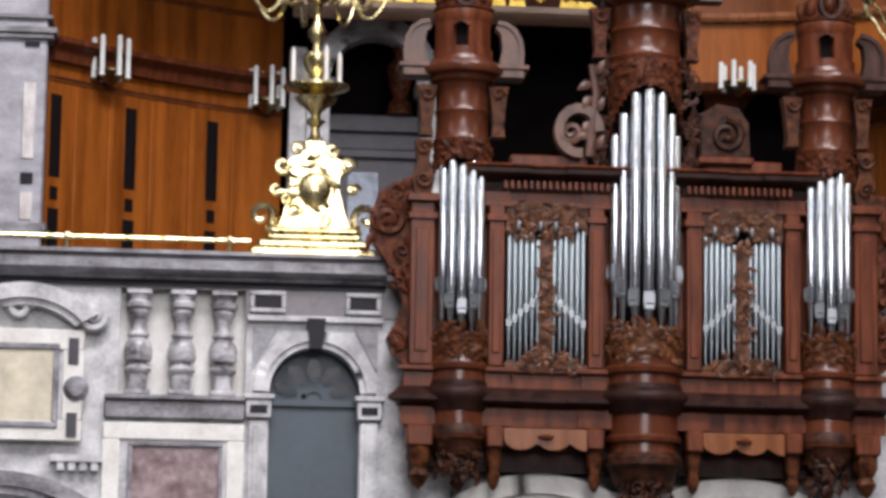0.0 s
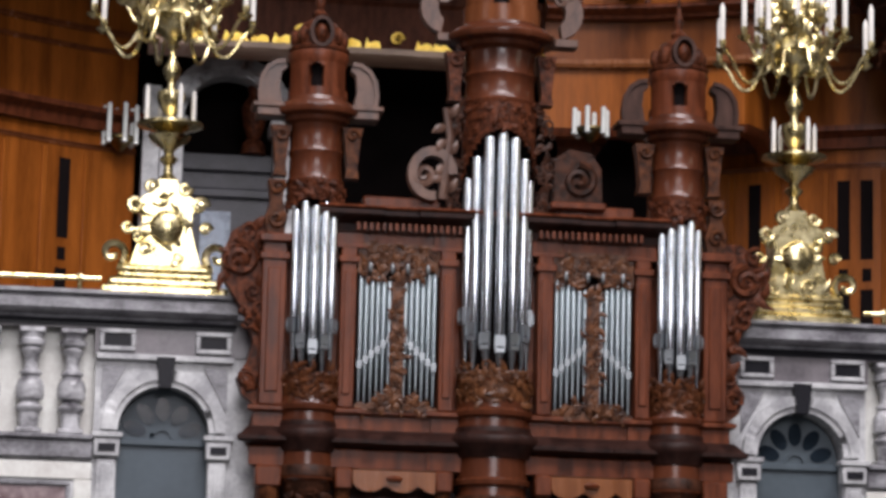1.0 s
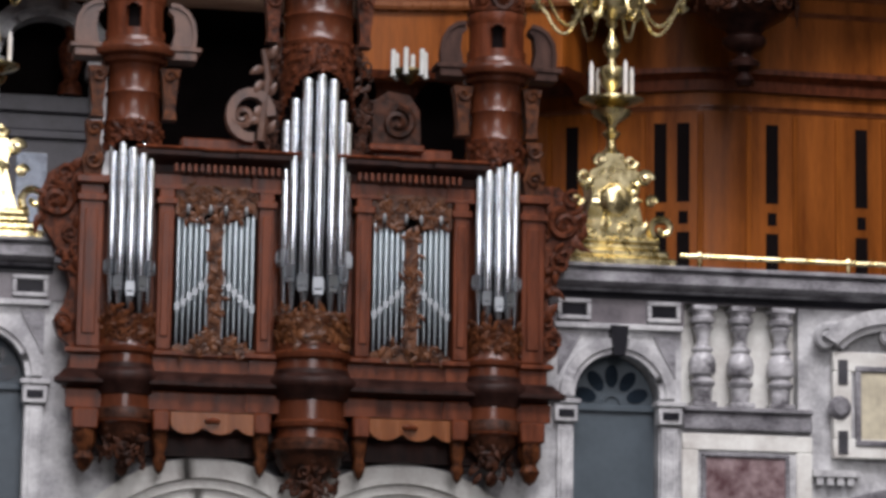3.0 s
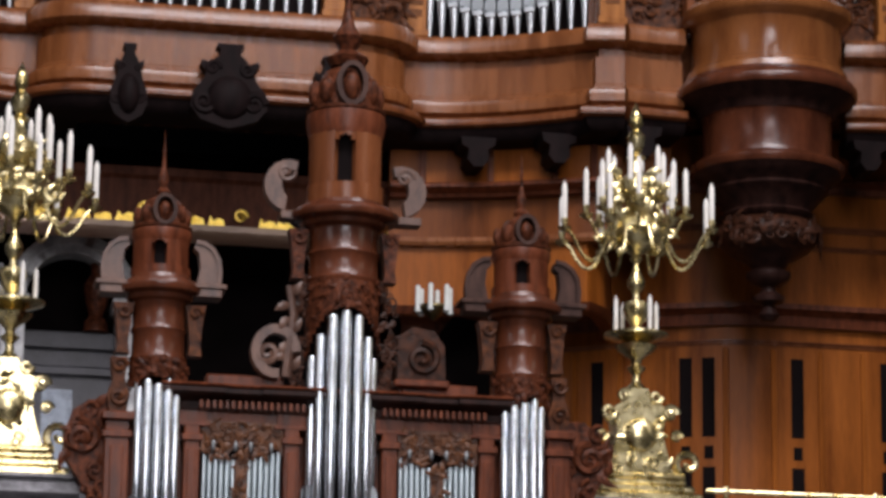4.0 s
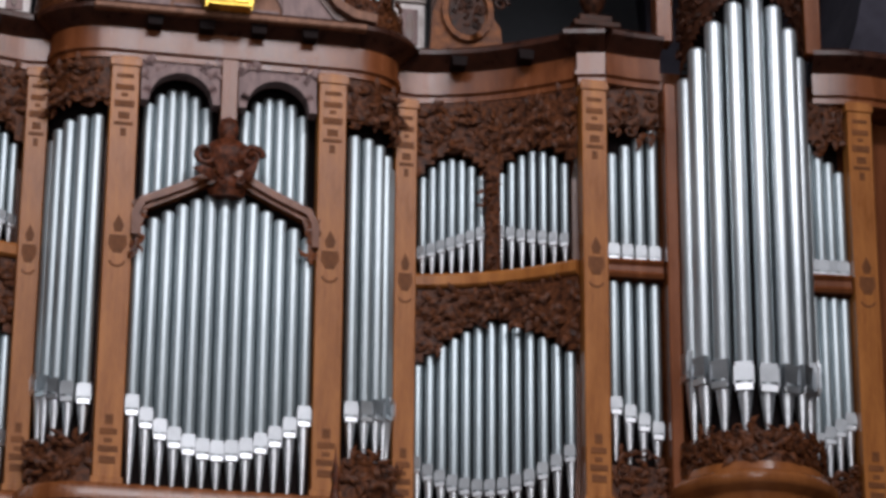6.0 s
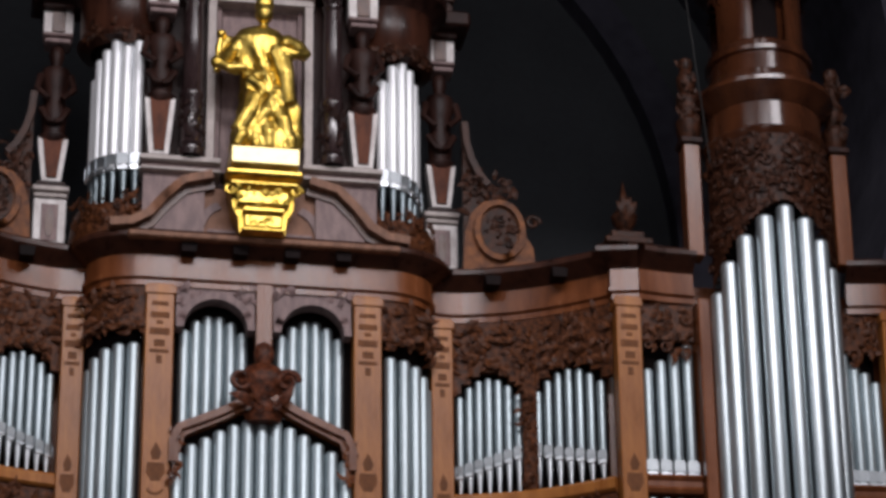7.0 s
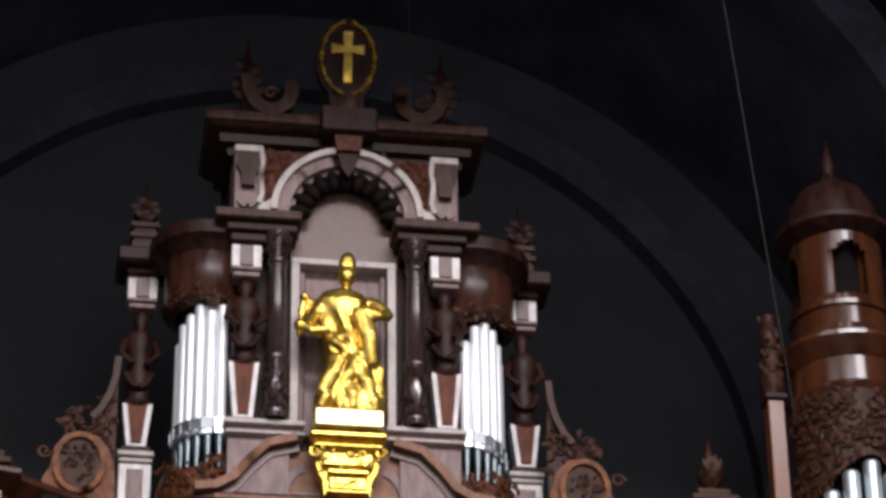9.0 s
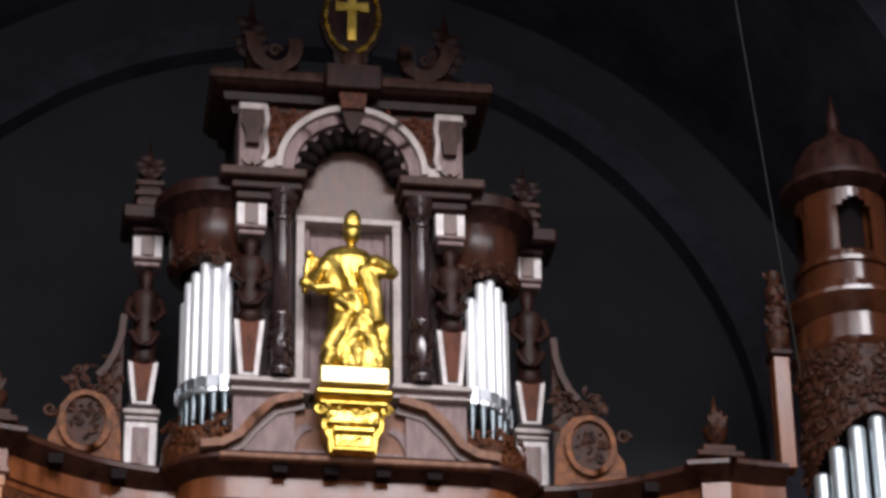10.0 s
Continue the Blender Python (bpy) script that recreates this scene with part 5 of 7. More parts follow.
def pedal_tower(o):
    bm = bmesh.new()
    lathe(bm, [(0.0, 12.0), (0.1, 12.02), (0.17, 12.12), (0.12, 12.22), (0.09, 12.28), (0.24, 12.34), (0.26, 12.42), (0.14, 12.5), (0.12, 12.58), (0.3, 12.66), (0.36, 12.74), (0.36, 12.82), (0.26, 12.88), (0.34, 12.98), (0.55, 13.1), (0.62, 13.14)], XT, YT, 24)
    part("pendant", bm, SHADED_DARK, o)
    bm = bmesh.new()
    lathe(bm, [(0.5, 13.08), (0.66, 13.16), (0.8, 13.3), (0.86, 13.42), (0.82, 13.55), (0.7, 13.66), (0.5, 13.68)], XT, YT, 24)
    carve_round(bm, XT, YT, 0.84, 182, 358, 13.22, 13.62, 70, 0.2, 80)
    part("leaf_corbel", bm, CARVED_DARK, o)
    bm = bmesh.new()
    lathe(bm, [(0.6, 13.64), (0.72, 13.68), (0.78, 13.76), (0.7, 13.82), (0.74, 13.9), (0.9, 14.06), (1.0, 14.14), (0.96, 14.2), (1.06, 14.3), (1.18, 14.38), (1.22, 14.44)], XT, YT, 32)
    part("cup", bm, SHADED_DARK, o)
    bm = bmesh.new()
    lathe(bm, [(1.0, 14.42), (1.24, 14.44), (1.28, 14.5), (1.28, 14.56), (1.2, 14.62), (1.1, 14.66), (0.9, 14.66)], XT, YT, 40)
    part("flange", bm, VARNISHED, o)
    bm = bmesh.new()
    lathe(bm, [(0.9, 14.66), (1.08, 14.66), (1.06, 14.74), (1.06, 15.32), (1.1, 15.38), (0.9, 15.4)], XT, YT, 40)
    part("base_drum", bm, VARNISHED, o)
    # underside of the lip, coloured dark for its shade
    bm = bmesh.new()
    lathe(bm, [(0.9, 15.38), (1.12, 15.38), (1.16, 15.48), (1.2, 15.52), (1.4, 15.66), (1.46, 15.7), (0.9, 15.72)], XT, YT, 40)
    part("soffit", bm, SHADED_DARK, o)
    bm = bmesh.new()
    lathe(bm, [(0.9, 15.7), (1.47, 15.7), (1.5, 15.74), (1.5, 15.84), (1.46, 15.9), (1.38, 15.94), (1.36, 16.0), (1.0, 16.0)], XT, YT, 40)
    part("lip_moulding", bm, VARNISHED, o)
    bm = bmesh.new()
    lathe(bm, [(1.36, 16.0), (1.34, 16.1), (1.28, 16.14), (1.28, 16.2), (1.24, 16.22), (1.24, 16.86), (1.27, 16.9), (1.38, 16.97), (1.43, 17.04), (1.43, 17.14), (1.36, 17.22), (1.26, 17.26), (1.22, 17.4), (0.9, 17.42)], XT, YT, 40)
    part("upper_drum", bm, VARNISHED_OAK, o)
    # carved nest at the feet of the pipes
    bm = bmesh.new()
    lathe(bm, [(1.2, 17.3), (1.18, 17.6), (1.08, 17.95), (0.8, 18.0)], XT, YT, 30, 175, 365)
    carve_round(bm, XT, YT, 1.2, 182, 358, 17.45, 18.0, 220, 0.2, 78)
    part("carving", bm, OAK_CARVED, o)
    n = 9
    for i in range(n):
        u = 2 * i / (n - 1) - 1
        a = 82 * u
        x, y = XT + 1.02 * math.sin(radians(a)), YT - 1.02 * math.cos(radians(a))
        pipe(o, x, y, 17.95, 18.72 + 0.45 * u * u, 26.0 - 1.35 * abs(u) ** 1.4, 0.155, a, 1.05, TIN_PEDAL)
    bm = bmesh.new()
    lathe(bm, [(0.8, 17.9), (0.8, 27.3)], XT, YT, 20)
    part("tower_shade_core", bm, SHADOW, o)
    # pierced carving over the tips
    bm = bmesh.new()
    def edge(a):
        return 26.12 - 1.35 * (abs(a - 270) / 84) ** 1.4

    for i in range(36):
        a = 182 + 176 * (i + 0.5) / 36
        lathe(bm, [(1.0, edge(a)), (1.08, edge(a)), (1.08, 27.5), (1.0, 27.5)], XT, YT, 1, a - 2.45, a + 2.45)
    carve_round(bm, XT, YT, 1.09, 184, 356, edge, 27.4, 330, 0.2, 79)
    part("pipe_shade", bm, CARVED_DARK, o)
    bm = bmesh.new()
    lathe(bm, [(1.0, 27.3), (1.1, 27.45), (1.14, 27.55), (1.06, 27.62), (1.04, 28.1), (1.1, 28.16), (1.16, 28.26), (1.3, 28.42), (1.3, 28.5), (1.05, 28.58), (0.98, 28.7), (1.0, 28.8), (0.94, 28.84), (0.92, 29.18), (0.98, 29.22), (0.98, 29.3), (0.86, 29.36), (0.6, 29.38)], XT, YT, 36)
    part("head_drum", bm, BLACKENED_OAK, o)
    bm = bmesh.new()
    lathe(bm, [(0.62, 29.34), (0.9, 29.34), (0.92, 29.44), (0.86, 29.5), (0.62, 29.5)], XT, YT, 28)
    lantern = part("lantern", bm, BLACKENED_OAK, o)
    for k in range(4):
        a = -45 + 90 * k
        bm = bmesh.new()
        lathe(bm, [(0.64, 29.46), (0.84, 29.46), (0.84, 30.78), (0.64, 30.78), (0.64, 29.46)], XT, YT, 8, a - 24, a + 24)
        part("pier", bm, BLACKENED_OAK, lantern)
        bm = bmesh.new()
        for j in (-1, 1):
            lathe(bm, [(0.7, 29.46), (0.89, 29.46), (0.89, 30.3), (0.91, 30.38), (0.7, 30.38)], XT, YT, 2, a + j * 21 - 3, a + j * 21 + 3)
        for j in range(6):
            aa = a + 24 + 42 * (j + 0.5) / 6
            dz = 0.26 * math.sin(math.pi * (j + 0.5) / 6)
            lathe(bm, [(0.66, 30.34 + dz), (0.87, 30.34 + dz), (0.87, 30.78), (0.66, 30.78)], XT, YT, 1, aa - 3.5, aa + 3.5)
        part("arch", bm, BLACKENED_OAK, lantern)
    bm = bmesh.new()
    lathe(bm, [(0.6, 29.3), (0.6, 30.9)], XT, YT, 16)
    part("lantern_shade_core", bm, SHADOW, o)
    bm = bmesh.new()
    lathe(bm, [(0.8, 30.75), (0.95, 30.85), (1.12, 30.98), (1.12, 31.08), (0.9, 31.16), (0.86, 31.4), (0.8, 31.7), (0.62, 32.0), (0.35, 32.2), (0.2, 32.32), (0.1, 32.5), (0.14, 32.7), (0.05, 33.0), (0.0, 33.4)], XT, YT, 28)
    part("dome", bm, SHADED_DARK, o)
    # turned post with an urn beside the tower
    for s in (-1, 1):
        x = XT + s * 1.36
        bm = bmesh.new()
        box(bm, x - 0.15, x + 0.15, 11.95, 12.3, 25.4, 27.62, 0.02)
        post = part("urn_post", bm, OAK_DARK, o)
        bm = bmesh.new()
        box(bm, x - 0.2, x + 0.2, 11.88, 12.35, 27.62, 27.74, 0.02)
        part("cap", bm, SHADED_DARK, post)
        bm = bmesh.new()
        lathe(bm, [(0.16, 27.74), (0.22, 27.9), (0.24, 28.1), (0.15, 28.22), (0.19, 28.4), (0.2, 28.6), (0.12, 28.72), (0.17, 28.86), (0.18, 29.02), (0.1, 29.18), (0.14, 29.28), (0.12, 29.38), (0.0, 29.46)], x, 12.1, 12)
        carving(bm, x - 0.16, x + 0.16, 27.9, 29.2, 11.92, 610 + s, 0.9, 0.16)
        part("urn", bm, CARVED_DARK, post)


def narrow_bay(o, x0, x1, seed):
    """A narrow flat of four pipes in two tiers beside the pedal tower."""
    n = 4
    for i in range(n):
        x = x0 + (x1 - x0) * (i + 0.5) / n
        u = i / (n - 1) if seed == 0 else 1 - i / (n - 1)
        pipe(o, x, 12.42, 17.75 - 0.15 * u, 18.62 - 0.4 * u, 20.98, 0.098)
        pipe(o, x, 12.42, 21.25, 21.4, 23.35 + 0.5 * u, 0.098)
    bm = bmesh.new()
    box(bm, x0, x1, 12.7, 12.75, 17, 24.6)
    part("shade_backing", bm, SHADOW, o)
    bm = bmesh.new()
    sweep(bm, [(x0, 12.3), (x1, 12.25)], [(-0.25, 21.0), (0.06, 21.0), (0.1, 21.06), (0.04, 21.12), (0.04, 21.22), (0.1, 21.28), (0.06, 21.34), (-0.25, 21.34)])
    part("rail", bm, OAK_DARK, o)
    bm = bmesh.new()
    box(bm, x0, x1, 12.32, 12.45, 16.9, 17.65)
    box(bm, x0, x1, 12.32, 12.45, 23.9, 24.6)
    carving(bm, x0, x1, 17.1, 17.85, 12.3, 620 + seed, 1.2, 0.2)
    carving(bm, x0, x1, 23.6, 24.5, 12.3, 630 + seed, 1.2, 0.2)
    part("carving", bm, OAK_CARVED, o)


def great_organ():
    o = thing("great_organ", "towering oak organ case with tin pipes, inlaid pilasters and carved towers", "organ")
    # body behind the front
    bm = bmesh.new()
    slab(bm, [(x, y + 0.6) for x, y in WEST + HALF + [(10.9, 12.3), (12.6, 12.4)]] + [(12.6, 17.0), (-6.5, 17.0)], 16.0, 25.2)
    part("case_body", bm, OAK_DARK, o)
    ledge = [(-0.6, 16.54), (0.06, 16.54), (0.16, 16.58), (0.22, 16.62), (0.22, 16.82), (0.17, 16.91), (-0.6, 16.92)]
    frieze = [(-0.6, 15.88), (0.04, 15.88), (0.04, 15.9), (0.02, 15.92), (0.02, 16.38), (-0.06, 16.4), (-0.06, 16.54), (-0.6, 16.54)]
    torus = [(-0.6, 15.3), (0.28, 15.3), (0.34, 15.34), (0.35, 15.4), (0.32, 15.46), (0.14, 15.52), (0.06, 15.56), (-0.6, 15.56)]
    # slab added below the torus, black to give the shade under the plinth
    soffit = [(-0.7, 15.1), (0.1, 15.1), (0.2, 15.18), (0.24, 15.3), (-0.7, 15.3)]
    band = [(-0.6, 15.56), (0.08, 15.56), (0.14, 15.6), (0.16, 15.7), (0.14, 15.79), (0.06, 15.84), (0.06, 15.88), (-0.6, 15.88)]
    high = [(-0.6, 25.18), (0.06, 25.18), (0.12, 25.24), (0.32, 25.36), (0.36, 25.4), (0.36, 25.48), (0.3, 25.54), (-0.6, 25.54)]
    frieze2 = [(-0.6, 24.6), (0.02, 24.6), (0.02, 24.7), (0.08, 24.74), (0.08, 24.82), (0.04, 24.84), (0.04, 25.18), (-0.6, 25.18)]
    for name, prof, wood in (("plinth_ledge", ledge, OAK_MID), ("plinth_frieze", frieze, OAK_MID), ("plinth_moulding", torus, OAK_DARK), ("plinth_soffit", soffit, SHADED_BLACK), ("plinth_band", band, OAK_MID), ("main_cornice", high, SMOKED_DRUM), ("upper_frieze", frieze2, OAK_DARK)):
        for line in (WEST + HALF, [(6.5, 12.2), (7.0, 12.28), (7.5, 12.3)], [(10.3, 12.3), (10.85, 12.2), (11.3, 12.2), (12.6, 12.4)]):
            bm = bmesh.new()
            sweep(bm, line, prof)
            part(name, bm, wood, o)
    # modillions under the main cornice
    for x, y in [(q, 12.9) for q in (-1.35, -0.45, 0.45, 1.35)] + [(s * q, p) for s in (-1, 1) for q, p in ((4.1, 13.45), (5.2, 12.95))]:
        bm = bmesh.new()
        prism(bm, [(x - 0.14, 25.34), (x + 0.14, 25.34), (x + 0.12, 25.16), (x - 0.12, 25.16)], y - 0.3, y)
        part("modillion", bm, SHADED_BLACK, o)
    # dark carved brackets under the plinth
    for x, y in ((4.25, 13.4), (5.5, 12.85), (-4.25, 13.4), (-5.5, 12.85), (6.75, 12.1), (10.6, 12.1)):
        bm = bmesh.new()
        prism(bm, [(x - 0.3, 15.12), (x + 0.3, 15.12), (x + 0.27, 14.98), (x + 0.16, 14.92), (x + 0.18, 14.74), (x + 0.08, 14.62), (x - 0.08, 14.62), (x - 0.18, 14.74), (x - 0.16, 14.92), (x - 0.27, 14.98)], y - 0.26, y + 0.4)
        part("bracket", bm, SHADED_BLACK, o)
    Z0, Z1 = 16.92, 24.62
    for s in (-1, 1):
        inlaid_pilaster(o, *sorted((s * 1.56, s * 2.04)), 12.92, Z0, Z1)
        inlaid_pilaster(o, *sorted((s * 3.04, s * 3.42)), 13.66, Z0, Z1)
        inlaid_pilaster(o, *sorted((s * 6.06, s * 6.5)), 12.24, Z0, Z1)
        bulge_bay(o, s)
        side_field(o, s)
    inlaid_pilaster(o, 10.86, 11.3, 12.2, Z0, Z1)
    bm = bmesh.new()
    box(bm, 7.5, 7.72, 12.0, 12.5, Z0, 24.6, 0.02)
    part("post", bm, OAK_DARK, o)
    centre_bay(o)
    narrow_bay(o, 6.52, 7.48, 0)
    narrow_bay(o, 10.1, 10.84, 1)
    pedal_tower(o)
    # finial on the outer pilaster
    for s in (-1, 1):
        bm = bmesh.new()
        x = s * 6.3
        box(bm, x - 0.42, x + 0.42, 11.9, 12.6, 25.54, 25.66, 0.02)
        box(bm, x - 0.3, x + 0.3, 12.0, 12.5, 25.66, 25.82, 0.02)
        lathe(bm, [(0.14, 25.82), (0.1, 25.92), (0.2, 26.05), (0.24, 26.2), (0.14, 26.32), (0.07, 26.55), (0.0, 26.95)], x, 12.25, 10)
        for k in range(6):
            leaf(bm, (x + 0.04 * (k - 2.5), 12.1, 26.1), 0.42, 0.16, radians(25 + 26 * k), 0.4 if k < 3 else -0.4, 0.3)
        part("finial", bm, CARVED_DARK, o)
    # carved pendants under the middle, their shade put into a black wood
    for x, zt, zb, q in ((0.0, 16.22, 14.8, 0.62), (-1.62, 16.12, 14.8, 0.3), (1.62, 16.12, 14.8, 0.3)):
        h = zt - zb
        bm = bmesh.new()
        half = [(0.0, 0.0), (0.35, 0.04), (0.75, 0.1), (1.0, 0.24), (0.96, 0.42), (0.7, 0.56), (0.62, 0.66), (0.78, 0.74), (0.74, 0.8), (0.5, 0.76), (0.4, 0.82), (0.28, 0.86), (0.26, 0.93), (0.36, 0.96), (0.34, 1.0), (0.0, 1.0)]
        prism(bm, [(x + q * a, zb + h * b) for a, b in half] + [(x - q * a, zb + h * b) for a, b in half[-2:0:-1]], 12.42, 12.7)
        bmesh.ops.create_uvsphere(bm, u_segments=14, v_segments=8, radius=1, matrix=Matrix.Translation((x, 12.45, zb + h * 0.36)) @ Matrix.Diagonal((q * 0.6, 0.2, h * 0.26, 1)))
        for k in (-1, 1):
            scroll(bm, x + k * q * 0.66, 12.42, zb + h * 0.3, q * 0.3, 1.4, k, q * 0.1)
            scroll(bm, x + k * q * 0.45, 12.42, zb + h * 0.7, q * 0.2, 1.3, -k, q * 0.07)
        part("pendant", bm, SHADED_BLACK, o)
    return o


great = great_organ()


# ---- the upper storey with the gilded figure ----
AX = -0.12      # its axis


def herm(o, x, y, z0, z1, top, pedestal=None):
    """Pale tapering shaft with a brown panel from z0 to z1, a dark carved bust, and a pale cap that ends at top."""
    bm = bmesh.new()
    prism(bm, [(x - 0.17, z0), (x + 0.17, z0), (x + 0.27, z1), (x - 0.27, z1)], y - 0.12, y + 0.2)
    h = part("herm", bm, WHITE_PAINT, o, "pale painted tapered herm pilaster")
    bm = bmesh.new()
    prism(bm, [(x - 0.09, z0 + 0.06), (x + 0.09, z0 + 0.06), (x + 0.18, z1), (x - 0.18, z1)], y - 0.16, y - 0.1)
    part("panel", bm, HERM_BROWN, h, "red-brown tapered panel")
    bm = bmesh.new()
    box(bm, x - 0.27, x + 0.27, y - 0.15, y + 0.2, top - 0.46, top, 0.015)
    cap = part("cap", bm, WHITE_PAINT, h)
    bm = bmesh.new()
    box(bm, x - 0.12, x + 0.12, y - 0.18, y - 0.1, top - 0.44, top - 0.02, 0.01)
    part("panel", bm, EAR_WOOD, cap)
    for zz, d, hh in ((top - 0.54, 0.27, 0.07), (top - 0.68, 0.24, 0.09)):
        bm = bmesh.new()
        box(bm, x - d, x + d, y - 0.2, y + 0.2, zz, zz + hh, 0.02)
        part("moulding", bm, PALE_WOOD, h)
    # bust: hips, chest and shoulders, head, and a swag of drapery
    zb, hb = z1, top - 0.68 - z1
    bm = bmesh.new()
    lathe(bm, [(0.2, zb - 0.06), (0.27, zb + 0.02), (0.27, zb + 0.08), (0.2, zb + 0.12), (0.23, zb + hb * 0.25), (0.19, zb + hb * 0.4), (0.22, zb + hb * 0.52), (0.29, zb + hb * 0.66), (0.24, zb + hb * 0.74), (0.09, zb + hb * 0.78), (0.1, zb + hb * 0.81), (0.14, zb + hb * 0.88), (0.13, zb + hb * 0.96), (0.06, zb + hb)], x, y - 0.02, 14, squash=0.8)
    for k in (-1, 1):
        tube(bm, [(x + k * 0.27, y - 0.1, zb + hb * 0.66), (x + k * 0.33, y - 0.18, zb + hb * 0.5), (x + k * 0.12, y - 0.26, zb + hb * 0.38)], 0.075, 7, 0.055)
        tube(bm, [(x + k * 0.24, y - 0.14, zb + hb * 0.3), (x + k * 0.1, y - 0.24, zb + hb * 0.16), (x, y - 0.26, zb + hb * 0.14)], 0.07, 7, 0.06)
    part("bust", bm, SHADED_DARK, h, "dark carved bust")
    if pedestal:
        lo, hi = pedestal
        bm = bmesh.new()
        box(bm, x - 0.29, x + 0.29, y - 0.14, y + 0.2, lo, hi, 0.02)
        ped = part("pedestal", bm, WHITE_PAINT, h)
        bm = bmesh.new()
        box(bm, x - 0.15, x + 0.15, y - 0.16, y - 0.1, lo + 0.15, hi - 0.12, 0.01)
        part("panel", bm, PALE_WOOD, ped)
        bm = bmesh.new()
        prism(bm, [(x + 0.08 * math.cos(math.pi * k / 8), (lo + hi) / 2 + 0.28 * math.sin(math.pi * k / 8)) for k in range(16)], y - 0.185, y - 0.15)
        part("rosette", bm, EAR_WOOD, ped)
        for zz, d, hh in ((hi, 0.3, 0.08), (hi + 0.13, 0.33, 0.1)):
            bm = bmesh.new()
            box(bm, x - d, x + d, y - 0.2, y + 0.2, zz, zz + hh, 0.02)
            part("moulding", bm, PALE_PAINT, ped)
        bm = bmesh.new()
        box(bm, x - 0.25, x + 0.25, y - 0.1, y + 0.2, hi + 0.07, z0)
        part("neck", bm, SHADED_DARK, ped)
    return h


def crowning(o):
    """Aedicule, upper pipe towers and herms above the main cornice."""
    ZB = 25.54
    bm = bmesh.new()
    box(bm, AX - 2.2, AX - 0.72, 13.1, 16.0, ZB, 31.2)
    box(bm, AX + 0.72, AX + 2.2, 13.1, 16.0, ZB, 31.2)
    box(bm, AX - 0.72, AX + 0.72, 13.26, 16.0, ZB, 31.2)
    box(bm, AX - 2.1, AX + 2.1, 13.2, 16.0, 31.2, 33.4)
    part("attic_body", bm, SHADED_DARK, o)
    # pale field of the base with the broken pediment in front of it
    half = [(0.86, 26.6), (1.36, 26.46), (1.69, 26.12), (1.94, 25.78), (2.24, 25.6), (2.62, 25.55)]
    bm = bmesh.new()
    prism(bm, [(AX - x, z - 0.1) for x, z in half[::-1]] + [(AX + x, z - 0.1) for x, z in half] + [(AX + 2.6, 25.4), (AX - 2.6, 25.4)], 12.8, 13.1)
    part("tympanum", bm, TAN_WOOD, o)
    for k in (-1, 1):
        bm = bmesh.new()
        prism(bm, [(AX + k * (0.62 + 0.5 * math.cos(a)), 25.62 + 0.62 * math.sin(a)) for a in [math.pi * j / 12 for j in range(1, 6)]] + [(AX + k * (0.56 + 0.42 * math.cos(a)), 25.6 + 0.52 * math.sin(a)) for a in [math.pi * j / 12 for j in range(5, 0, -1)]], 12.76, 12.82)
        box(bm, *sorted((AX + k * 0.42, AX + k * 0.92)), 12.7, 12.82, 25.6, 25.66, 0.01)
        part("inlay_scroll", bm, PALE_WOOD, o)
    bm = bmesh.new()
    box(bm, AX - 2.3, AX + 2.45, 12.46, 12.9, 25.34, 25.46, 0.03)
    part("base_sill", bm, TAN_WOOD, o)
    for s in (-1, 1):
        bm = bmesh.new()
        ribbon(bm, [(AX + s * x, z + 0.05) for x, z in half], 0.15, 12.5, 13.1)
        part("broken_pediment", bm, TAN_WOOD, o)
        bm = bmesh.new()
        ribbon(bm, [(AX + s * (x - 0.05), z - 0.1) for x, z in half[:-1]], 0.12, 12.66, 13.1)
        part("pediment_soffit", bm, EAR_WOOD, o)
        bm = bmesh.new()
        box(bm, *sorted((AX + s * 0.98, AX + s * 2.06)), 12.7, 13.1, 25.6, 26.74)
        part("pedestal_field", bm, PALE_WOOD, o)
        for z0, z1, d, mat in ((26.7, 26.76, 0.06, PALE_PAINT), (26.76, 26.86, 0.0, PALE_WOOD), (26.86, 26.96, 0.12, PALE_PAINT)):
            bm = bmesh.new()
            box(bm, *sorted((AX + s * 0.72, AX + s * (2.1 + d * 0.4))), 12.62 - d, 13.15, z0, z1, 0.015)
            part("base_moulding", bm, mat, o)
        # columns of the aedicule
        bm = bmesh.new()
        cx = AX + s * 1.25
        lathe(bm, [(0.22, 26.96), (0.25, 27.0), (0.25, 27.1), (0.18, 27.16), (0.22, 27.22), (0.19, 27.3), (0.2, 27.7), (0.185, 28.1), (0.22, 28.16), (0.22, 28.24), (0.18, 28.3), (0.172, 29.3), (0.155, 30.12), (0.19, 30.16), (0.19, 30.2), (0.15, 30.24), (0.18, 30.4), (0.25, 30.62), (0.27, 30.75)], cx, 12.6, 18)
        column = part("column", bm, POLISHED_DARK, o, "dark polished column with a gleam down its shaft")
        bm = bmesh.new()
        carve_round(bm, cx, 12.6, 0.2, -175, -5, 27.32, 28.1, 26, 0.13, 760 + s)
        carve_round(bm, cx, 12.6, 0.22, -175, -5, 30.3, 30.66, 22, 0.13, 762 + s)
        part("carving", bm, SHADED_DARK, column)
        herm(o, AX + s * 1.81, 12.72, 27.02, 28.12, 30.52)
        x = -3.72 if s < 0 else 3.35
        herm(o, x, 14.2, 27.1, 27.95, 30.58, (25.75, 26.74))
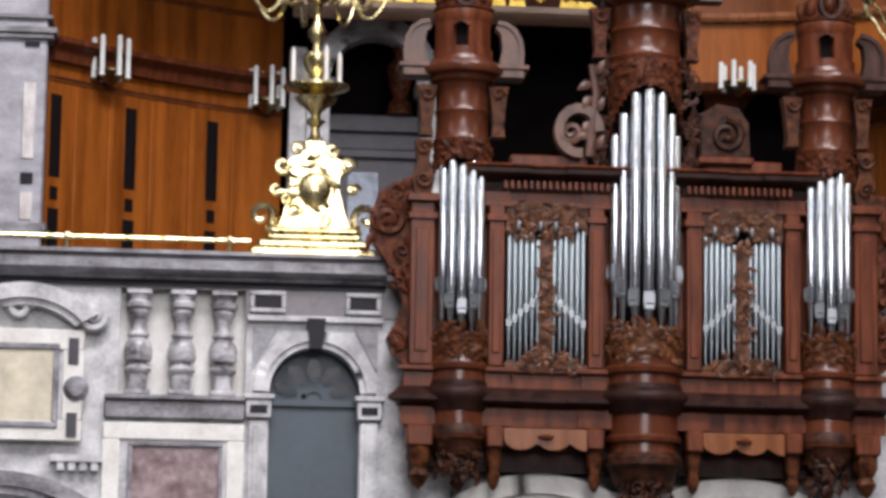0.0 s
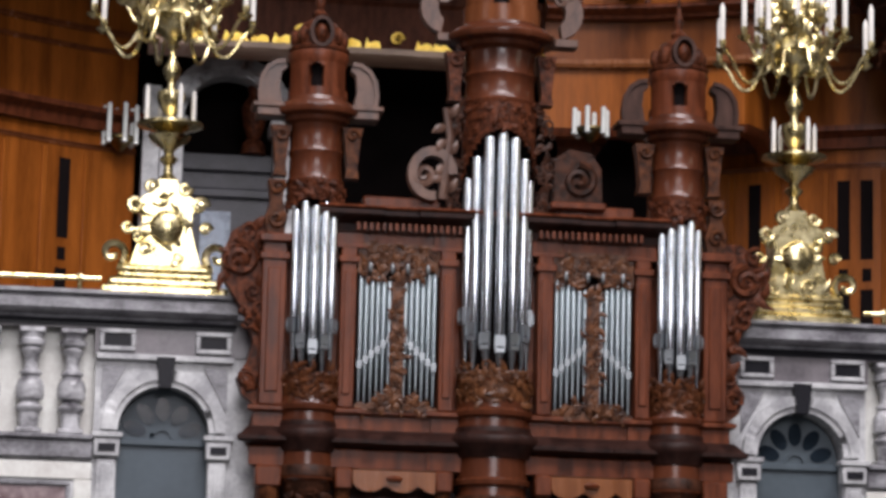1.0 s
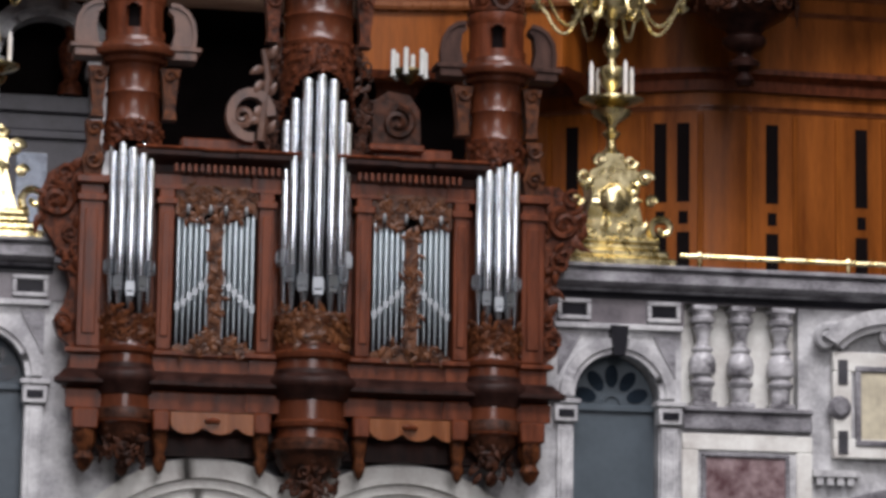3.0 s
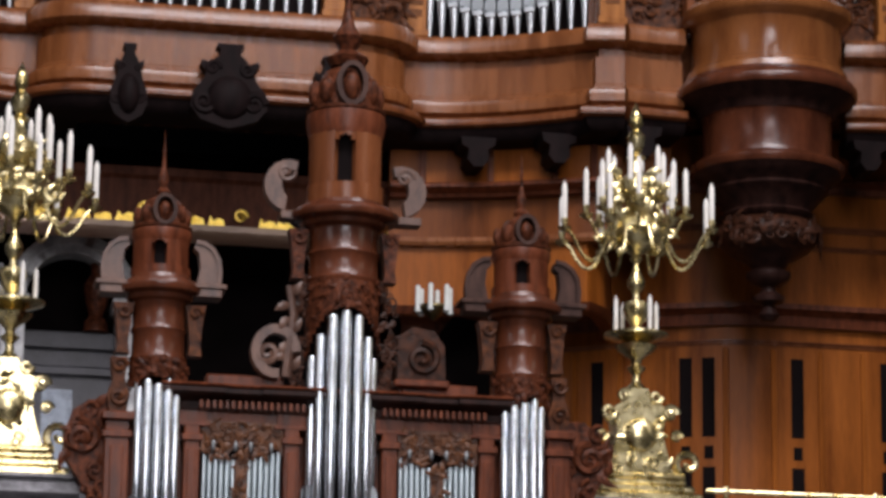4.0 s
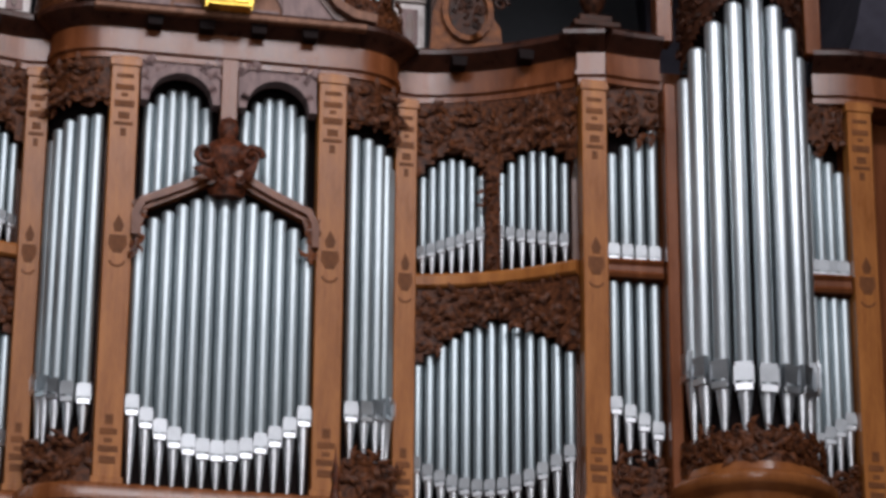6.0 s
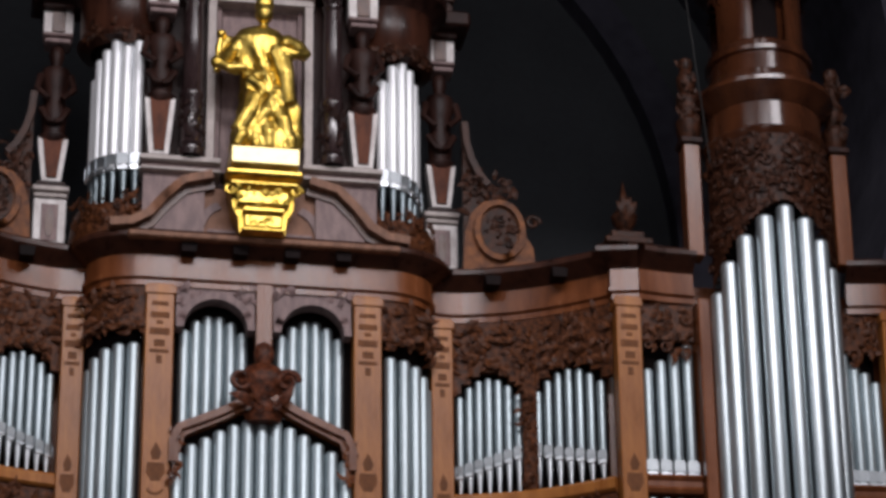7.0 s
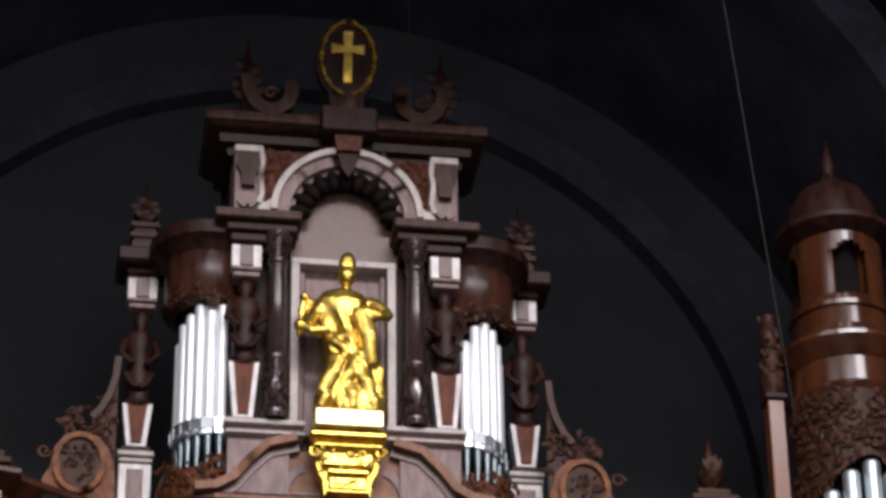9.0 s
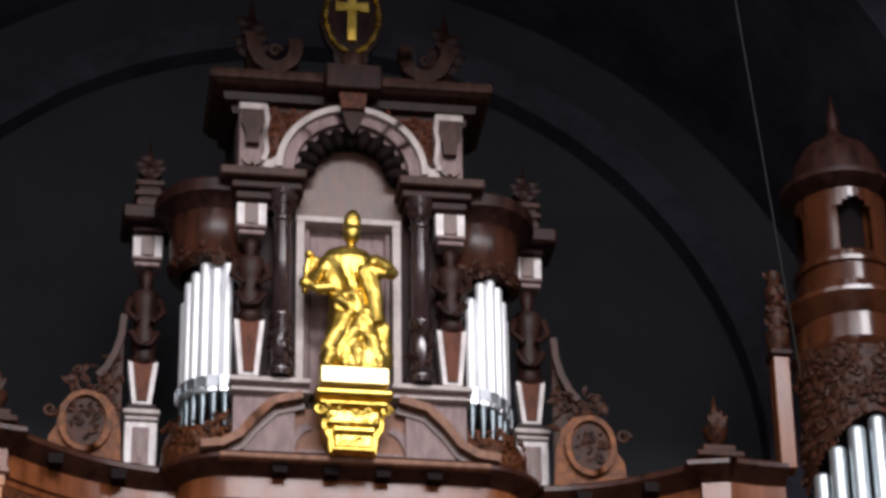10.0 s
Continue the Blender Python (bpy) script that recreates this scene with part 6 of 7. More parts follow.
        # entablature blocks over the herms, and over the outer one a stepped cap with an urn
        for z0, z1, a, b, y in ((30.56, 30.74, 0.98, 2.12, 12.5), (30.74, 30.92, 0.9, 2.2, 12.4), (30.92, 31.12, 0.84, 2.42, 12.25)):
            bm = bmesh.new()
            box(bm, *sorted((AX + s * a, AX + s * b)), y, 13.2, z0, z1, 0.03)
            part("entablature", bm, EAR_DARK if z1 > 31 else SHADED_DARK, o)
        bm = bmesh.new()
        box(bm, x - 0.3, x + 0.3, 13.9, 14.6, 30.58, 30.7, 0.02)
        box(bm, x - 0.5, x + 0.52, 13.65, 14.65, 30.7, 31.02, 0.05)
        cap = part("cap_block", bm, SHADED_DARK, o)
        for z0, z1, d in ((31.02, 31.3, 0.24), (31.38, 31.5, 0.28), (31.6, 31.72, 0.27)):
            bm = bmesh.new()
            box(bm, x - d, x + d, 13.95, 14.5, z0, z1, 0.02)
            part("step", bm, EAR_DARK, cap)
        bm = bmesh.new()
        box(bm, x - 0.2, x + 0.2, 14.0, 14.5, 31.3, 31.6)
        lathe(bm, [(0.1, 31.72), (0.2, 31.85), (0.22, 31.98), (0.1, 32.06), (0.14, 32.16), (0.05, 32.34), (0.0, 32.75)], x, 14.2, 10)
        for k in range(6):
            leaf(bm, (x + 0.05 * (k % 3 - 1), 14.05, 31.75 + 0.07 * k), 0.3, 0.16, radians(50 + 80 * (k % 2)), 0.4 if k % 2 else -0.4, 0.3)
        part("urn", bm, SHADED_DARK, cap)
        # round tower of bright pipes between the herms
        cx, cy = AX + s * 2.42, 13.62
        bx = AX + s * 2.14
        tips = (29.4, 29.42, 29.46, 29.32, 29.2, 28.9) if s < 0 else (28.95, 29.3, 29.42, 29.36, 29.16, 28.9)
        for k in range(6):
            # glare on these pipes is painted in with the near-white tin
            # the pipes stand on a quarter-round that falls back towards the outer herm
            a = radians(4 + 15.5 * k)
            pipe(o, bx + s * 0.76 * math.sin(a), 12.9 + 0.76 * (1 - math.cos(a)), 26.15, 26.86 + 0.06 * (1 - math.cos(a)) * (1 if s < 0 else -2), tips[k], 0.1, s * 14 * k, 1.03, TIN_LIT)
        # black drum in place of the unlit inside of the tower
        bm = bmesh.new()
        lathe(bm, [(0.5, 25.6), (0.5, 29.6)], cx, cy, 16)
        part("tower_shade_core", bm, SHADOW, o)
        bm = bmesh.new()
        lathe(bm, [(0.78, 25.4), (0.86, 25.6), (0.82, 25.9), (0.76, 26.15), (0.4, 26.2)], cx, cy, 24)
        carve_round(bm, cx, cy, 0.82, -165, -15, 25.55, 26.3, 90, 0.18, 720 + s)
        part("carving", bm, OAK_CARVED, o)
        bm = bmesh.new()
        lathe(bm, [(0.6, 29.45), (0.8, 29.52), (0.85, 29.6), (0.8, 29.68), (0.8, 30.42), (0.84, 30.5), (0.6, 30.52)], cx, cy, 28)
        part("head_drum", bm, SMOKED_DRUM, o)
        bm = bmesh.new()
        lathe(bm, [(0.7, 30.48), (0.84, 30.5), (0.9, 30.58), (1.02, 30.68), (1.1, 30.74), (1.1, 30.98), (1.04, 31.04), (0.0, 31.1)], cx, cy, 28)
        part("flange", bm, SHADED_DARK, o)
        bm = bmesh.new()
        carve_round(bm, cx, cy, 0.82, -150, -30, 29.35, 29.7, 60, 0.16, 730 + s)
        part("pipe_shade", bm, CARVED_DARK, o)
        # wing beyond the outer herm: a steep scroll, and a framed oval with a leafy crest
        wx = -4.72 if s < 0 else 4.25
        bm = bmesh.new()
        prism(bm, [(wx + s * a, z) for a, z in ((-0.66, 25.5), (-0.62, 26.2), (-0.5, 26.62), (-0.28, 26.86), (0.0, 26.94), (0.26, 26.86), (0.44, 26.6), (0.5, 26.2), (0.62, 26.0), (0.66, 25.5))], 13.3, 13.45)
        wing = part("scroll_wing", bm, WING_OAK, o)
        bm = bmesh.new()
        prism(bm, [(wx + 0.33 * math.cos(math.pi * j / 10), 26.28 + 0.46 * math.sin(math.pi * j / 10)) for j in range(20)], 13.27, 13.32)
        part("oval", bm, CARVED_DARK, wing, "dark carved oval field")
        bm = bmesh.new()
        carving(bm, wx - 0.25, wx + 0.25, 25.95, 26.62, 13.26, 741 + s, 1.2, 0.16)
        part("carving", bm, CARVED_DARK, wing)
        bm = bmesh.new()
        ribbon(bm, [(wx + 0.42 * math.cos(math.pi * j / 10), 26.28 + 0.55 * math.sin(math.pi * j / 10)) for j in range(21)], 0.1, 13.2, 13.4)
        part("oval_frame", bm, WING_OAK, wing)
        bm = bmesh.new()
        carving(bm, wx - 0.3, wx + 0.35, 26.85, 27.5, 13.3, 745 + s, 1.6, 0.2, lambda x, z: z < 27.55 - abs(x - wx) * 1.2)
        scroll(bm, wx + s * 0.62, 13.3, 26.5, 0.14, 1.3, s, 0.045)
        part("carving", bm, CARVED_DARK, wing)
        bm = bmesh.new()
        ribbon(bm, [(wx + s * a, z) for a, z in ((-0.6, 28.45), (-0.57, 28.05), (-0.48, 27.7), (-0.34, 27.4), (-0.18, 27.2))], 0.12, 13.25, 13.45)
        part("steep_scroll", bm, EAR_DARK, wing)
        bm = bmesh.new()
        prism(bm, [(wx + s * a, z) for a, z in ((-0.62, 25.6), (-0.62, 28.35), (-0.55, 27.8), (-0.42, 27.4), (-0.2, 27.15), (-0.3, 26.7), (-0.55, 26.3), (-0.56, 25.6))], 13.4, 13.52)
        carving(bm, *sorted((wx - s * 0.55, wx - s * 0.15)), 26.5, 27.8, 13.38, 747 + s, 1.4, 0.18, lambda x, z: z < 28.2 - 2.4 * (0.62 - abs(x - wx)))
        part("carving", bm, CARVED_DARK, wing)
    # niche: pale frame, inner bead and back, and the panel above it
    for name, d, w, y, z1, mat in (("niche_frame", 0.95, 0.15, 12.74, 30.3, PALE_PAINT), ("niche_bead", 0.78, 0.09, 12.95, 30.3, PALE_WOOD)):
        bm = bmesh.new()
        for k in (-1, 1):
            box(bm, *sorted((AX - 0.03 + k * d, AX - 0.03 + k * (d - w))), y, 13.2, 26.96, z1, 0.01)
        if d > 0.9:
            box(bm, AX - 0.03 - d, AX - 0.03 + d, y, 13.2, z1, z1 + w * 0.8, 0.01)
        part(name, bm, mat, o)
    bm = bmesh.new()
    box(bm, AX - 0.7, AX + 0.7, 13.06, 13.25, 26.96, 30.3)
    part("niche_back", bm, PALE_WOOD, o)
    CZ = 31.25
    # darker wood than the niche back, to paint the shade under the arch
    bm = bmesh.new()
    prism(bm, [(AX - 0.98, 30.42), (AX + 0.98, 30.42)] + [(AX + 0.98 * math.cos(math.pi * k / 16), CZ + 0.98 * math.sin(math.pi * k / 16)) for k in range(17)], 13.0, 13.14)
    part("niche_head", bm, EAR_WOOD, o)
    for name, r0, r1, y, mat in (("arch_soffit", 0.98, 1.06, 12.66, PALE_WOOD), ("arch", 1.06, 1.28, 12.52, PALE_WOOD), ("arch_rim", 1.28, 1.4, 12.42, PALE_PAINT)):
        bm = bmesh.new()
        ring_arc(bm, AX, CZ, r0, r1, y, 13.1, 0, 180, 32)
        part(name, bm, mat, o)
    for k in range(11):
        # scalloped shell under the arch, coloured black for the shade there
        a = math.pi * (k + 0.5) / 11
        bm = bmesh.new()
        bmesh.ops.create_uvsphere(bm, u_segments=10, v_segments=8, radius=1, matrix=Matrix.Translation((AX + 0.86 * math.cos(a), 12.72, CZ + 0.86 * math.sin(a))) @ Matrix.Rotation(math.pi / 2 - a, 4, "Y") @ Matrix.Diagonal((0.14, 0.16, 0.22, 1)))
        part("shell_lobe", bm, SHADED_BLACK, o)
    bm = bmesh.new()
    ring_arc(bm, AX, CZ, 0.78, 1.0, 12.8, 13.02, 0, 180, 32)
    part("shell", bm, SHADED_BLACK, o)
    for s in (-1, 1):
        bx = AX + s * 1.82
        bm = bmesh.new()
        box(bm, bx - 0.25, bx + 0.25, 12.62, 13.2, 31.14, 32.62, 0.02)
        block = part("corner_block", bm, PALE_WOOD, o)
        bm = bmesh.new()
        box(bm, bx - 0.26, bx + 0.26, 12.54, 12.7, 32.5, 32.66, 0.02)
        part("moulding", bm, PALE_PAINT, block)
        bm = bmesh.new()
        box(bm, bx - 0.27, bx + 0.27, 12.54, 12.7, 31.14, 31.24, 0.02)
        part("moulding", bm, PALE_PAINT, block)
        bm = bmesh.new()
        prism(bm, [(bx - 0.2, 32.48), (bx + 0.2, 32.48), (bx + 0.22, 32.2), (bx + 0.14, 32.0), (bx + 0.12, 31.75), (bx - 0.12, 31.75), (bx - 0.14, 32.0), (bx - 0.22, 32.2)], 12.48, 12.64)
        part("console", bm, EAR_DARK, block, "dark carved console")
        bm = bmesh.new()
        ring_arc(bm, bx, 31.5, 0.13, 0.2, 12.54, 12.64, 190, 350, 10)
        part("scroll", bm, EAR_WOOD, block)
        bm = bmesh.new()
        ribbon(bm, [(AX + s * a, z) for a, z in ((1.6, 32.6), (1.56, 32.3), (1.6, 32.0), (1.56, 31.6), (1.62, 31.4))], 0.09, 12.5, 13.1)
        prism(bm, [(AX + s * a, z) for a, z in ((1.3, 31.14), (1.62, 31.14), (1.62, 31.52), (1.5, 31.44), (1.36, 31.56))], 12.56, 13.1)
        part("spandrel_bracket", bm, PALE_PAINT, o)
        bm = bmesh.new()
        prism(bm, [(AX + s * a, z) for a, z in ((0.2, 32.64), (1.58, 32.64), (1.58, 31.5), (1.36, 31.6), (1.1, 32.15), (0.7, 32.5))], 12.76, 13.1)
        carving(bm, *sorted((AX + s * 0.5, AX + s * 1.55)), 31.7, 32.6, 12.74, 750 + s, 2.0, 0.16, lambda x, z: (x - AX) ** 2 + (z - CZ) ** 2 > 2.0)
        part("carving", bm, WALNUT_CARVED, o)
    bm = bmesh.new()
    prism(bm, [(AX - 0.26, 32.85), (AX + 0.26, 32.85), (AX + 0.22, 32.5), (AX - 0.22, 32.5)], 12.28, 13.1)
    key = part("keystone", bm, WALNUT_CARVED, o)
    bm = bmesh.new()
    prism(bm, [(AX - 0.2, 32.5), (AX + 0.2, 32.5), (AX + 0.12, 32.16), (AX, 31.98), (AX - 0.12, 32.16)], 12.36, 13.1)
    part("drop", bm, SHADED_DARK, key)
    # shaded underside and lit edge are told apart by two wood colours
    top = [(AX - 2.1, 14.5), (AX - 2.1, 13.0), (AX + 2.1, 13.0), (AX + 2.1, 14.5)]
    for name, prof, mat in (("top_cornice", [(-0.5, 32.64), (0.08, 32.64), (0.1, 32.78), (0.24, 32.84), (0.26, 33.0), (0.42, 33.06), (0.46, 33.12), (-0.5, 33.12)], SHADED_DARK),
                            ("cornice_cap", [(-0.5, 33.124), (0.48, 33.124), (0.53, 33.16), (0.53, 33.3), (0.5, 33.36), (-0.5, 33.36)], EAR_DARK)):
        bm = bmesh.new()
        sweep(bm, top, prof)
        part(name, bm, mat, o)
    bm = bmesh.new()
    box(bm, AX - 0.52, AX + 0.52, 12.15, 12.6, 32.86, 33.4, 0.03)
    brk = part("cornice_break", bm, SHADED_DARK, o)
    bm = bmesh.new()
    lathe(bm, [(0.0, 33.16), (0.14, 33.2), (0.24, 33.4), (0.22, 33.62), (0.1, 33.74), (0.0, 33.78)], AX, 12.3, 12, squash=0.6)
    part("mask", bm, EAR_DARK, brk)
    # crest with the oval medallion
    bm = bmesh.new()
    prism(bm, [(AX + 0.6 * math.cos(2 * math.pi * k / 32), 34.75 + 0.88 * math.sin(2 * math.pi * k / 32)) for k in range(32)], 12.75, 12.95)
    prism(bm, [(AX - 0.55, 33.36), (AX + 0.55, 33.36), (AX + 0.3, 33.8), (AX + 0.35, 34.1), (AX - 0.35, 34.1), (AX - 0.3, 33.8)], 12.78, 12.93)
    tilt = pose(0, 12.85, 33.36, 7) @ pose(0, -12.85, -33.36)
    part("medallion_board", bm, SHADED_DARK, o).matrix_basis = tilt
    for s in (-1, 1):
        bm = bmesh.new()
        ribbon(bm, [(AX + s * a, z) for a, z in ((1.86, 34.35), (1.82, 34.0), (1.7, 33.75), (1.5, 33.6), (1.28, 33.62), (1.1, 33.76), (1.02, 34.0), (1.04, 34.25))], 0.26, 12.72, 12.95)
        scroll(bm, AX + s * 1.42, 12.7, 33.92, 0.14, 1.2, -s, 0.05)
        part("crest", bm, EAR_DARK, o)
        bm = bmesh.new()
        lathe(bm, [(0.16, 33.36), (0.2, 33.6), (0.12, 33.8), (0.18, 34.3), (0.2, 34.5), (0.1, 34.8), (0.04, 35.1), (0.0, 35.4)], AX + s * 1.84, 13.1, 10)
        finial = part("flame_finial", bm, SHADED_DARK, o)
        bm = bmesh.new()
        for k in range(8):
            leaf(bm, (AX + s * 1.84 + 0.06 * (k % 3 - 1), 12.95, 33.75 + 0.11 * k), 0.4, 0.24, radians(62 + 56 * (k % 2)), 0.5 if k % 2 else -0.5, 0.3)
        part("carving", bm, SHADED_DARK, finial)
    # open wreath: two rows of gilded buds and leaves
    bm = bmesh.new()
    for i in range(44):
        a = 2 * math.pi * (i + 0.5) / 44
        if abs(math.cos(a)) < 0.13:
            continue
        x, z = AX + 0.5 * math.cos(a), 34.75 + 0.76 * math.sin(a)
        bmesh.ops.create_icosphere(bm, subdivisions=1, radius=0.05 + 0.02 * (i % 3 == 0), matrix=Matrix.Translation((x, 12.7, z)))
    m = part("wreath", bm, GOLD, o, "gilded open oval wreath")
    tagged(m, "gilded open oval wreath", "", "", "stuff")
    m.matrix_basis = tilt
    bm = bmesh.new()
    prism(bm, [(AX + a, z) for a, z in ((-0.08, 34.22), (0.08, 34.22), (0.08, 34.85), (0.31, 34.82), (0.31, 35.03), (0.08, 35.0), (0.09, 35.3), (-0.09, 35.3), (-0.08, 35.0), (-0.31, 35.03), (-0.31, 34.82), (-0.08, 34.85))], 12.66, 12.75)
    part("cross", bm, GOLD, m, "gilded cross")


crowning(great)


def gilded_console():
    c = thing("console", "gilded stepped console bracket under the figure", "console")
    bm = bmesh.new()
    box(bm, AX - 0.6, AX + 0.6, 11.95, 12.85, 26.62, 26.95, 0.02)
    part("slab", bm, LIT_GOLD, c, "gilded slab, its white glare put into the colour")
    bm = bmesh.new()
    prism(bm, [(AX + a, z) for a, z in ((-0.66, 26.62), (0.66, 26.62), (0.6, 26.42), (0.56, 26.2), (0.52, 25.9), (0.42, 25.72), (0.4, 25.44), (-0.4, 25.44), (-0.42, 25.72), (-0.52, 25.9), (-0.56, 26.2), (-0.6, 26.42))], 12.3, 12.84)
    body = part("bracket", bm, GOLD_AGED, c)
    for z0, z1, w, y, bev in ((26.44, 26.56, 0.68, 12.02, 0.04), (26.28, 26.36, 0.6, 12.1, 0.03), (25.92, 26.22, 0.46, 12.16, 0.05), (25.78, 25.86, 0.36, 12.12, 0.02), (25.5, 25.74, 0.33, 12.18, 0.03), (25.42, 25.48, 0.38, 12.14, 0.02)):
        bm = bmesh.new()
        box(bm, AX - w, AX + w, y, 12.4, z0, z1, bev)
        part("step", bm, GOLD, body)
    for s in (-1, 1):
        for vx, vz, q in ((0.58, 26.22, 0.11),):
            bm = bmesh.new()
            scroll(bm, AX + s * vx, 12.2, vz, q, 1.3, s, q * 0.36)
            part("volute", bm, GOLD_AGED, body)
    bm = bmesh.new()
    carving(bm, AX - 0.42, AX + 0.42, 25.95, 26.2, 12.15, 790, 0.9, 0.13)
    carving(bm, AX - 0.25, AX + 0.25, 25.54, 25.7, 12.17, 791, 0.9, 0.1)
    part("carving", bm, GOLD_AGED, body)


def gilded_figure():
    """A draped standing figure with a tall cap, fused into one plain gilded mass, a board held at its side."""
    bm = bmesh.new()
    z0, cy = 26.95, 12.35
    lathe(bm, [(0.0, z0), (0.46, z0), (0.48, z0 + 0.12), (0.47, z0 + 0.4), (0.44, z0 + 0.75), (0.41, z0 + 1.1), (0.39, z0 + 1.45), (0.36, z0 + 1.7), (0.4, z0 + 2.05), (0.42, z0 + 2.3), (0.32, z0 + 2.5), (0.14, z0 + 2.6), (0.0, z0 + 2.66)], AX, cy, 24, squash=0.7)
    bmesh.ops.subdivide_edges(bm, edges=bm.edges, cuts=1, use_grid_fill=True)
    for v in bm.verts:
        a = math.atan2(v.co.y - cy, v.co.x - AX)
        low = max(0.0, min(1.0, (z0 + 2.3 - v.co.z) / 0.8))
        fold = 0.07 * math.sin(6 * a + 2.6 * v.co.z) + 0.05 * noise.noise(v.co * 4.0)
        v.co.x += math.cos(a) * fold * low + 0.08 * math.sin(2.0 * (v.co.z - z0))
        v.co.y += math.sin(a) * fold * low

    def rod(r, *pts, taper=0.75):
        tube(bm, [(AX + x, cy + y, z0 + z) for x, y, z in pts], r, 8, r * taper)

    def blob(x, y, z, a, b, c, turn=0):
        bmesh.ops.create_icosphere(bm, subdivisions=2, radius=1, matrix=Matrix.Translation((AX + x, cy + y, z0 + z)) @ Matrix.Rotation(radians(turn), 4, "Y") @ Matrix.Diagonal((a, b, c, 1)))

    # neck, head and the tall cap
    rod(0.09, (-0.02, 0, 2.5), (-0.02, -0.04, 2.72))
    blob(-0.03, -0.08, 2.84, 0.16, 0.18, 0.2)
    blob(-0.02, -0.06, 3.06, 0.165, 0.14, 0.32, 4)
    # the arm that holds the board, and the board
    rod(0.13, (-0.3, 0, 2.36), (-0.52, -0.12, 2.0), (-0.66, -0.3, 1.62))
    rod(0.1, (-0.7, -0.34, 1.66), (-0.56, -0.42, 1.5), (-0.3, -0.4, 1.56))
    blob(-0.74, -0.36, 1.64, 0.1, 0.1, 0.12)
    blob(-0.48, 0.0, 2.0, 0.27, 0.08, 0.42, -14)
    rod(0.055, (-0.72, -0.06, 1.6), (-0.7, -0.06, 2.0), (-0.66, -0.06, 2.36))
    blob(-0.66, -0.08, 2.38, 0.08, 0.08, 0.08)
    # the other arm, bent to the breast
    rod(0.13, (0.3, 0, 2.38), (0.48, -0.12, 2.2), (0.58, -0.2, 1.98), taper=0.9)
    rod(0.1, (0.58, -0.2, 1.98), (0.42, -0.34, 1.92), (0.2, -0.36, 2.0))
    blob(0.16, -0.34, 2.02, 0.1, 0.08, 0.09)
    # chest, girdle and the heavy folds of cloak and skirt
    blob(0.0, -0.16, 2.1, 0.22, 0.12, 0.26)
    blob(0.02, -0.17, 1.72, 0.2, 0.12, 0.16)
    rod(0.06, (-0.28, -0.16, 1.56), (0.0, -0.28, 1.5), (0.26, -0.16, 1.56), taper=1.0)
    rod(0.2, (0.18, -0.24, 1.95), (0.27, -0.34, 1.5), (0.34, -0.28, 0.95), taper=0.5)
    for x0, za, x1, zb, r in ((-0.24, 1.45, 0.0, 1.12, 0.1), (0.0, 1.3, 0.28, 0.98, 0.1), (-0.16, 1.1, -0.4, 0.36, 0.16), (0.06, 1.0, -0.12, 0.5, 0.13), (0.16, 0.9, 0.3, 0.3, 0.15), (-0.02, 0.6, 0.06, 0.06, 0.14), (-0.32, 0.45, -0.42, 0.06, 0.12), (0.3, 0.4, 0.38, 0.04, 0.12)):
        rod(r, (x0, -0.2, za), ((x0 + x1) / 2 + 0.03, -0.29, (za + zb) / 2), (x1, -0.26, zb), taper=0.75)
    for v in bm.verts:
        v.co.x = AX + (v.co.x - AX) * (1.2 if v.co.z < z0 + 2.6 else 1.05)
    statue = tagged(link("statue", bm, GOLD), "gilded draped standing statue on the console", "statue")
    fuse = statue.modifiers.new("fuse", "REMESH")
    fuse.mode, fuse.voxel_size, fuse.use_smooth_shade = "VOXEL", 0.028, True


gilded_console()
gilded_figure()


# ---- the wall of the organ gallery, behind and below the great organ ----
def panelled_wall(name, plan, slots, o_label):
    g = thing(name, o_label, "panelling", "gallery panelling", "structure")
    bm = bmesh.new()
    sweep(bm, plan, [(-0.3, 6.6), (0.0, 6.6), (0.0, 15.9), (-0.3, 15.9)])
    part("panel_wall", bm, PANEL, g)
    for z, d, h in ((12.85, 0.34, 0.36), (15.12, 0.26, 0.24), (14.3, 0.1, 0.1), (13.95, 0.07, 0.08), (9.0, 0.08, 0.12), (12.25, 0.06, 0.08)):
        bm = bmesh.new()
        sweep(bm, plan, [(-0.02, z - h), (d * 0.4, z - h), (d * 0.5, z - h * 0.5), (d, z - h * 0.25), (d, z), (-0.02, z)])
        part("moulding", bm, WALNUT if d > 0.2 else OAK_DARK, g)

    def at(q):
        for (xa, ya), (xb, yb) in zip(plan, plan[1:]):
            if xa <= q <= xb:
                f = (q - xa) / (xb - xa)
                return ya + (yb - ya) * f, math.degrees(math.atan2(yb - ya, xb - xa))
        return plan[0][1], 0

    for x in slots:
        y, ang = at(x)
        for z0, z1, w in ((10.58, 11.95, 0.11), (10.2, 10.42, 0.08), (8.9, 10.06, 0.11)):
            # flat dark box, painted as the shade inside a slot
            bm = bmesh.new()
            box(bm, -w, w, -0.012, 0.05, z0, z1)
            p = part("slot", bm, SHADOW, g, "ventilation slot, its shade a near-black sheet")
            p.matrix_basis = pose(x, y, 0, 0, 0, ang)
        for dx in (-0.42, 0.42) if abs(x - 8.47) > 0.3 else ((-0.3,) if x < 8.47 else (0.3,)):
            bm = bmesh.new()
            box(bm, dx - 0.05, dx + 0.05, -0.05, 0.02, 6.6, 12.1, 0.012)
            p = part("stile", bm, PANEL, g)
            p.matrix_basis = pose(x, y, 0, 0, 0, ang)
    return g


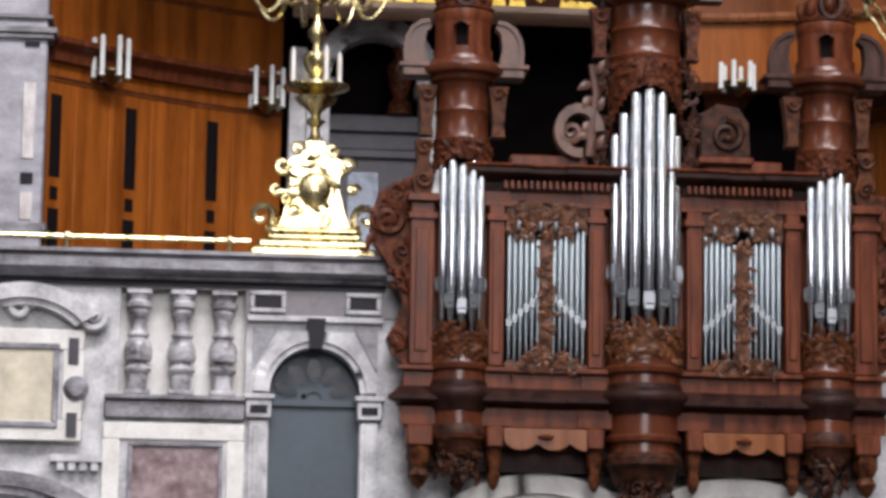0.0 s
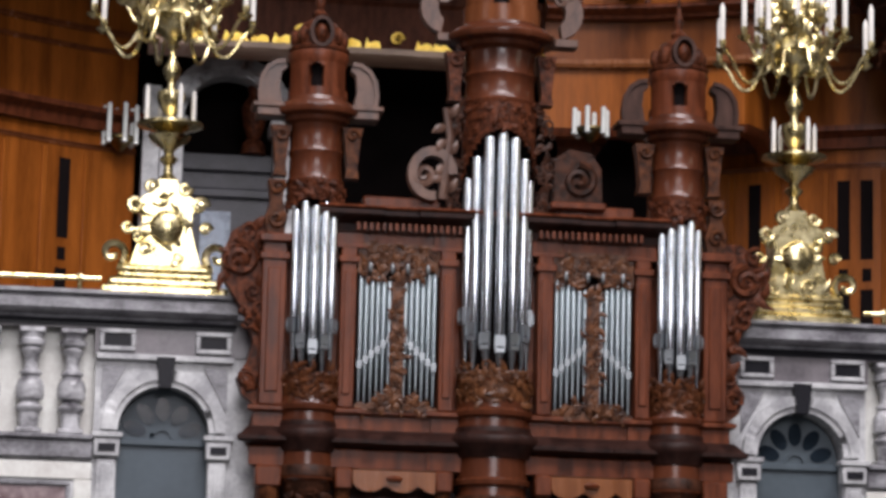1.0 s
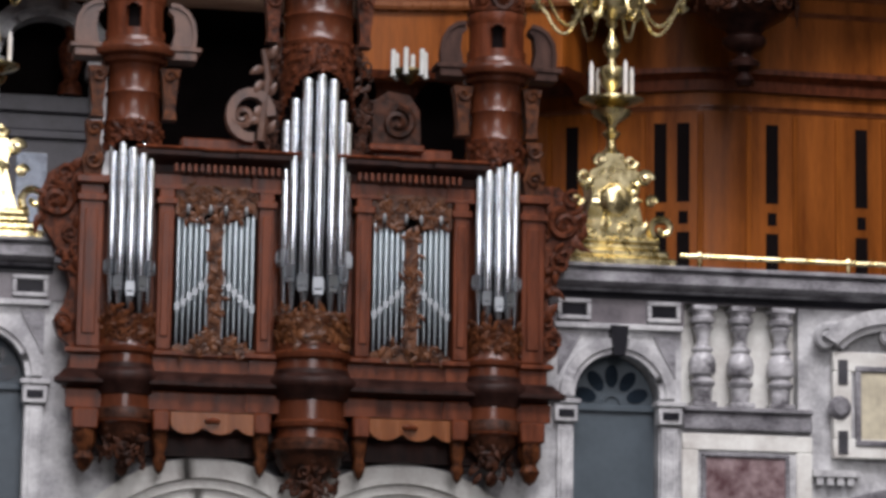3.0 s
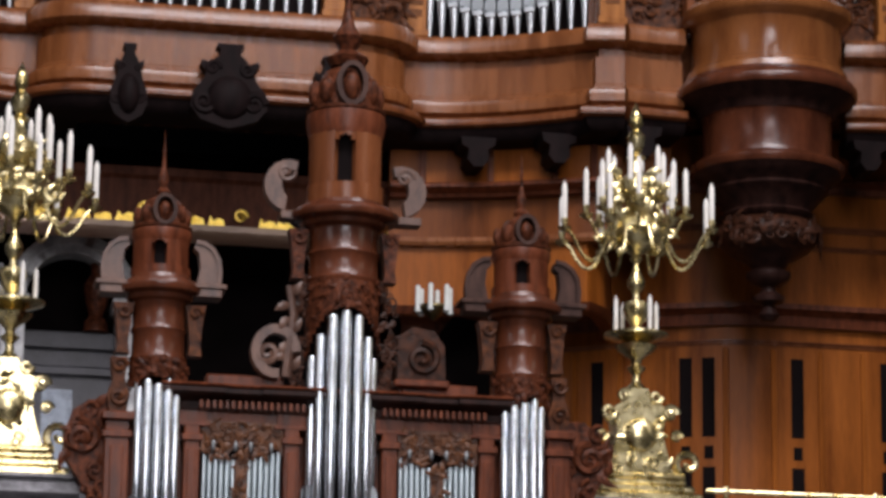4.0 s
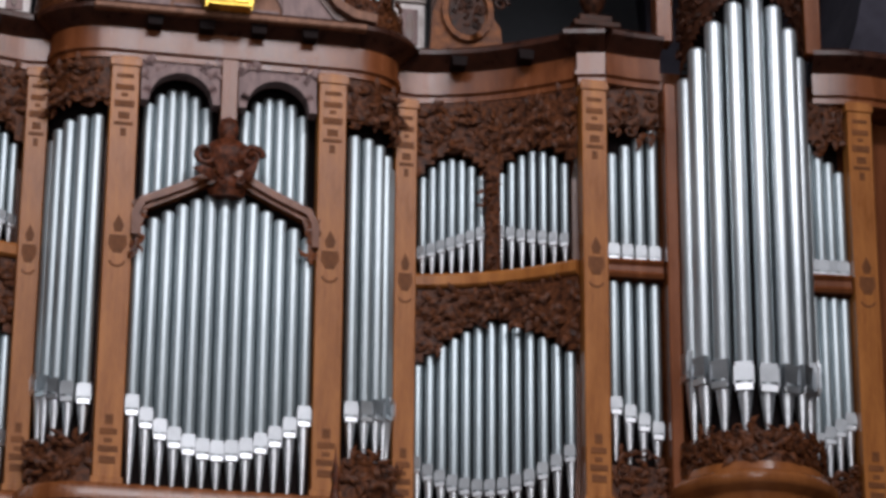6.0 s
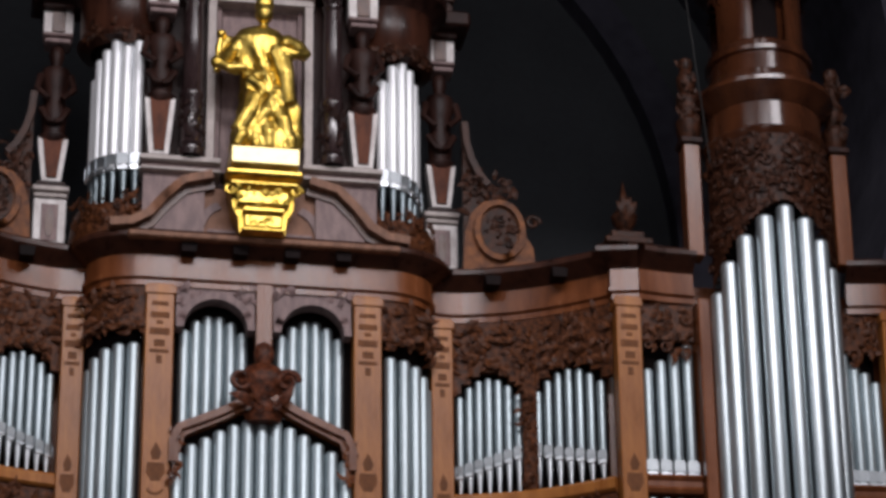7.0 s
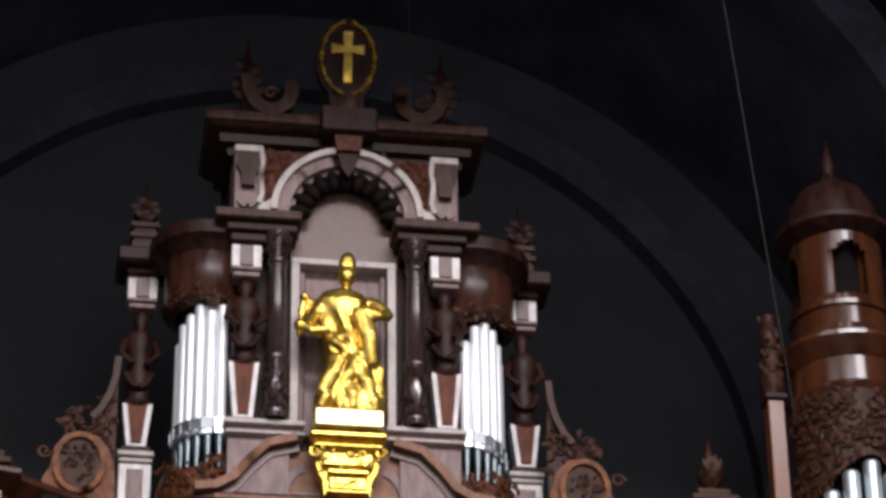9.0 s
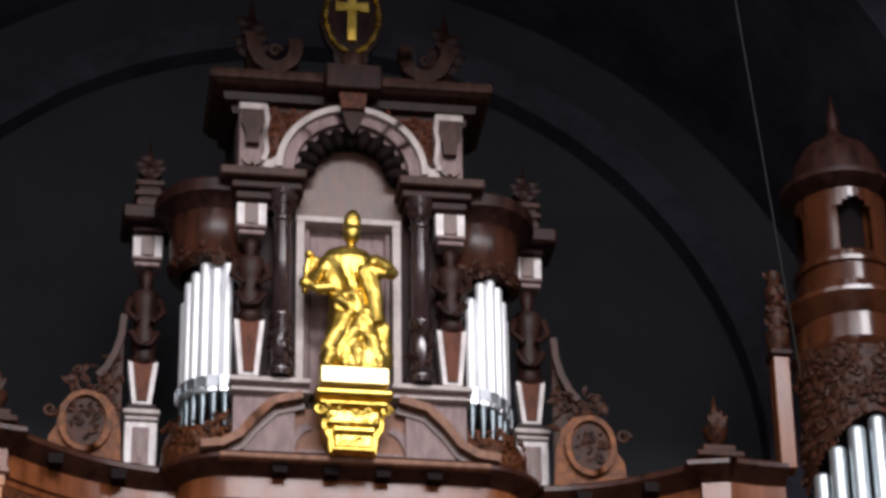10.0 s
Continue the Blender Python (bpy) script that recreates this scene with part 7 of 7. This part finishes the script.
panelled_wall("wall_panelling_west", [(-7.6, 14.5), (-6.6, 15.35), (-5.6, 16.05), (-4.6, 16.65), (-3.7, 17.05)], (-7.47, -6.26, -4.89), "orange-brown oak panelling with dark slots along the gallery wall")
panelled_wall("wall_panelling_east", [(3.7, 17.05), (4.6, 16.75), (5.6, 16.45), (6.6, 16.0), (7.4, 15.45), (8.9, 14.75), (9.6, 14.65), (12.98, 14.65)], (6.92, 8.29, 8.65, 10.16, 11.76), "orange-brown oak panelling with dark slots, curving out under the organ")


def apron_wall():
    """Oak fascia set back under the plinth of the great organ, with a dark cornice along its foot."""
    g = thing("wall_apron", "orange oak fascia panels over a dark moulding, under the organ plinth", "panelling", "", "structure")
    plan = [(2.95, 14.2), (3.5, 14.15), (4.6, 13.85), (5.6, 13.4), (6.2, 13.1), (7.5, 13.0)]
    bm = bmesh.new()
    sweep(bm, plan, [(-0.4, 14.5), (0.0, 14.5), (0.0, 15.1), (-0.4, 15.1)])
    part("fascia", bm, PANEL, g)
    for name, prof, mat in (("cornice", [(-0.4, 14.28), (0.04, 14.28), (0.06, 14.34), (0.2, 14.39), (0.24, 14.42), (0.24, 14.46), (0.2, 14.5), (-0.4, 14.5)], WALNUT),
                            ("lower_fascia", [(-0.4, 13.62), (-0.16, 13.62), (-0.16, 14.28), (-0.4, 14.28)], PANEL_DARK),
                            ("bead", [(-0.4, 13.48), (-0.08, 13.48), (-0.05, 13.54), (-0.08, 13.62), (-0.4, 13.62)], OAK_MID)):
        bm = bmesh.new()
        sweep(bm, plan, prof)
        part(name, bm, mat, g)
    # oak frieze below, curving back to the gallery wall at its east end
    back = plan[:5] + [(6.7, 13.7), (7.1, 14.7), (7.3, 15.6)]
    for name, prof, mat in (("frieze", [(-0.4, 12.45), (-0.2, 12.45), (-0.2, 13.48), (-0.4, 13.48)], PANEL),
                            ("foot_moulding", [(-0.4, 12.32), (-0.16, 12.32), (-0.12, 12.37), (-0.08, 12.45), (-0.4, 12.45)], WALNUT)):
        bm = bmesh.new()
        sweep(bm, back, prof)
        part(name, bm, mat, g)
    for (xa, ya), (xb, yb) in zip(plan[1:], plan[2:]):
        bm = bmesh.new()
        box(bm, xa - 0.05, xa + 0.05, ya - 0.05, ya + 0.1, 14.5, 15.1, 0.012)
        part("stile", bm, WALNUT, g)


apron_wall()


def stone_pier():
    p = thing("stone_pier", "pale stone pier with a moulded cap and black inlay", "pier", "", "structure")
    bm = bmesh.new()
    box(bm, -8.6, -7.62, 14.0, 14.9, 6.6, 18.0, 0.03)
    part("shaft", bm, PIER_STONE, p)
    bm = bmesh.new()
    for z0, z1, d in ((12.72, 12.8, 0.1), (12.8, 12.9, 0.16), (13.05, 13.12, 0.08), (9.5, 9.7, 0.08)):
        box(bm, -8.6 - d, -7.62 + d, 14.0 - d, 14.9, z0, z1, 0.015)
    part("cap", bm, STONE, p)
    bm = bmesh.new()
    box(bm, -7.98, -7.78, 13.97, 14.02, 10.75, 12.0, 0.01)
    box(bm, -7.98, -7.78, 13.97, 14.02, 9.75, 10.2, 0.01)
    part("panel", bm, WHITE_PAINT, p)
    bm = bmesh.new()
    box(bm, -7.98, -7.78, 13.96, 14.02, 10.35, 10.52)
    box(bm, -7.98, -7.74, 13.96, 14.02, 12.6, 12.68)
    part("inlay", bm, BLACK_MARBLE, p)


def portal():
    """Stone doorway under the middle of the organ, with the gilded beam before it."""
    p = thing("stone_portal", "grey stone portal with a pale round arch, its deep shade put into dark stone", "portal", "", "structure")
    # black sheet for the deep shade behind the portal
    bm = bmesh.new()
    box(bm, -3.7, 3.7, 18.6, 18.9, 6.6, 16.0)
    part("shade_backing", bm, SHADOW, p)
    for s in (-1,):
        cx = s * 2.1
        bm = bmesh.new()
        ring_arc(bm, cx, 12.85, 0.78, 0.92, 16.85, 17.4, 0, 180, 24)
        ring_arc(bm, cx, 12.85, 0.92, 1.12, 16.78, 17.4, 0, 180, 24)
        part("arch", bm, STONE_LIGHT, p)
        bm = bmesh.new()
        for x in (cx - 0.98, cx + 0.98):
            box(bm, x - 0.2, x + 0.2, 16.8, 17.4, 6.6, 12.6, 0.02)
        box(bm, -3.58, -3.28, 16.9, 17.4, 6.6, 13.4, 0.02)
        part("jamb", bm, STONE_LIGHT, p)
        bm = bmesh.new()
        for x in (cx - 0.98, cx + 0.98):
            box(bm, x - 0.28, x + 0.28, 16.72, 17.4, 12.6, 12.85, 0.03)
        part("impost", bm, STONE_LIGHT, p)
        # transom and panel are painted in the shaded stone
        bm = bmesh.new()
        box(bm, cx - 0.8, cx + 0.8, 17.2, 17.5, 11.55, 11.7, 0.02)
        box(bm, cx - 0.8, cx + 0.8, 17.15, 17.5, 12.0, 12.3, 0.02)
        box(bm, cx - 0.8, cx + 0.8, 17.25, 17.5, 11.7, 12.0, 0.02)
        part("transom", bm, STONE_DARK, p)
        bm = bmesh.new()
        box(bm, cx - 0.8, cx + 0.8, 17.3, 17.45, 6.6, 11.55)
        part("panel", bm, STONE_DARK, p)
        bm = bmesh.new()
        box(bm, cx - 0.42, cx + 0.1, 17.25, 17.31, 9.6, 11.3)
        part("window_pane", bm, PANE_BLUE, p, "pale blue leaded pane")
        bm = bmesh.new()
        lathe(bm, [(0.0, 12.3), (0.22, 12.32), (0.2, 12.5), (0.12, 12.6), (0.2, 12.85), (0.24, 13.15), (0.1, 13.35), (0.14, 13.5), (0.0, 13.62)], cx + 0.45, 17.2, 10)
        part("bust", bm, WALNUT_CARVED, p)
    b = thing("gilded_beam", "dark oak beam with gilded ornaments over a pale ledge", "beam")
    bm = bmesh.new()
    sweep(bm, [(-3.6, 15.1), (3.6, 15.1)], [(-0.5, 13.78), (0.02, 13.78), (0.02, 14.55), (0.1, 14.62), (0.1, 14.75), (-0.5, 14.75)])
    part("beam", bm, HERM_BROWN, b)
    bm = bmesh.new()
    sweep(bm, [(-3.6, 15.1), (3.6, 15.1)], [(-0.5, 13.62), (0.1, 13.62), (0.2, 13.68), (0.2, 13.78), (-0.5, 13.78)])
    part("ledge", bm, PALE_LEDGE, b, "pale tan ledge")
    rnd = random.Random(64)
    for i in range(18):
        x = -3.4 + i * 0.4 + rnd.uniform(-0.06, 0.06)
        bm = bmesh.new()
        k = rnd.uniform(0.7, 1.25)
        if i % 4 == 2:
            scroll(bm, x, 15.02, 13.98, 0.16 * k, 1.4, 1 if i % 8 else -1, 0.04)
        else:
            prism(bm, [(x - 0.19 * k, 13.8), (x + 0.19 * k, 13.8), (x + 0.16 * k, 13.91), (x + 0.03, 13.88 + 0.07 * k), (x - 0.08 * k, 13.89), (x - 0.14 * k, 13.98)], 15.0, 15.1)
        part("gilt_ornament", bm, GOLD, b)


stone_pier()
portal()


def dark_doorway():
    """Doorway in the east panelling; a solid black block stands for its unlit inside."""
    d = thing("doorway", "doorway in the panelling, a black block for its unlit inside", "doorway", "", "structure")
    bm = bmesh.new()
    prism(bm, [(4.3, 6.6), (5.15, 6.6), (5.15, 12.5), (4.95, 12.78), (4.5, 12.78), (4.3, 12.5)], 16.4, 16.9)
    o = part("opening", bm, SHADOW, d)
    bm = bmesh.new()
    box(bm, 4.2, 4.3, 16.36, 16.95, 6.6, 12.3, 0.01)
    box(bm, 5.15, 5.25, 16.36, 16.95, 6.6, 12.3, 0.01)
    part("frame", bm, OAK_DARK, d)


dark_doorway()


def sconce(x, y, z, rz, tall=0.68):
    """Wall lamp: brass bracket with a ring of candles."""
    s = thing("wall_lamp", "tarnished brass wall lamp with a ring of pale candles", "lamp", "wall lamps", at=(x, y, z), rz=rz)
    bm = bmesh.new()
    tube(bm, [(0, 0.1, 0.1), (0, -0.1, 0.05), (0, -0.3, 0.1)], 0.03, 6)
    lathe(bm, [(0.0, -0.12), (0.05, -0.1), (0.2, 0.05), (0.26, 0.1), (0.26, 0.14), (0.0, 0.15)], 0, -0.3, 12)
    part("bracket", bm, DARK_BRASS, s)
    for k in range(6):
        a = radians(60 * k + 20)
        bm = bmesh.new()
        lathe(bm, [(0.0, -0.02), (0.055, 0.02), (0.042, 0.06), (0.042, tall), (0.0, tall + 0.03)], 0.28 * math.cos(a), -0.3 + 0.28 * math.sin(a), 8)
        part("candle", bm, GLASS_TUBE, s)
    return s


sconce(-6.8, 15.15, 12.3, 40)
sconce(-4.1, 16.9, 12.25, 25)
sconce(3.74, 14.2, 12.25, -12, 0.45)


# ---- the great candelabra on the parapet ----
def candelabrum(x):
    c = thing("candelabrum", "tall gilded brass candelabrum with white candles, standing on the parapet", "candelabrum", "gallery candelabra", at=(x, 0.82, 7.2))
    bm = bmesh.new()
    box(bm, -0.74, 0.74, -0.36, 0.36, 0.0, 0.1, 0.02)
    box(bm, -0.66, 0.66, -0.32, 0.32, 0.1, 0.2, 0.03)
    box(bm, -0.56, 0.56, -0.28, 0.28, 0.2, 0.28, 0.03)
    box(bm, -0.52, 0.52, -0.26, 0.26, 0.28, 0.36, 0.03)
    part("plinth", bm, BRASS, c)
    bm = bmesh.new()
    prism(bm, [(-0.42, 0.36), (0.42, 0.36), (0.36, 0.55), (0.28, 0.85), (0.3, 1.0), (0.36, 1.08), (0.3, 1.18), (0.16, 1.25), (0.1, 1.4), (-0.1, 1.4), (-0.16, 1.25), (-0.3, 1.18), (-0.36, 1.08), (-0.3, 1.0), (-0.28, 0.85), (-0.36, 0.55)], -0.2, 0.2)
    pedestal = part("pedestal", bm, BRASS, c)
    for s in (-1, 1):
        for vx, vy, vz, q, turns, hand, r, tail in ((0.62, -0.14, 0.5, 0.17, 1.2, -s, 0.05, (s * 0.34, -0.14, 0.36)), (0.38, -0.18, 1.1, 0.1, 1.3, s, 0.04, None), (0.46, -0.18, 0.82, 0.07, 1.2, s, 0.035, None), (0.2, -0.2, 1.3, 0.08, 1.2, -s, 0.035, None)):
            bm = bmesh.new()
            scroll(bm, s * vx, vy, vz, q, turns, hand, r, 250 if s > 0 and tail else (290 if tail else 0), tail=tail)
            part("volute", bm, BRASS, pedestal)
    bm = bmesh.new()
    carving(bm, -0.34, 0.34, 0.4, 1.2, -0.2, int(x * 10), 0.6, 0.16)
    part("carving", bm, BRASS, pedestal)
    bm = bmesh.new()
    bmesh.ops.create_uvsphere(bm, u_segments=14, v_segments=10, radius=1, matrix=Matrix.Translation((0, -0.22, 0.82)) @ Matrix.Diagonal((0.2, 0.1, 0.21, 1)))
    part("medallion", bm, BRASS, c, "polished oval medallion")
    bm = bmesh.new()
    lathe(bm, [(0.1, 1.38), (0.14, 1.42), (0.06, 1.5), (0.05, 1.6), (0.12, 1.68), (0.05, 1.74), (0.08, 1.8), (0.22, 1.9), (0.26, 1.96), (0.14, 2.0), (0.3, 2.05), (0.4, 2.08), (0.4, 2.11), (0.06, 2.12), (0.05, 2.2), (0.13, 2.3), (0.17, 2.42), (0.16, 2.5), (0.05, 2.54),
               (0.04, 2.62), (0.1, 2.7), (0.11, 2.78), (0.05, 2.9), (0.03, 3.0), (0.08, 3.06), (0.05, 3.1), (0.2, 3.2), (0.3, 3.3), (0.34, 3.42), (0.28, 3.56), (0.2, 3.62), (0.1, 3.7), (0.16, 3.8), (0.26, 3.9), (0.24, 4.05), (0.1, 4.15), (0.06, 4.3),
               (0.12, 4.36), (0.06, 4.42), (0.1, 4.5), (0.12, 4.62), (0.05, 4.72), (0.09, 4.8), (0.07, 4.92), (0.0, 5.08)], 0, 0, 16)
    part("stem", bm, BRASS, c)

    def candle(px, py, z, h, r=0.034):
        bm = bmesh.new()
        lathe(bm, [(0.0, z), (r, z), (r, z + h - 0.04), (r * 0.6, z + h), (0.0, z + h + 0.04)], px, py, 8)
        return part("candle", bm, WAX, c, "white candle")

    for k in range(4):
        a = radians(90 * k + 20)
        candle(0.3 * math.cos(a), 0.3 * math.sin(a), 2.11, 0.42, 0.028)
    for n, rad, z, hub, h, off in ((8, 0.98, 3.34, 3.34, 0.5, 12), (8, 0.62, 3.6, 3.5, 0.52, 34), (6, 0.36, 3.85, 3.75, 0.5, 5)):
        for k in range(n):
            a = radians(360 * k / n + off)
            bm = bmesh.new()
            path = []
            for i in range(13):
                u = i / 12
                rr = 0.24 + (rad - 0.24) * u
                dz = 0.06 - 0.42 * (rad / 0.98) * math.sin(math.pi * min(1.0, max(0.0, u * 1.5 - 0.28))) ** 0.7 + (z - hub) * u
                if u > 0.72:
                    dz -= 0.04 * math.sin(math.pi * (u - 0.72) / 0.28) + 0.06 * (u - 0.72) / 0.28
                path.append((rr * math.cos(a), rr * math.sin(a), hub + dz))
            path[-1] = (rad * math.cos(a), rad * math.sin(a), z)
            tube(bm, path, 0.026, 6, 0.02)
            lathe(bm, [(0.02, z - 0.04), (0.08, z), (0.09, z + 0.03), (0.03, z + 0.04), (0.045, z + 0.1), (0.04, z + 0.14)], rad * math.cos(a), rad * math.sin(a), 8)
            part("arm", bm, BRASS, c)
            candle(rad * math.cos(a), rad * math.sin(a), z + 0.08, h)
    bm = bmesh.new()
    rnd = random.Random(int(x * 7))
    for i in range(46):
        a, z, r = rnd.uniform(0, 6.28), rnd.uniform(3.2, 4.1), rnd.uniform(0.2, 0.4)
        leaf(bm, (r * math.cos(a), r * math.sin(a), z), 0.22, 0.1, rnd.uniform(0, 6.28), rnd.uniform(-0.8, 0.8), 0.4)
    tagged(part("leafwork", bm, BRASS, c), "", "", "", "stuff")
    return c


candelabrum(-3.86)
candelabrum(3.78)


# ---- cables hung from the vault ----
def cable(a, b, label):
    bm = bmesh.new()
    tube(bm, [a, ((a[0] + b[0]) / 2, (a[1] + b[1]) / 2, (a[2] + b[2]) / 2 - 0.05), b], 0.012, 6)
    return tagged(link("cable", bm, IRON), label, "cable", "cables")


cable((0.98, 12.35, 40.0), (1.04, 12.35, 33.36), "thin dark cable hanging from the vault to the cornice")
cable((5.55, 7.6, 37.5), (7.85, 11.9, 27.04), "thin dark cable slanting from the vault to the pedal tower")
